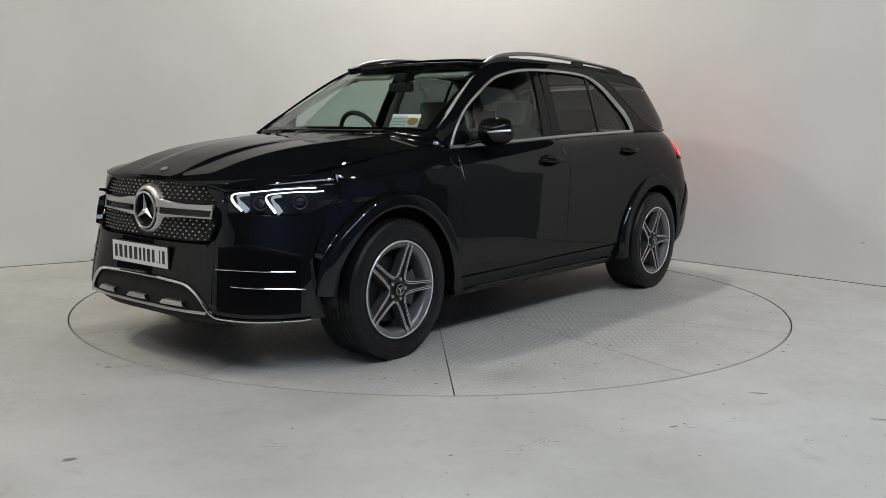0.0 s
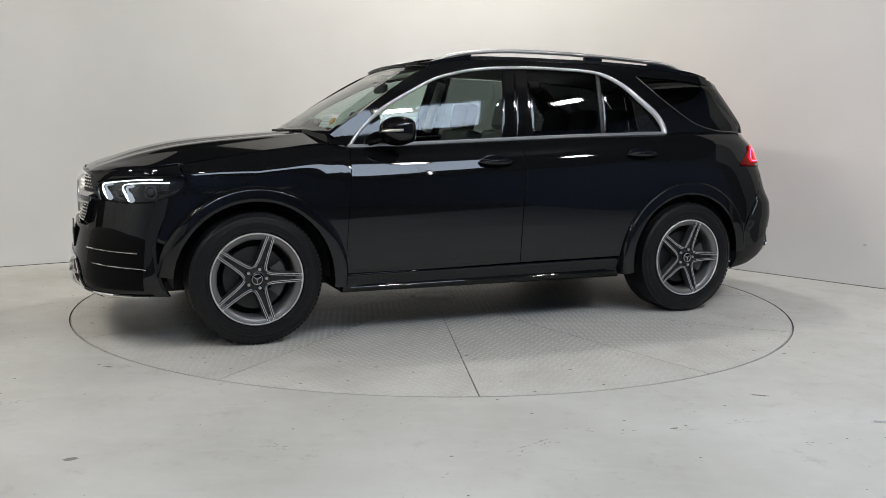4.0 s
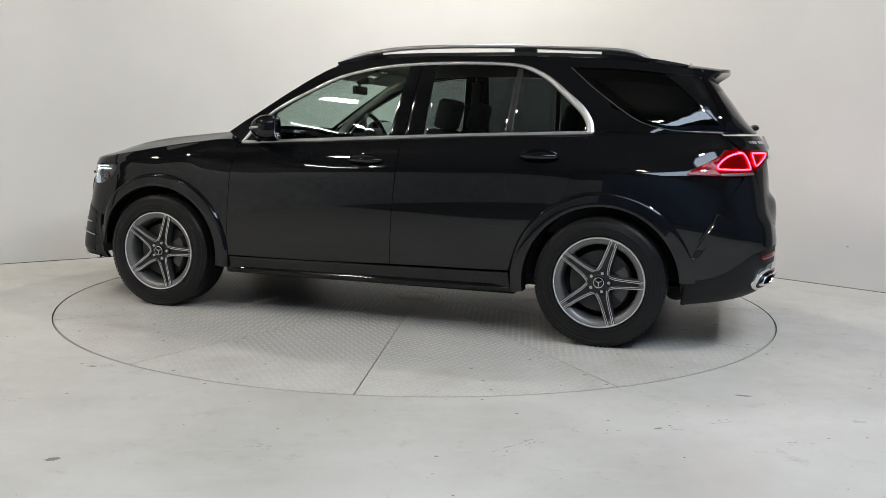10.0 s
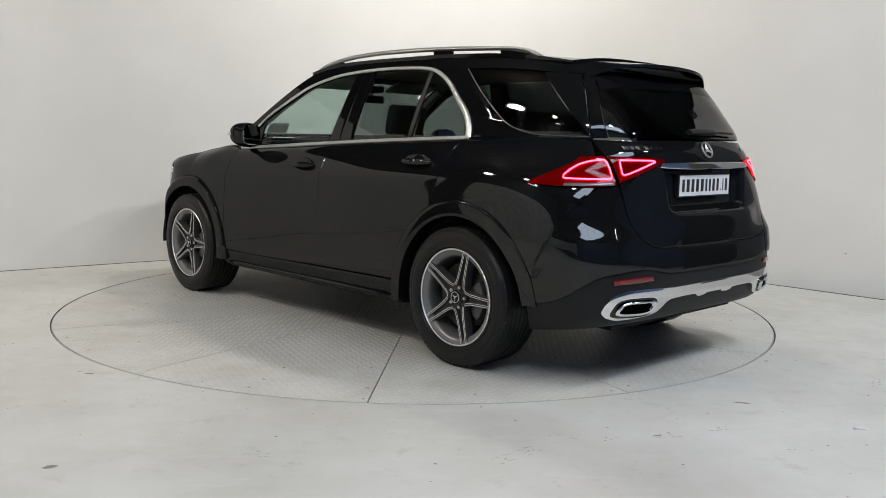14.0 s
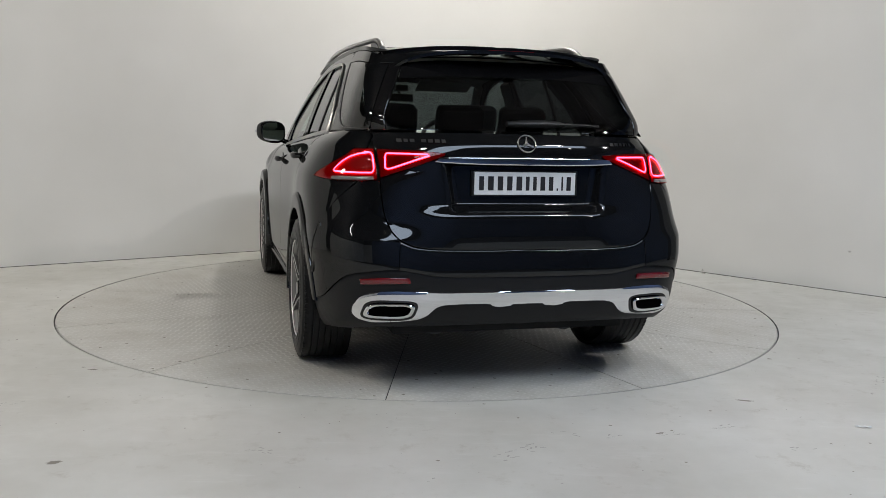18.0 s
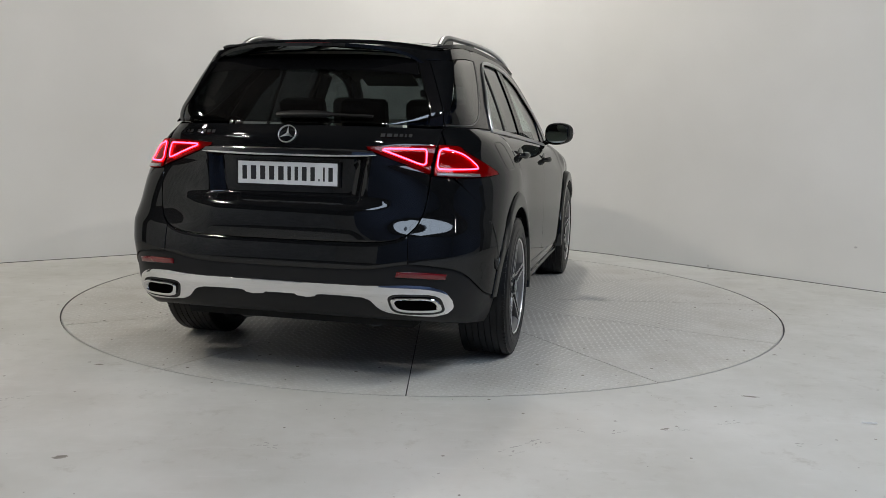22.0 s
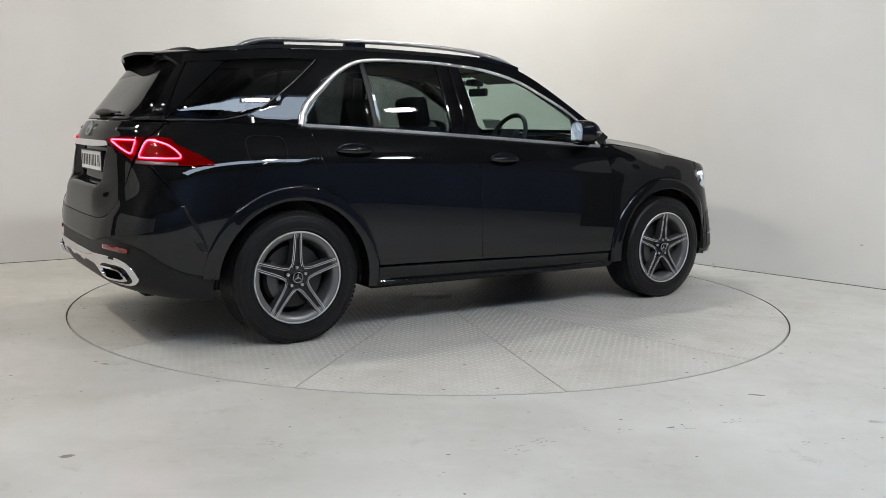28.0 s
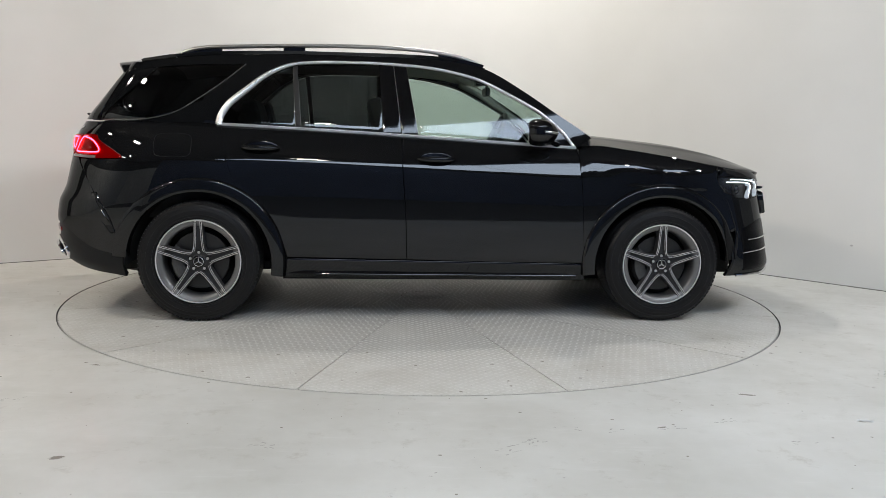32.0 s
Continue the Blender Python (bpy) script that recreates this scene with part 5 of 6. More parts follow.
# ---- the rear of the car ----
def rear():
    def gate_surf(q, z):
        p = wrap(q, z)
        k = smooth(0.425, 0.345, p.y + (1.10 - z) * 0.15) * smooth(0.868, 0.918, z) * smooth(1.120, 1.104, z)
        p.x += 0.046 * k
        # the shelf under the plate and the upright panel below it
        want = spline_table([(0.70, 2.468), (0.76, 2.469), (0.82, 2.466), (0.850, 2.461), (0.872, 2.452), (0.892, 2.438), (0.92, 2.424), (1.0, 2.420)])(z)
        f = smooth(0.60, 0.34, p.y) * smooth(0.96, 0.90, z)
        p.x += f * (x_rear(z) - want)
        return p

    gb = [(0.0, 0.708), (0.25, 0.709), (0.46, 0.714), (0.55, 0.726), (0.61, 0.752), (0.645, 0.79)]
    bm = bmesh.new()
    both(bm, B(*gb), B((0.0, 1.246), (0.3, 1.245), (0.5, 1.243), (0.60, 1.241), (0.66, 1.240), (0.695, 1.238)), None, B((0.645, 0.79), (0.673, 0.86), (0.686, 1.02), (0.692, 1.14), (0.695, 1.238)), nu=90, nv=84, gap=0.0, lip=0.015, surf=gate_surf)
    tg = P("tailgate", bm, BLACK_PAINT)
    # rear glass and its surround
    gl_b = [(0.0, 1.258), (0.3, 1.257), (0.5, 1.255), (0.64, 1.253)]
    gl_t = [(0.0, 1.600), (0.25, 1.598), (0.42, 1.590), (0.53, 1.572)]
    bm = bmesh.new()
    both(bm, B(*gl_b), B(*gl_t), nu=24, nv=16, gap=0.0, lip=0.003, round_off=0.001)
    P("rear_window", bm, REAR_GLASS, "dark tinted rear window", tg)
    bm = bmesh.new()
    both(bm, B((0.0, 1.520), (0.25, 1.518), (0.42, 1.512), (0.555, 1.498)), B((0.0, 1.602), (0.25, 1.600), (0.42, 1.592), (0.53, 1.575)), nu=20, nv=6, gap=0.0, lip=0.0, round_off=0.0, surf=inset(-0.0015))
    P("glass_border", bm, GLOSS_BLACK, "black printed glass border", tg)
    for s in (1, -1):
        bm = bmesh.new()
        skin(bm, B((0.642, 1.25), (0.70, 1.248)), [*B((0.532, 1.575), (0.585, 1.575))], None, None, s, 6, 14, 0.0, 0.003, 0.015)
        P("gate_pillar", bm, GLOSS_BLACK, "", tg)
        bm = bmesh.new()
        skin(bm, [*B((0.703, 1.249))] + X((-2.142, 1.250)), [*B((0.588, 1.577))] + X((-1.795, 1.590)), None, None, s, 6, 14, 0.0, 0.0, 0.015)
        P("rear_pillar", bm, BLACK_PAINT)
        # filler behind the spoiler end
        bm = bmesh.new()
        skin(bm, [*B((0.50, 1.575))] + X((-1.86, 1.586)), [*B((0.50, 1.63))] + X((-1.88, 1.63)), None, None, s, 6, 4, 0.0, 0.0, 0.0)
        P("rear_pillar", bm, BLACK_PAINT)
    # bumper in body colour, with a ledge round its corners
    def ledge(q, z):
        p = wrap(q, z)
        k = 0.35 * smooth(0.87, 0.74, z) * smooth(0.56, 0.72, p.y) * smooth(0.56, 0.66, z)
        return inset(-0.020 * k)(q, z)

    bm = bmesh.new()
    vt = [*B((0.0, 0.580), (0.25, 0.581), (0.44, 0.587), (0.55, 0.606), (0.65, 0.618), (0.73, 0.610)), *X((-2.33, 0.575), (-2.15, 0.455), (-1.96, 0.41))]
    both(bm, B((0.0, 0.580), (0.25, 0.581), (0.44, 0.587), (0.55, 0.606), (0.62, 0.617)), B((0.0, 0.704), (0.25, 0.705), (0.46, 0.710), (0.555, 0.722), (0.613, 0.748)), None, None, nu=24, nv=8, gap=0.0, lip=0.015)
    both(bm, [*B((0.62, 0.617), (0.68, 0.616), (0.73, 0.610)), *X((-2.33, 0.575), (-2.15, 0.455), (-1.96, 0.41))], [*B((0.613, 0.748), (0.65, 0.79), (0.677, 0.86), (0.692, 1.015), (0.72, 1.018), (0.765, 1.018))], None, [*X((-1.96, 0.41), (-1.985, 0.50), (-2.02, 0.60), (-2.13, 0.80)), *B((0.765, 1.018))], nu=30, nv=30, gap=0.0, lip=0.015, surf=ledge)
    P("rear_bumper", bm, BLACK_PAINT)
    # grey lower valance
    bm = bmesh.new()
    both(bm, [*B((0.0, 0.338), (0.3, 0.338), (0.55, 0.335), (0.70, 0.325), (0.78, 0.31)), *X((-2.06, 0.285), (-1.96, 0.27))], vt, None, X((-1.96, 0.27), (-1.972, 0.34), (-1.96, 0.41)), nu=40, nv=16, gap=0.0, lip=0.03, surf=inset(0.006))
    P("rear_valance", bm, VALANCE, "dark grey plastic lower valance")
    # bright diffuser trim with three notches
    bot = [(0.0, 0.452), (0.07, 0.452), (0.10, 0.438), (0.165, 0.438), (0.195, 0.454), (0.40, 0.452), (0.445, 0.44), (0.485, 0.40), (0.53, 0.380), (0.63, 0.368), (0.73, 0.362), (0.785, 0.376)]
    top = [(0.0, 0.512), (0.2, 0.512), (0.4, 0.512), (0.55, 0.518), (0.64, 0.519), (0.72, 0.512), (0.785, 0.486), (0.812, 0.445)]
    bm = bmesh.new()
    both(bm, B(*bot), B(*top), None, B((0.785, 0.376), (0.814, 0.405), (0.812, 0.445)), nu=64, nv=10, gap=0.0, lip=0.02, surf=inset(-0.006), sm=True)
    P("diffuser_trim", bm, CHROME, "chrome lower diffuser trim")
    for s in (1, -1):
        # exhaust outlet: bright collar standing proud round a dark opening
        def outline(ya, yb, za, zb, d, n=44):
            out = []
            for i in range(n):
                a = 2 * math.pi * i / n
                cx, cz = math.copysign(abs(math.cos(a)) ** 0.55, math.cos(a)), math.copysign(abs(math.sin(a)) ** 0.55, math.sin(a))
                y, z = (ya + yb) / 2 + (yb - ya) / 2 * cx - 0.012 * cz, (za + zb) / 2 + (zb - za) / 2 * cz
                p = inset(d)(q_at(y=y, z=z, rear=True), z)
                out.append(Vector((p.x, p.y * s, p.z)))
            return out

        def rings(bm, loops, cap=False):
            vs = [[bm.verts.new(p) for p in lp] for lp in loops]
            for a, b in zip(vs, vs[1:]):
                for i in range(len(a)):
                    k = (i + 1) % len(a)
                    bm.faces.new((a[i], a[k], b[k], b[i]))
            if cap:
                bm.faces.new(vs[-1])
            bmesh.ops.recalc_face_normals(bm, faces=bm.faces)

        bm = bmesh.new()
        rings(bm, [outline(0.533, 0.776, 0.374, 0.478, -0.004), outline(0.535, 0.774, 0.376, 0.476, -0.0095), outline(0.548, 0.761, 0.386, 0.466, -0.0095), outline(0.550, 0.759, 0.388, 0.464, -0.005)])
        P("exhaust_gap", bm, GLOSS_BLACK, "black gap round the outlet")
        bm = bmesh.new()
        rings(bm, [outline(0.549, 0.760, 0.387, 0.465, -0.006), outline(0.550, 0.759, 0.388, 0.464, -0.022), outline(0.555, 0.754, 0.392, 0.460, -0.026), outline(0.566, 0.743, 0.400, 0.452, -0.022), outline(0.572, 0.737, 0.404, 0.448, -0.010)])
        P("exhaust_collar", bm, CHROME, "chrome exhaust collar")
        # flat cap; the shade inside the outlet is put into its black
        bm = bmesh.new()
        rings(bm, [outline(0.570, 0.739, 0.402, 0.450, -0.012), outline(0.60, 0.70, 0.415, 0.437, -0.0085)], True)
        P("exhaust_hole", bm, VOID_BLACK, "dark exhaust opening")
        bm = bmesh.new()
        skin(bm, B((0.566, 0.556), (0.68, 0.552), (0.785, 0.545)), B((0.572, 0.580), (0.68, 0.580), (0.79, 0.570)), None, None, s, 12, 4, 0.0, 0.0, 0.006, 0.002, inset(-0.005))
        P("reflector", bm, RED_PLASTIC, "dark red bumper reflector")
        # upright slot behind the wheel arch
        bm = bmesh.new()
        skin(bm, X((-2.035, 0.556), (-2.005, 0.552)), X((-2.150, 0.800), (-2.118, 0.805)), X((-2.035, 0.556), (-2.105, 0.66), (-2.150, 0.800)), X((-2.005, 0.552), (-2.045, 0.66), (-2.118, 0.805)), s, 6, 14, 0.0, 0.0, 0.012, 0.003, inset(-0.003))
        vent = P("bumper_vent", bm, LINER, "black upright bumper vent")
        vl = X((-2.035, 0.556), (-2.075, 0.61), (-2.115, 0.69), (-2.150, 0.800), (-2.118, 0.805), (-2.075, 0.72), (-2.035, 0.64), (-2.005, 0.552), (-2.035, 0.556))
        vp = [inset(-0.002)(c.x, c.y) for c in (along(vl, i / 48, False) for i in range(48))]
        bm = bmesh.new()
        tube(bm, [(p.x, p.y * s, p.z) for p in vp], 0.004, 8, True)
        P("vent_frame", bm, BLACK_PAINT, "", vent)
        # tail lamp: outer unit on the wing, inner unit on the gate
        ob = X((-1.955, 1.022), (-2.05, 1.016), (-2.15, 1.013)) + B((0.765, 1.014), (0.70, 1.022))
        ot = X((-1.965, 1.038), (-2.06, 1.092), (-2.13, 1.135)) + B((0.785, 1.158), (0.73, 1.164), (0.702, 1.163))
        ib, it = B((0.686, 1.030), (0.60, 1.062), (0.50, 1.098), (0.40, 1.138)), B((0.690, 1.163), (0.60, 1.161), (0.50, 1.158), (0.392, 1.150))
        # note: wing lamp needs the wing cut back, so it stands proud of the skin
        for nm, lo, hi in (("tail_lamp", ob, ot), ("gate_lamp", ib, it)):
            bm = bmesh.new()
            skin(bm, lo, hi, None, None, s, 22, 8, 0.0, 0.0, 0.008, 0.002, inset(-0.010))
            lamp = P(nm, bm, RED_LENS, "red tail lamp with lit outline")
            bm = bmesh.new()
            skin(bm, lo, hi, None, None, s, 22, 8, 0.002, 0.0, 0.0, 0.0, inset(-0.003))
            P("lamp_back", bm, RED_FILL if nm == "tail_lamp" else RED_BACK, "", lamp)
            if nm == "tail_lamp":
                loop = B((0.714, 1.143), (0.74, 1.147)) + X((-2.235, 1.144), (-2.195, 1.137), (-2.16, 1.122), (-2.132, 1.098), (-2.110, 1.068), (-2.115, 1.052), (-2.17, 1.050), (-2.23, 1.050)) + B((0.76, 1.050), (0.716, 1.052), (0.708, 1.064), (0.707, 1.10), (0.708, 1.130))
            else:
                loop = B((0.648, 1.143), (0.56, 1.143), (0.475, 1.142), (0.470, 1.136), (0.56, 1.103), (0.625, 1.078), (0.650, 1.070), (0.660, 1.078), (0.659, 1.11), (0.656, 1.135))
            loop = loop + [loop[0]]
            pp = [inset(-0.0085)(c.x, c.y) for c in (along(loop, i / 60, False) for i in range(60))]
            bm = bmesh.new()
            tube(bm, [(p.x, p.y * s, p.z) for p in pp], 0.0042, 8, True)
            P("light_outline", bm, RED_GLOW, "glowing red light outline", lamp)
        bm = bmesh.new()
        skin(bm, X((-2.13, 1.017), (-2.18, 1.016)) + B((0.712, 1.022)), X((-2.13, 1.030), (-2.18, 1.032)) + B((0.712, 1.036)), None, None, s, 10, 3, 0.0, 0.0, 0.003, 0.001, inset(-0.012))
        P("reverse_lens", bm, LENS_GREY, "pale lens strip")
    # seam of the fuel flap, on the right wing only
    bm = bmesh.new()
    ring = []
    for i in range(40):
        a = 2 * math.pi * i / 40
        cx, cz = (math.copysign(abs(f) ** 0.45, f) for f in (math.cos(a), math.sin(a)))
        p = wrap(q_at(x=-1.655 + 0.115 * cx, z=1.105 + 0.072 * cz), 1.105 + 0.072 * cz)
        ring.append((p.x, -p.y - 0.0002, p.z))
    tube(bm, ring, 0.0010, 6, True)
    P("fuel_flap_seam", bm, PLASTIC)
    # bright strip over the plate, handle lamps, emblem, wiper, lettering
    bm = bmesh.new()
    both(bm, B((0.0, 1.100), (0.2, 1.100), (0.40, 1.106), (0.445, 1.110)), B((0.0, 1.136), (0.2, 1.136), (0.38, 1.134), (0.425, 1.131)), nu=20, nv=6, gap=0.0, lip=0.02, surf=inset(-0.012))
    P("gate_trim", bm, CHROME, "chrome tailgate strip", tg)
    bm = bmesh.new()
    emblem(bm, 0.046, 0.007, Matrix.Translation((-x_rear(1.199) - 0.004, 0, 1.199)) @ Matrix.Rotation(radians(-90), 4, "Z") @ Matrix.Rotation(radians(64), 4, "X"))
    P("rear_emblem", bm, SATIN, "chrome ring emblem", tg)
    bm = bmesh.new()
    box(bm, -2.388, -2.364, -0.266, 0.266, 0.952, 1.074, 0.006)
    pl = P("number_plate", bm, PLASTIC, "white number plate with dark lettering")
    bm = bmesh.new()
    box(bm, -2.3905, -2.389, -0.254, 0.254, 0.9595, 1.0665)
    P("plate_face", bm, PLATE_WHITE, "", pl)
    y = (sum(LETTERS) + 0.0155 * 11) / 2
    for i, w in enumerate(LETTERS):
        bm = bmesh.new()
        box(bm, -2.3918, -2.3900, y - w * 0.92, y - w * 0.08, 0.980, 1.046 if i != 9 else 0.991)
        P("lettering_bar", bm, INK, "", pl)
        y -= w + 0.0155
    for y0, wid in ((0.605, [0.022, 0.018, 0.020, -0.012, 0.022, 0.022, 0.022, 0.018]), (-0.45, [0.020, 0.022, 0.016, 0.014, 0.008, 0.014])):
        y = y0
        for w in wid:
            if w > 0:
                bm = bmesh.new()
                za, zb = 1.197, 1.212
                ps = [inset(-0.001)(q_at(y=abs(yy), z=zz, rear=True), zz) for yy, zz in ((y, za), (y - w, za), (y - w, zb), (y, zb))]
                ps = [Vector((p.x, math.copysign(p.y, y0), p.z)) for p in ps]
                lowv = [bm.verts.new(p) for p in ps]
                hi = [bm.verts.new(p + Vector((-0.004, 0, 0))) for p in ps]
                bm.faces.new(hi)
                for i in range(4):
                    bm.faces.new((lowv[i], lowv[(i + 1) % 4], hi[(i + 1) % 4], hi[i]))
                bmesh.ops.recalc_face_normals(bm, faces=bm.faces)
                P("badge_bar", bm, CHROME, "chrome badge bar", tg)
            y -= abs(w) + 0.0085
    bm = bmesh.new()
    pts = []
    for i in range(19):
        y = 0.08 - 0.48 * i / 18
        z = 1.290 + 0.005 * math.sin(i / 18 * 3)
        p = inset(-0.024)(q_at(y=abs(y), z=z, rear=True), z)
        pts.append((p.x, y, p.z))
    tube(bm, pts, [0.010 + 0.018 * math.sin(math.pi * min(1, (i + 1) / 12)) ** 0.6 if i < 11 else 0.009 for i in range(19)], 10, False, 0.75)
    P("rear_wiper", bm, PLASTIC, "", tg)


VOID_BLACK = Mat("void_black", (0.002, 0.002, 0.002), 1.0, 0.0, Specular_IOR_Level=0.0).m
RED_FILL = glow("tail_lamp_fill", (1.0, 0.008, 0.025), 0.10)
RED_BACK = glow("tail_lamp_back", (1.0, 0.008, 0.02), 0.06)
REAR_GLASS = glass("rear_glass", (0.085, 0.095, 0.10))
LENS_GREY = Mat("pale_lens", (0.13, 0.11, 0.11), 0.2, 0.0, Coat_Weight=1.0).m


# ---- inside and underneath ----
def soft_box(bm, cx, cy, cz, sx, sy, sz, r=0.04, m=None):
    box(bm, cx - sx / 2, cx + sx / 2, cy - sy / 2, cy + sy / 2, cz - sz / 2, cz + sz / 2, min(r, sx * 0.45, sy * 0.45, sz * 0.45), m)


def seat(x, y, rear=False):
    w = 0.50 if not rear else 0.46
    bm = bmesh.new()
    soft_box(bm, x, y, 0.62, 0.50, w, 0.16, 0.06)
    lean = pose(x - 0.20, y, 0.665 if not rear else 0.63, 0, -14, 0)
    soft_box(bm, 0, 0, 0.28, 0.13, w, 0.62, 0.05, lean)
    for s in (-1, 1):
        soft_box(bm, 0.05, s * (w / 2 - 0.04), 0.26, 0.11, 0.08, 0.46, 0.035, lean)
    mat = CABIN_BLACK if rear else SEAT_MAT
    st = P("seat", bm, mat, "black leather seat" if rear else "grey leather seat")
    bm = bmesh.new()
    soft_box(bm, 0.01, 0, 0.695, 0.11, 0.28, 0.20, 0.05, lean)
    P("headrest", bm, mat, "", st)
    bm = bmesh.new()
    for s in (-1, 1):
        box(bm, -0.006, 0.006, s * 0.07 - 0.006, s * 0.07 + 0.006, 0.55, 0.64, 0, lean)
    P("headrest_posts", bm, DARK_METAL, "", st)


def cabin():
    # floor pan, bulkheads and door inner sides
    bm = bmesh.new()
    box(bm, -2.25, 2.10, -0.60, 0.60, 0.275, 0.33)
    box(bm, -0.98, 0.98, -0.90, 0.90, 0.262, 0.30)
    P("floor_pan", bm, LINER)
    bm = bmesh.new()
    box(bm, 1.02, 2.22, -0.58, 0.58, 0.33, 0.93)
    P("engine_bay", bm, LINER)
    bm = bmesh.new()
    box(bm, -2.25, -1.98, -0.56, 0.56, 0.33, 0.70)
    box(bm, -2.28, -1.0, -0.545, 0.545, 0.60, 0.66)
    P("boot_floor", bm, LINER)
    for s in (1, -1):
        bm = bmesh.new()
        box(bm, -1.02, 0.98, s * 0.80 - 0.02, s * 0.80 + 0.02, 0.30, 1.115, 0.01)
        soft_box(bm, 0.35, s * 0.765, 0.90, 0.75, 0.06, 0.09, 0.025)
        soft_box(bm, -0.75, s * 0.765, 0.92, 0.65, 0.06, 0.09, 0.025)
        P("door_lining", bm, CABIN_BLACK)
        bm = bmesh.new()
        box(bm, -2.2, -1.02, s * 0.62 - 0.015, s * 0.62 + 0.015, 0.62, 1.24, 0.01)
        P("boot_lining", bm, CABIN_BLACK)
        # light pillar trims
        bm = bmesh.new()
        a = [(x, side_y(x, z) - 0.05, z) for x, z in ((0.93, 1.19), (0.80, 1.315), (0.64, 1.42), (0.45, 1.535), (0.30, 1.60))]
        tube(bm, [(x, y * s, z) for x, y, z in a], 0.032, 8)
        P("pillar_trim", bm, CABIN_GREY, "cream pillar trim")
        bm = bmesh.new()
        tube(bm, [(x, (side_y(x, z) - 0.055) * s, z) for x, z in ((-0.222, 1.225), (-0.25, 1.40), (-0.285, 1.60))], 0.035, 8)
        P("pillar_trim", bm, CABIN_GREY, "cream pillar trim")
        bm = bmesh.new()
        tube(bm, [(x, (side_y(x, z) - 0.06) * s, z) for x, z in ((-1.45, 1.27), (-1.32, 1.45), (-1.16, 1.58))], 0.045, 8)
        P("pillar_trim", bm, CABIN_BLACK, "dark pillar trim")
    # headlining
    bm = bmesh.new()
    cols = []
    for i in range(15):
        x = 0.30 - 2.15 * i / 14
        xe = max(-1.95, x)
        ye = side_y(xe, roof_z(xe)) - 0.03
        cols.append([bm.verts.new((x, ye * k / 4, roof_z(xe) - 0.025 + 0.035 * (1 - abs(k / 4) ** 2.6) - (0.03 if abs(k) == 4 else 0))) for k in range(-4, 5)])
    for a, b in zip(cols, cols[1:]):
        for j in range(8):
            bm.faces.new((a[j], a[j + 1], b[j + 1], b[j]))
    P("headlining", bm, CABIN_GREY, "pale fabric headlining")
    # dashboard with two-screen panel
    bm = bmesh.new()
    n = 16
    prof = [(0.98, 1.12), (0.86, 1.135), (0.72, 1.12), (0.62, 1.08), (0.60, 1.02), (0.66, 0.88), (0.72, 0.70), (0.95, 0.66)]
    rows = []
    for i in range(n + 1):
        y = -0.79 + 1.58 * i / n
        rows.append([bm.verts.new((x + 0.03 * (1 - (y / 0.79) ** 2), y, z)) for x, z in prof])
    for a, b in zip(rows, rows[1:]):
        for j in range(len(prof)):
            k = (j + 1) % len(prof)
            bm.faces.new((a[j], a[k], b[k], b[j]))
    bm.faces.new(rows[0]), bm.faces.new(rows[-1][::-1])
    bmesh.ops.recalc_face_normals(bm, faces=bm.faces)
    P("dashboard", bm, CABIN_BLACK)
    bm = bmesh.new()
    soft_box(bm, 0.60, -0.18, 1.135, 0.02, 0.66, 0.13, 0.008)
    P("display_panel", bm, GLOSS_BLACK)
    bm = bmesh.new()
    soft_box(bm, 0.10, 0, 0.70, 1.1, 0.22, 0.36, 0.04)
    P("centre_console", bm, CABIN_BLACK)
    # steering wheel, on the right-hand side of the car
    bm = bmesh.new()
    m = pose(0.44, -0.37, 1.175, 0, -66, 0)
    ring = [m @ Vector((0.185 * math.cos(2 * math.pi * i / 40), 0.185 * math.sin(2 * math.pi * i / 40), 0)) for i in range(40)]
    tube(bm, ring, 0.017, 8, True)
    soft_box(bm, 0, 0, 0, 0.14, 0.17, 0.05, 0.02, m)
    box(bm, -0.02, 0.02, -0.18, 0.18, -0.012, 0.012, 0.005, m)
    box(bm, -0.18, 0.0, -0.03, 0.03, -0.012, 0.012, 0.005, m)
    P("steering_wheel", bm, CABIN_BLACK, "black steering wheel")
    bm = bmesh.new()
    tube(bm, [(0.46, -0.37, 1.15), (0.68, -0.37, 1.03)], 0.035, 10)
    P("steering_column", bm, CABIN_BLACK)
    for x, y, r in ((-0.02, 0.37, False), (-0.02, -0.37, False), (-0.86, 0.40, True), (-0.86, -0.40, True), (-0.88, 0.0, True)):
        seat(x, y, r)
    # inner mirror, sensor box, sun visors
    bm = bmesh.new()
    soft_box(bm, 0.43, 0, 1.515, 0.035, 0.21, 0.06, 0.02)
    im = P("inner_mirror", bm, CABIN_BLACK)
    bm = bmesh.new()
    tube(bm, [(0.435, 0, 1.53), (0.43, 0, 1.58)], 0.012, 8)
    soft_box(bm, 0.395, 0, 1.585, 0.10, 0.10, 0.05, 0.02, None)
    P("sensor_box", bm, CABIN_BLACK, "", im)
    for s in (1, -1):
        bm = bmesh.new()
        soft_box(bm, 0, 0, 0, 0.19, 0.42, 0.022, 0.01, pose(0.34, 0.33 * s, 1.61, 0, 20, 0))
        P("sun_visor", bm, CABIN_GREY, "pale sun visor")
    # paper label behind the screen
    bm = bmesh.new()
    m = pose(0.945, 0.50, 1.285, 0, 57, 10)
    box(bm, -0.045, 0.045, -0.10, 0.10, -0.001, 0.001, 0, m)
    lb = P("screen_label", bm, PAPER, "white paper label with an orange mark")
    bm = bmesh.new()
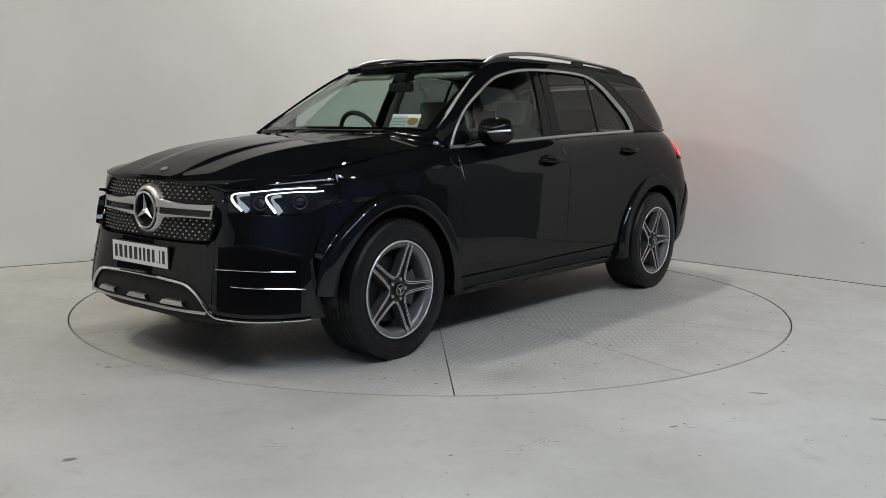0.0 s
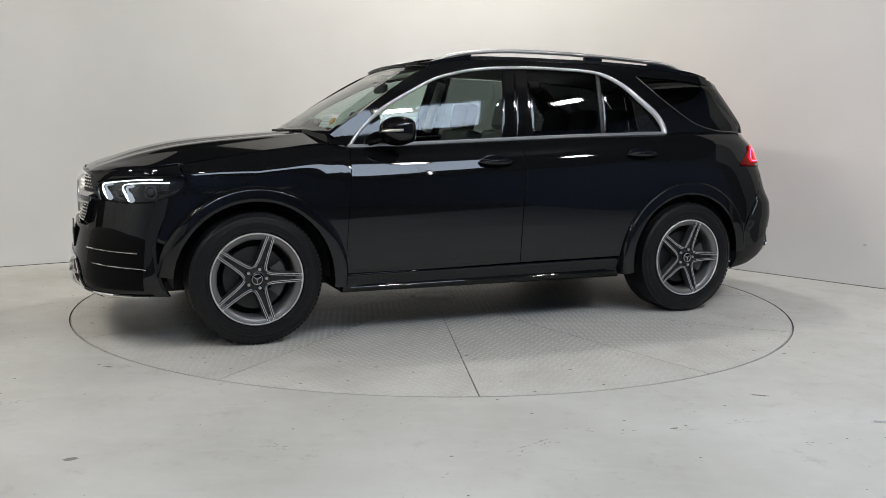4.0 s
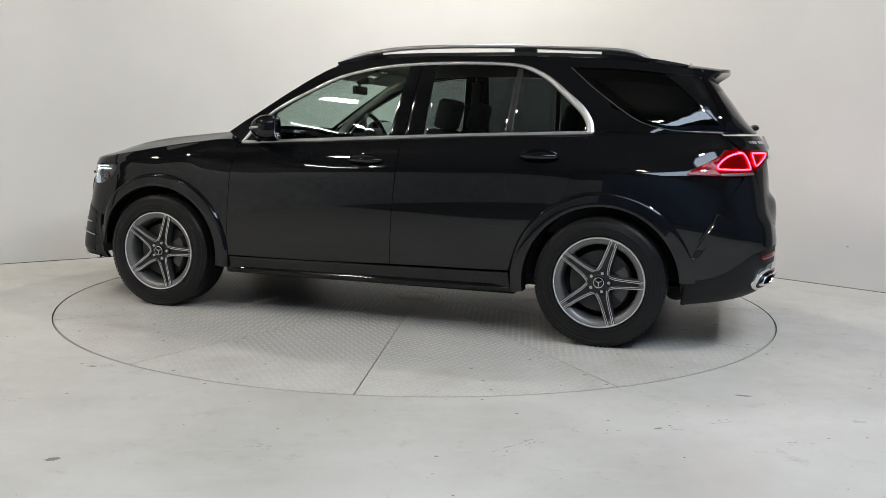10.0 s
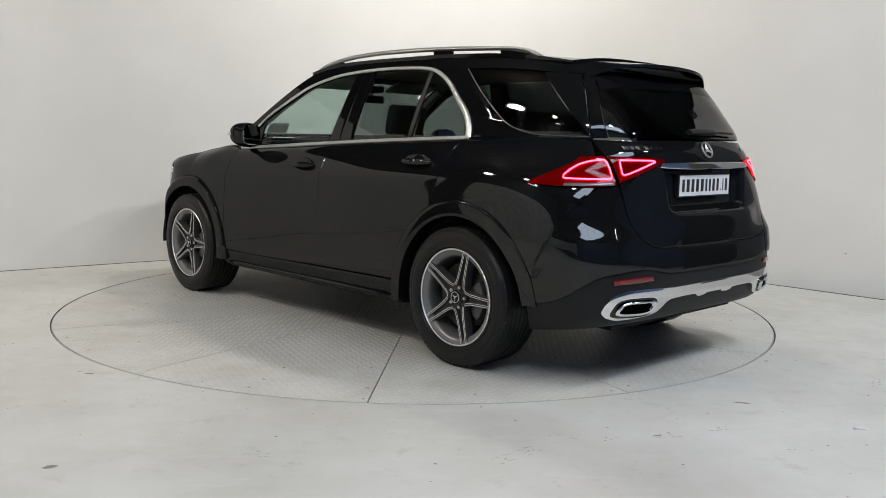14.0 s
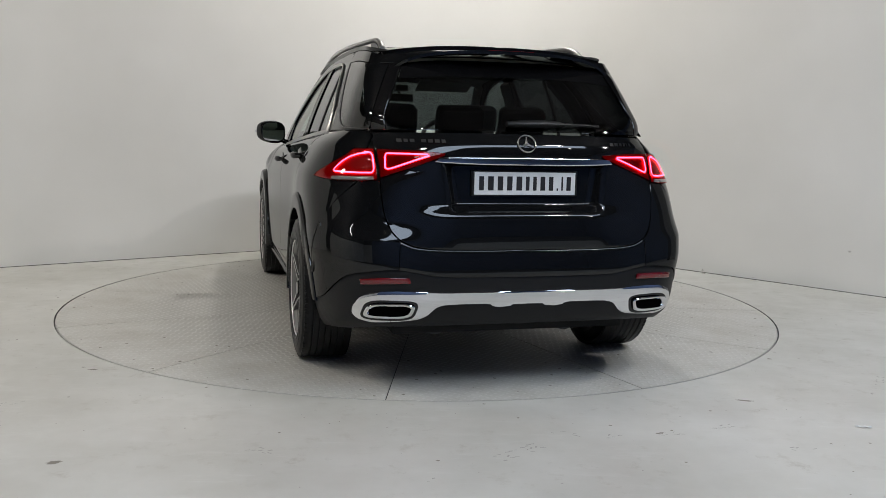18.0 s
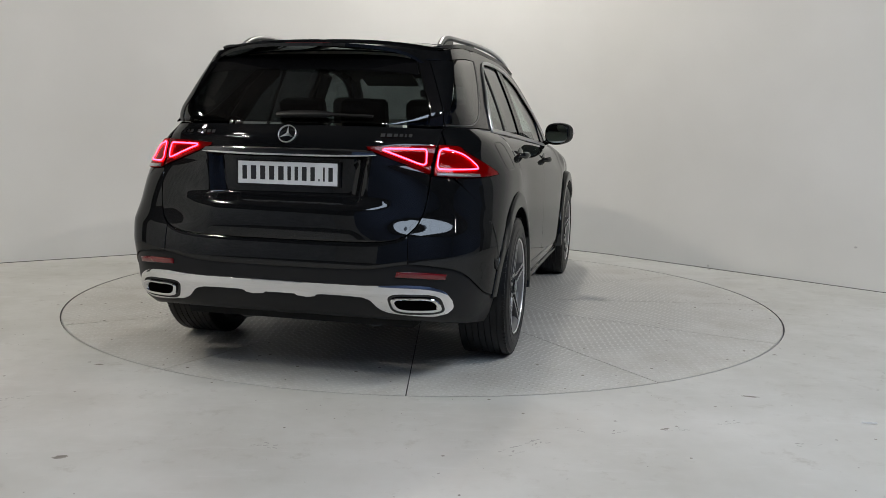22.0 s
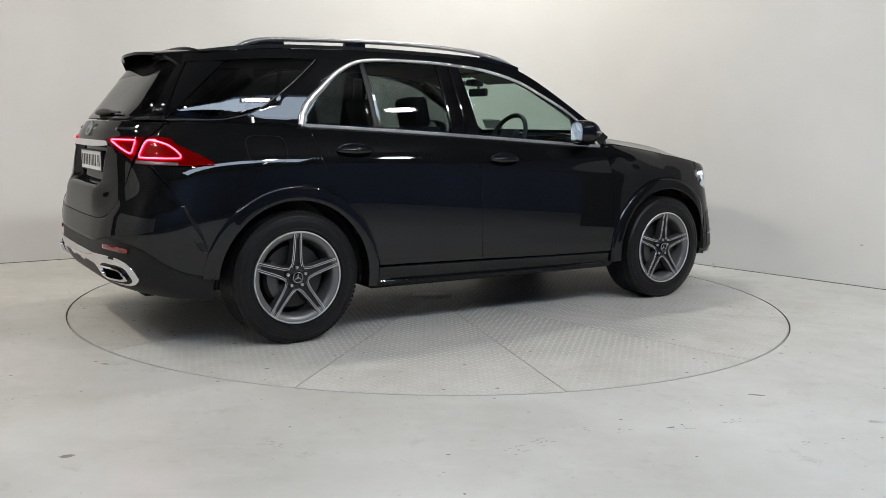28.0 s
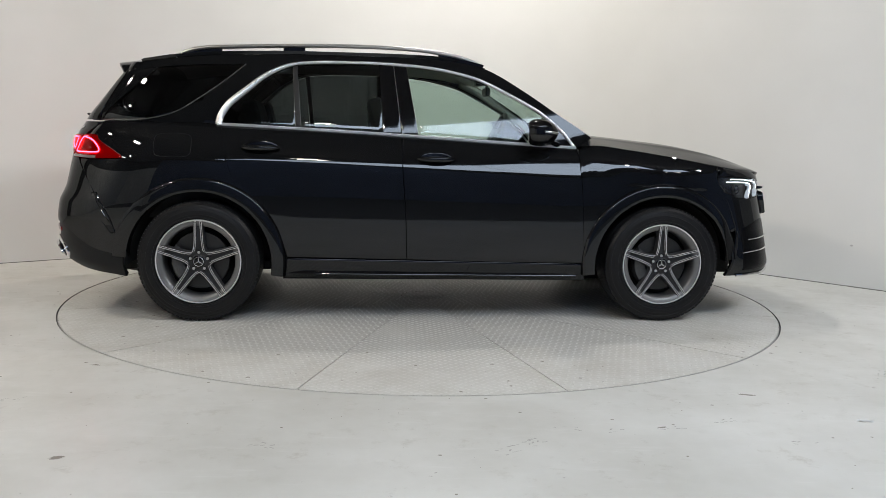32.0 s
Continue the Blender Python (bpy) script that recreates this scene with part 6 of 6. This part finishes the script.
    bmesh.ops.create_circle(bm, cap_ends=True, segments=20, radius=0.034, matrix=m @ Matrix.Translation((0.005, 0.055, 0.0018)) @ Matrix.Diagonal((0.8, 1.1, 1, 1)))
    P("label_mark", bm, ORANGE_INK, "", lb)
    bm = bmesh.new()
    for i in range(4):
        box(bm, -0.035 + 0.02 * i, -0.028 + 0.02 * i, -0.09, 0.01 - 0.012 * (i % 2), 0.0012, 0.002, 0, m)
    P("label_bars", bm, BLUE_INK, "", lb)
    # underbody
    bm = bmesh.new()
    tube(bm, [(-2.1, 0.35, 0.30), (-1.9, 0.35, 0.27), (-1.9, -0.35, 0.27), (-2.1, -0.35, 0.30)], 0.07, 12)
    P("silencer", bm, DARK_METAL, "grey steel silencer")
    for x in (AXLE, -AXLE):
        bm = bmesh.new()
        tube(bm, [(x, -0.72, TYRE_R), (x, -0.3, 0.34), (x, 0.3, 0.34), (x, 0.72, TYRE_R)], 0.035, 10)
        P("axle", bm, DARK_METAL)


SEAT_MAT = grainy("grey_leather", (0.30, 0.29, 0.27), 0.5, 120, 0.15, 0.12)


# ---- wheels ----
def wheel(mirror):
    """Wheel about its own axle, outer face towards +y (or -y)."""
    w = new("wheel")
    m = mirror
    bm = bmesh.new()
    W = 0.135
    prof = [(0.262, -W + 0.02), (0.30, -W - 0.004), (0.345, -W + 0.002), (0.372, -W + 0.022)]
    for i in range(7):
        y = -W + 0.035 + (2 * W - 0.07) * i / 6
        g = (0.3811, 0.3735)
        prof += [(g[0], y - 0.015), (g[0], y + 0.013), (g[1], y + 0.0145), (g[1], y + 0.0185)] if i < 6 else [(g[0], y - 0.015), (g[0], y + 0.004)]
    prof += [(0.3745, W - 0.020), (0.370, W - 0.012), (0.358, W - 0.005), (0.3565, W - 0.0025), (0.345, W + 0.0008), (0.3435, W - 0.0008), (0.325, W + 0.0040), (0.3235, W + 0.0060), (0.300, W + 0.0070), (0.2985, W + 0.0050), (0.285, W + 0.0035), (0.2835, W + 0.0065), (0.277, W + 0.0060), (0.268, W - 0.012), (0.262, W - 0.02)]
    lathe(bm, prof, 96, "y", mirror=m)
    part("tyre", bm, RUBBER, w)
    # tread blocks cut by sipes on the shoulders
    bm = bmesh.new()
    for i in range(84):
        a = 2 * math.pi * i / 84
        for s in (-1, 1):
            box(bm, -0.0105, 0.0105, s * (W - 0.024) - 0.012, s * (W - 0.024) + 0.012, 0.362, 0.3790, 0.0, Matrix.Rotation(a, 4, "Y"))
    tagged(part("tyre_tread", bm, RUBBER, w), kind="stuff")
    bm = bmesh.new()
    lathe(bm, [(0.268, W - 0.014), (0.266, W - 0.004), (0.2575, W - 0.005), (0.2555, W - 0.009), (0.243, W - 0.013), (0.230, W - 0.020), (0.2235, W - 0.030), (0.221, W - 0.06), (0.219, -0.06), (0.262, -W + 0.02)], 80, "y", mirror=m)
    part("rim", bm, RIM_GREY, w, "grey alloy rim")
    bm = bmesh.new()
    lathe(bm, [(0.2665, W - 0.0035), (0.263, W + 0.0), (0.2590, W - 0.001), (0.2570, W - 0.005)], 80, "y", mirror=m)
    part("rim_edge", bm, RIM_CUT, w, "machined bright rim edge")
    # five spokes, each of two bars that part towards the hub and meet the next spoke's there
    half = spline_table([(0.058, 0.0421), (0.070, 0.0360), (0.090, 0.0312), (0.13, 0.0275), (0.19, 0.0248), (0.256, 0.0225)])
    deep = lambda r: 0.024 - 0.017 * (r - 0.058) / 0.198
    n = 12
    for k in range(5):
        ang = radians((180 if m > 0 else 90) + 72 * k)
        dr, dt = Vector((math.cos(ang), 0, math.sin(ang))), Vector((-math.sin(ang), 0, math.cos(ang)))

        def pt(r, t, d):
            # r along the spoke, t across, d depth from the outer face
            return dr * r + dt * t + Vector((0, (W - d) * m, 0))

        def strip(bm, fn, r0, r1):
            cols = [[bm.verts.new(p) for p in fn(r0 + (r1 - r0) * i / n)] for i in range(n + 1)]
            for a, b in zip(cols, cols[1:]):
                for j in range(len(a) - 1):
                    bm.faces.new((a[j], a[j + 1], b[j + 1], b[j]))
            bmesh.ops.recalc_face_normals(bm, faces=bm.faces)

        bm = bmesh.new()
        for sg in (-1, 1):
            strip(bm, lambda r: [pt(r, sg * (half(r) + o), deep(r) + dd) for o, dd in ((-0.0152, 0.020), (-0.0132, 0.0015), (-0.0125, 0.0), (0.0010, 0.0), (0.0050, 0.0065), (0.0075, 0.050))], 0.058, 0.252)
        part("spoke", bm, SPOKE_GREY, w)
        bm = bmesh.new()
        strip(bm, lambda r: [pt(r, (half(r) - 0.0148) * e, deep(r) + 0.0195 + 0.002 * (1 - e * e)) for e in (-1, 0, 1)], 0.058, 0.252)
        part("spoke_groove", bm, GROOVE, w, "dark groove in the spoke")
        bm = bmesh.new()
        for sg in (-1, 1):
            strip(bm, lambda r: [pt(r, sg * (half(r) + o), deep(r) - 0.0008 - dd) for o, dd in ((-0.0121, 0.0), (-0.0095, 0.0), (-0.0092, -0.0012), (-0.0026, -0.0012), (-0.0023, 0.0), (0.0006, 0.0))], 0.058, 0.2545)
        part("machined_face", bm, RIM_CUT, w, "machined bright spoke face")
        at = Matrix.Translation((0.056 * math.cos(ang), (W - 0.030) * m, 0.056 * math.sin(ang))) @ Matrix.Rotation(radians(-90 * m), 4, "X")
        bm = bmesh.new()
        bmesh.ops.create_cone(bm, cap_ends=True, segments=20, radius1=0.0150, radius2=0.0150, depth=0.003, matrix=at)
        part("bolt_recess", bm, LINER, w)
        bm = bmesh.new()
        bmesh.ops.create_cone(bm, cap_ends=True, segments=6, radius1=0.0112, radius2=0.0092, depth=0.020, matrix=at)
        part("wheel_bolt", bm, SATIN, w)
    bm = bmesh.new()
    lathe(bm, [(0.072, W - 0.075), (0.072, W - 0.036), (0.069, W - 0.0305), (0.046, W - 0.0305), (0.043, W - 0.020), (0.038, W - 0.018)], 40, "y", mirror=m)
    part("hub", bm, GROOVE, w)
    bm = bmesh.new()
    lathe(bm, [(0.039, W - 0.022), (0.0385, W - 0.014), (0.035, W - 0.0115), (0.018, W - 0.010), (0.0005, W - 0.0095)], 36, "y", mirror=m)
    part("hub_cap", bm, GLOSS_BLACK, w, "black hub cap")
    bm = bmesh.new()
    emblem(bm, 0.031, 0.003, Matrix.Translation((0, (W - 0.0112) * m, 0)) @ Matrix.Rotation(radians(-90 * m), 4, "X"))
    part("cap_emblem", bm, SATIN, w, "silver ring emblem")
    bm = bmesh.new()
    va = radians(103)
    tube(bm, [(r * math.cos(va), (W - y) * m, r * math.sin(va)) for r, y in ((0.228, 0.040), (0.222, 0.030), (0.214, 0.018))], [0.007, 0.0055, 0.0045], 8)
    part("valve_stem", bm, PLASTIC, w, "black rubber valve stem")
    # brake behind the spokes
    bm = bmesh.new()
    lathe(bm, [(0.08, 0.035), (0.09, 0.05), (0.180, 0.05), (0.183, 0.045), (0.183, 0.025), (0.180, 0.02), (0.08, 0.02)], 56, "y", mirror=m)
    part("brake_disc", bm, DISC, w, "steel brake disc")
    bm = bmesh.new()
    lathe(bm, [(0.0, 0.075), (0.078, 0.072), (0.086, 0.05)], 32, "y", mirror=m)
    part("disc_bell", bm, DARK_METAL, w)
    bm = bmesh.new()
    lathe(bm, [(0.10, 0.012), (0.10, 0.078), (0.13, 0.088), (0.17, 0.084), (0.182, 0.06), (0.182, 0.012)], 12, "y", radians(75), radians(145 if m > 0 else 145), m)
    part("brake_caliper", bm, DARK_METAL, w, "grey brake caliper")
    bm = bmesh.new()
    lathe(bm, [(0.0, -0.02), (0.232, -0.02), (0.235, -0.06)], 40, "y", mirror=m)
    part("dust_shield", bm, LINER, w)
    return w


def emblem(bm, r, t, m):
    """A plain ring with three tapering rays, in the xy plane, then placed by m."""
    b2 = bmesh.new()
    lathe(b2, [(r * 0.90, 0), (r * 0.90, t), (r * 0.95, t * 1.4), (r, t), (r, 0)], 40, "z")
    for k in range(3):
        a = radians(90 + 120 * k)
        tip = Vector((math.cos(a) * r * 0.93, math.sin(a) * r * 0.93, t))
        l, rr = (Vector((math.cos(a + s) * r * 0.17, math.sin(a + s) * r * 0.17, 0)) for s in (radians(62), radians(-62)))
        c = Vector((0, 0, t * 1.8))
        for q in ((tip, l, c), (rr, tip, c)):
            b2.faces.new([b2.verts.new(v) for v in q])
    bmesh.ops.transform(b2, matrix=m, verts=b2.verts)
    me = bpy.data.meshes.new("tmp")
    b2.to_mesh(me)
    b2.free()
    bm.from_mesh(me)
    bpy.data.meshes.remove(me)


def wheels():
    made = {}
    for m in (1, -1):
        made[m] = wheel(m)
    for m in (1, -1):
        for cx, cy in ((AXLE, 0.842), (-AXLE, 0.858)):
            p = pose(cx, cy * m, TYRE_R)
            if cx > 0:
                o = made[m]
                o.matrix_basis = p
            else:
                o = copy_thing(made[m], p)
            o.parent = car


wheels()


# ---- marks and scraps on the floor ----
def print_mark(x, y, turn, w, h, seed, shade=0.5):
    """A faint tyre print: rows of short dark dashes pressed on the paint."""
    rnd = random.Random(seed)
    bm = bmesh.new()
    rows, cols = max(2, int(h / 0.028)), max(3, int(w / 0.022))
    for j in range(rows):
        for i in range(cols):
            if rnd.random() < 0.42:
                continue
            cx, cy = (i - cols / 2) * 0.022 + rnd.uniform(-0.004, 0.004), (j - rows / 2) * 0.028 + rnd.uniform(-0.004, 0.004)
            a = 0.5 if j % 2 else -0.5
            l, t = rnd.uniform(0.006, 0.013), rnd.uniform(0.002, 0.0045)
            c, s = math.cos(a), math.sin(a)
            bm.faces.new([bm.verts.new((cx + c * dx * l - s * dy * t, cy + s * dx * l + c * dy * t, 0)) for dx, dy in ((-1, -1), (1, -0.7), (0.8, 1), (-0.9, 0.8))])
    o = mesh_ob("tyre_print", bm, SCUFF, smooth=False)
    o.matrix_basis = pose(x, y, 0.0006, 0, 0, turn)
    tagged(o, "faint dark tyre print on the painted floor", "floor mark", "floor marks", "stuff")


def blot(x, y, r, seed, stretch=1.0, turn=0):
    rnd = random.Random(seed)
    bm = bmesh.new()
    n = 22
    ring = [bm.verts.new((r * stretch * math.cos(2 * math.pi * i / n) * rnd.uniform(0.55, 1.1), r * math.sin(2 * math.pi * i / n) * rnd.uniform(0.55, 1.1), 0)) for i in range(n)]
    bm.faces.new(ring)
    o = mesh_ob("floor_stain", bm, STAIN, smooth=False)
    o.matrix_basis = pose(x, y, 0.0007, 0, 0, turn)
    tagged(o, "small dark stain on the painted floor", "floor mark", "floor marks", "stuff")


SCUFF = grainy("rubber_scuff", (0.35, 0.345, 0.325), 0.6, 60, 0.25, 0.0)
SMUDGE = grainy("wall_smudge", (0.50, 0.49, 0.47), 0.7, 60, 0.2, 0.0)
STAIN = grainy("dark_stain", (0.20, 0.185, 0.16), 0.6, 60, 0.3, 0.0)

for k, (x, y, a, w, h) in enumerate(((-1.93, -2.575, 22, 0.24, 0.075), (-0.705, -3.145, -6, 0.13, 0.11), (0.72, -2.955, 30, 0.10, 0.075), (1.23, -2.84, 12, 0.14, 0.05), (0.53, -2.935, -20, 0.16, 0.06), (-0.06, -3.44, 5, 0.05, 0.08), (0.98, -2.93, 10, 0.12, 0.06), (1.47, -3.12, -10, 0.14, 0.08), (0.30, -3.15, 40, 0.25, 0.10), (2.35, -2.1, 60, 0.2, 0.08))):
    print_mark(x, y, a, w, h, 40 + k)
for k, (x, y, r, st, a) in enumerate(((-1.452, -3.29, 0.020, 1.5, 20), (-1.735, -2.005, 0.013, 2.4, -10), (-1.80, -1.96, 0.008, 1.5, 0), (1.49, -2.475, 0.014, 3.6, -14), (1.955, -1.668, 0.013, 1.2, 0), (0.93, -2.945, 0.009, 3.0, 15), (2.70, 1.52, 0.016, 1.3, 0), (0.22, -2.42 - 0.13, 0.007, 1.5, 0))):
    blot(x, y, r, 70 + k, st, a)


def specks():
    """Fine dirt strewn over the floor outside the turntable."""
    rnd = random.Random(11)
    bm = bmesh.new()
    for i in range(420):
        a, d = rnd.uniform(0, 2 * math.pi), TABLE_R + 0.04 + rnd.random() ** 1.6 * 1.9
        x, y = d * math.cos(a), d * math.sin(a)
        if y > 2.6 + 0.5 * min(x, 0) - 1.0 * max(x, 0):
            continue
        r = rnd.choice((0.002, 0.0025, 0.003, 0.004, 0.007))
        t = rnd.uniform(0, 3)
        bm.faces.new([bm.verts.new((x + r * math.cos(t + k * 1.2566) * rnd.uniform(0.6, 1.5), y + r * math.sin(t + k * 1.2566), 0.0005)) for k in range(5)])
    tagged(mesh_ob("floor_dirt", bm, STAIN, smooth=False), "fine dark grit strewn over the floor", "dirt", "", "stuff")
    bm = bmesh.new()
    for i in range(260):
        a, d = rnd.uniform(0, 2 * math.pi), math.sqrt(rnd.uniform(0.5, 1)) * (TABLE_R - 0.05)
        x, y = d * math.cos(a), d * math.sin(a)
        r = rnd.choice((0.0025, 0.003, 0.005, 0.009))
        t = rnd.uniform(0, 3)
        bm.faces.new([bm.verts.new((x + r * math.cos(t + k * 1.2566) * rnd.uniform(0.6, 1.8), y + r * math.sin(t + k * 1.2566), 0.0008)) for k in range(5)])
    tagged(mesh_ob("plate_dirt", bm, STAIN, table, False), "dark grit on the plates", kind="stuff")


specks()
bm = bmesh.new()
g0 = [[bm.verts.new((-0.034 + 0.068 * i / 6, -0.010 + 0.020 * j, 0.002 + 0.004 * math.sin(i * 1.3) ** 2 + 0.002 * j)) for j in range(2)] for i in range(7)]
for a, b in zip(g0, g0[1:]):
    bm.faces.new((a[0], b[0], b[1], a[1]))
bmesh.ops.solidify(bm, geom=bm.faces[:], thickness=0.0012)
scrap = mesh_ob("paper_scrap", bm, PAPER, smooth=False)
scrap.matrix_basis = pose(1.862, -2.862, 0.0002, 0, 0, -8)
tagged(scrap, "small crumpled white paper scrap on the floor", "paper")


def wall_mark(x, y, z, r, seed, stretch):
    """A small smudge on the right-hand stretch of the white wall."""
    rnd = random.Random(seed)
    bm = bmesh.new()
    bm.faces.new([bm.verts.new((r * stretch * math.cos(2 * math.pi * i / 16) * rnd.uniform(0.5, 1.1), r * math.sin(2 * math.pi * i / 16) * rnd.uniform(0.5, 1.1), 0)) for i in range(16)])
    o = mesh_ob("wall_mark", bm, SMUDGE, smooth=False)
    n = Vector((-0.749, -0.6625, 0))
    o.matrix_basis = Matrix.Translation(Vector((x, y, z)) + n * 0.002) @ n.to_track_quat("Z", "Y").to_matrix().to_4x4()
    tagged(o, "small grey smudge on the white wall", "wall mark", "wall marks", "stuff")


wall_mark(3.594, 0.598, 0.345, 0.011, 5, 1.6)
wall_mark(2.717, 1.591, 0.022, 0.012, 6, 1.0)
wall_mark(3.05, 1.213, 0.016, 0.006, 7, 1.8)

front()
rear()
cabin()


# ---- what moves: the turntable and the car on it ----
def motions():
    rows = [(t, h) for t, h in enumerate(HEADING)]
    walk(table, [(t, pose(0, 0, 0, 0, 0, h)) for t, h in rows])
    walk(car, [(t, pose(0, 0, 0, 0, 0, h) @ pose(CAR_OFFSET[0], CAR_OFFSET[1], 0)) for t, h in rows])


motions()
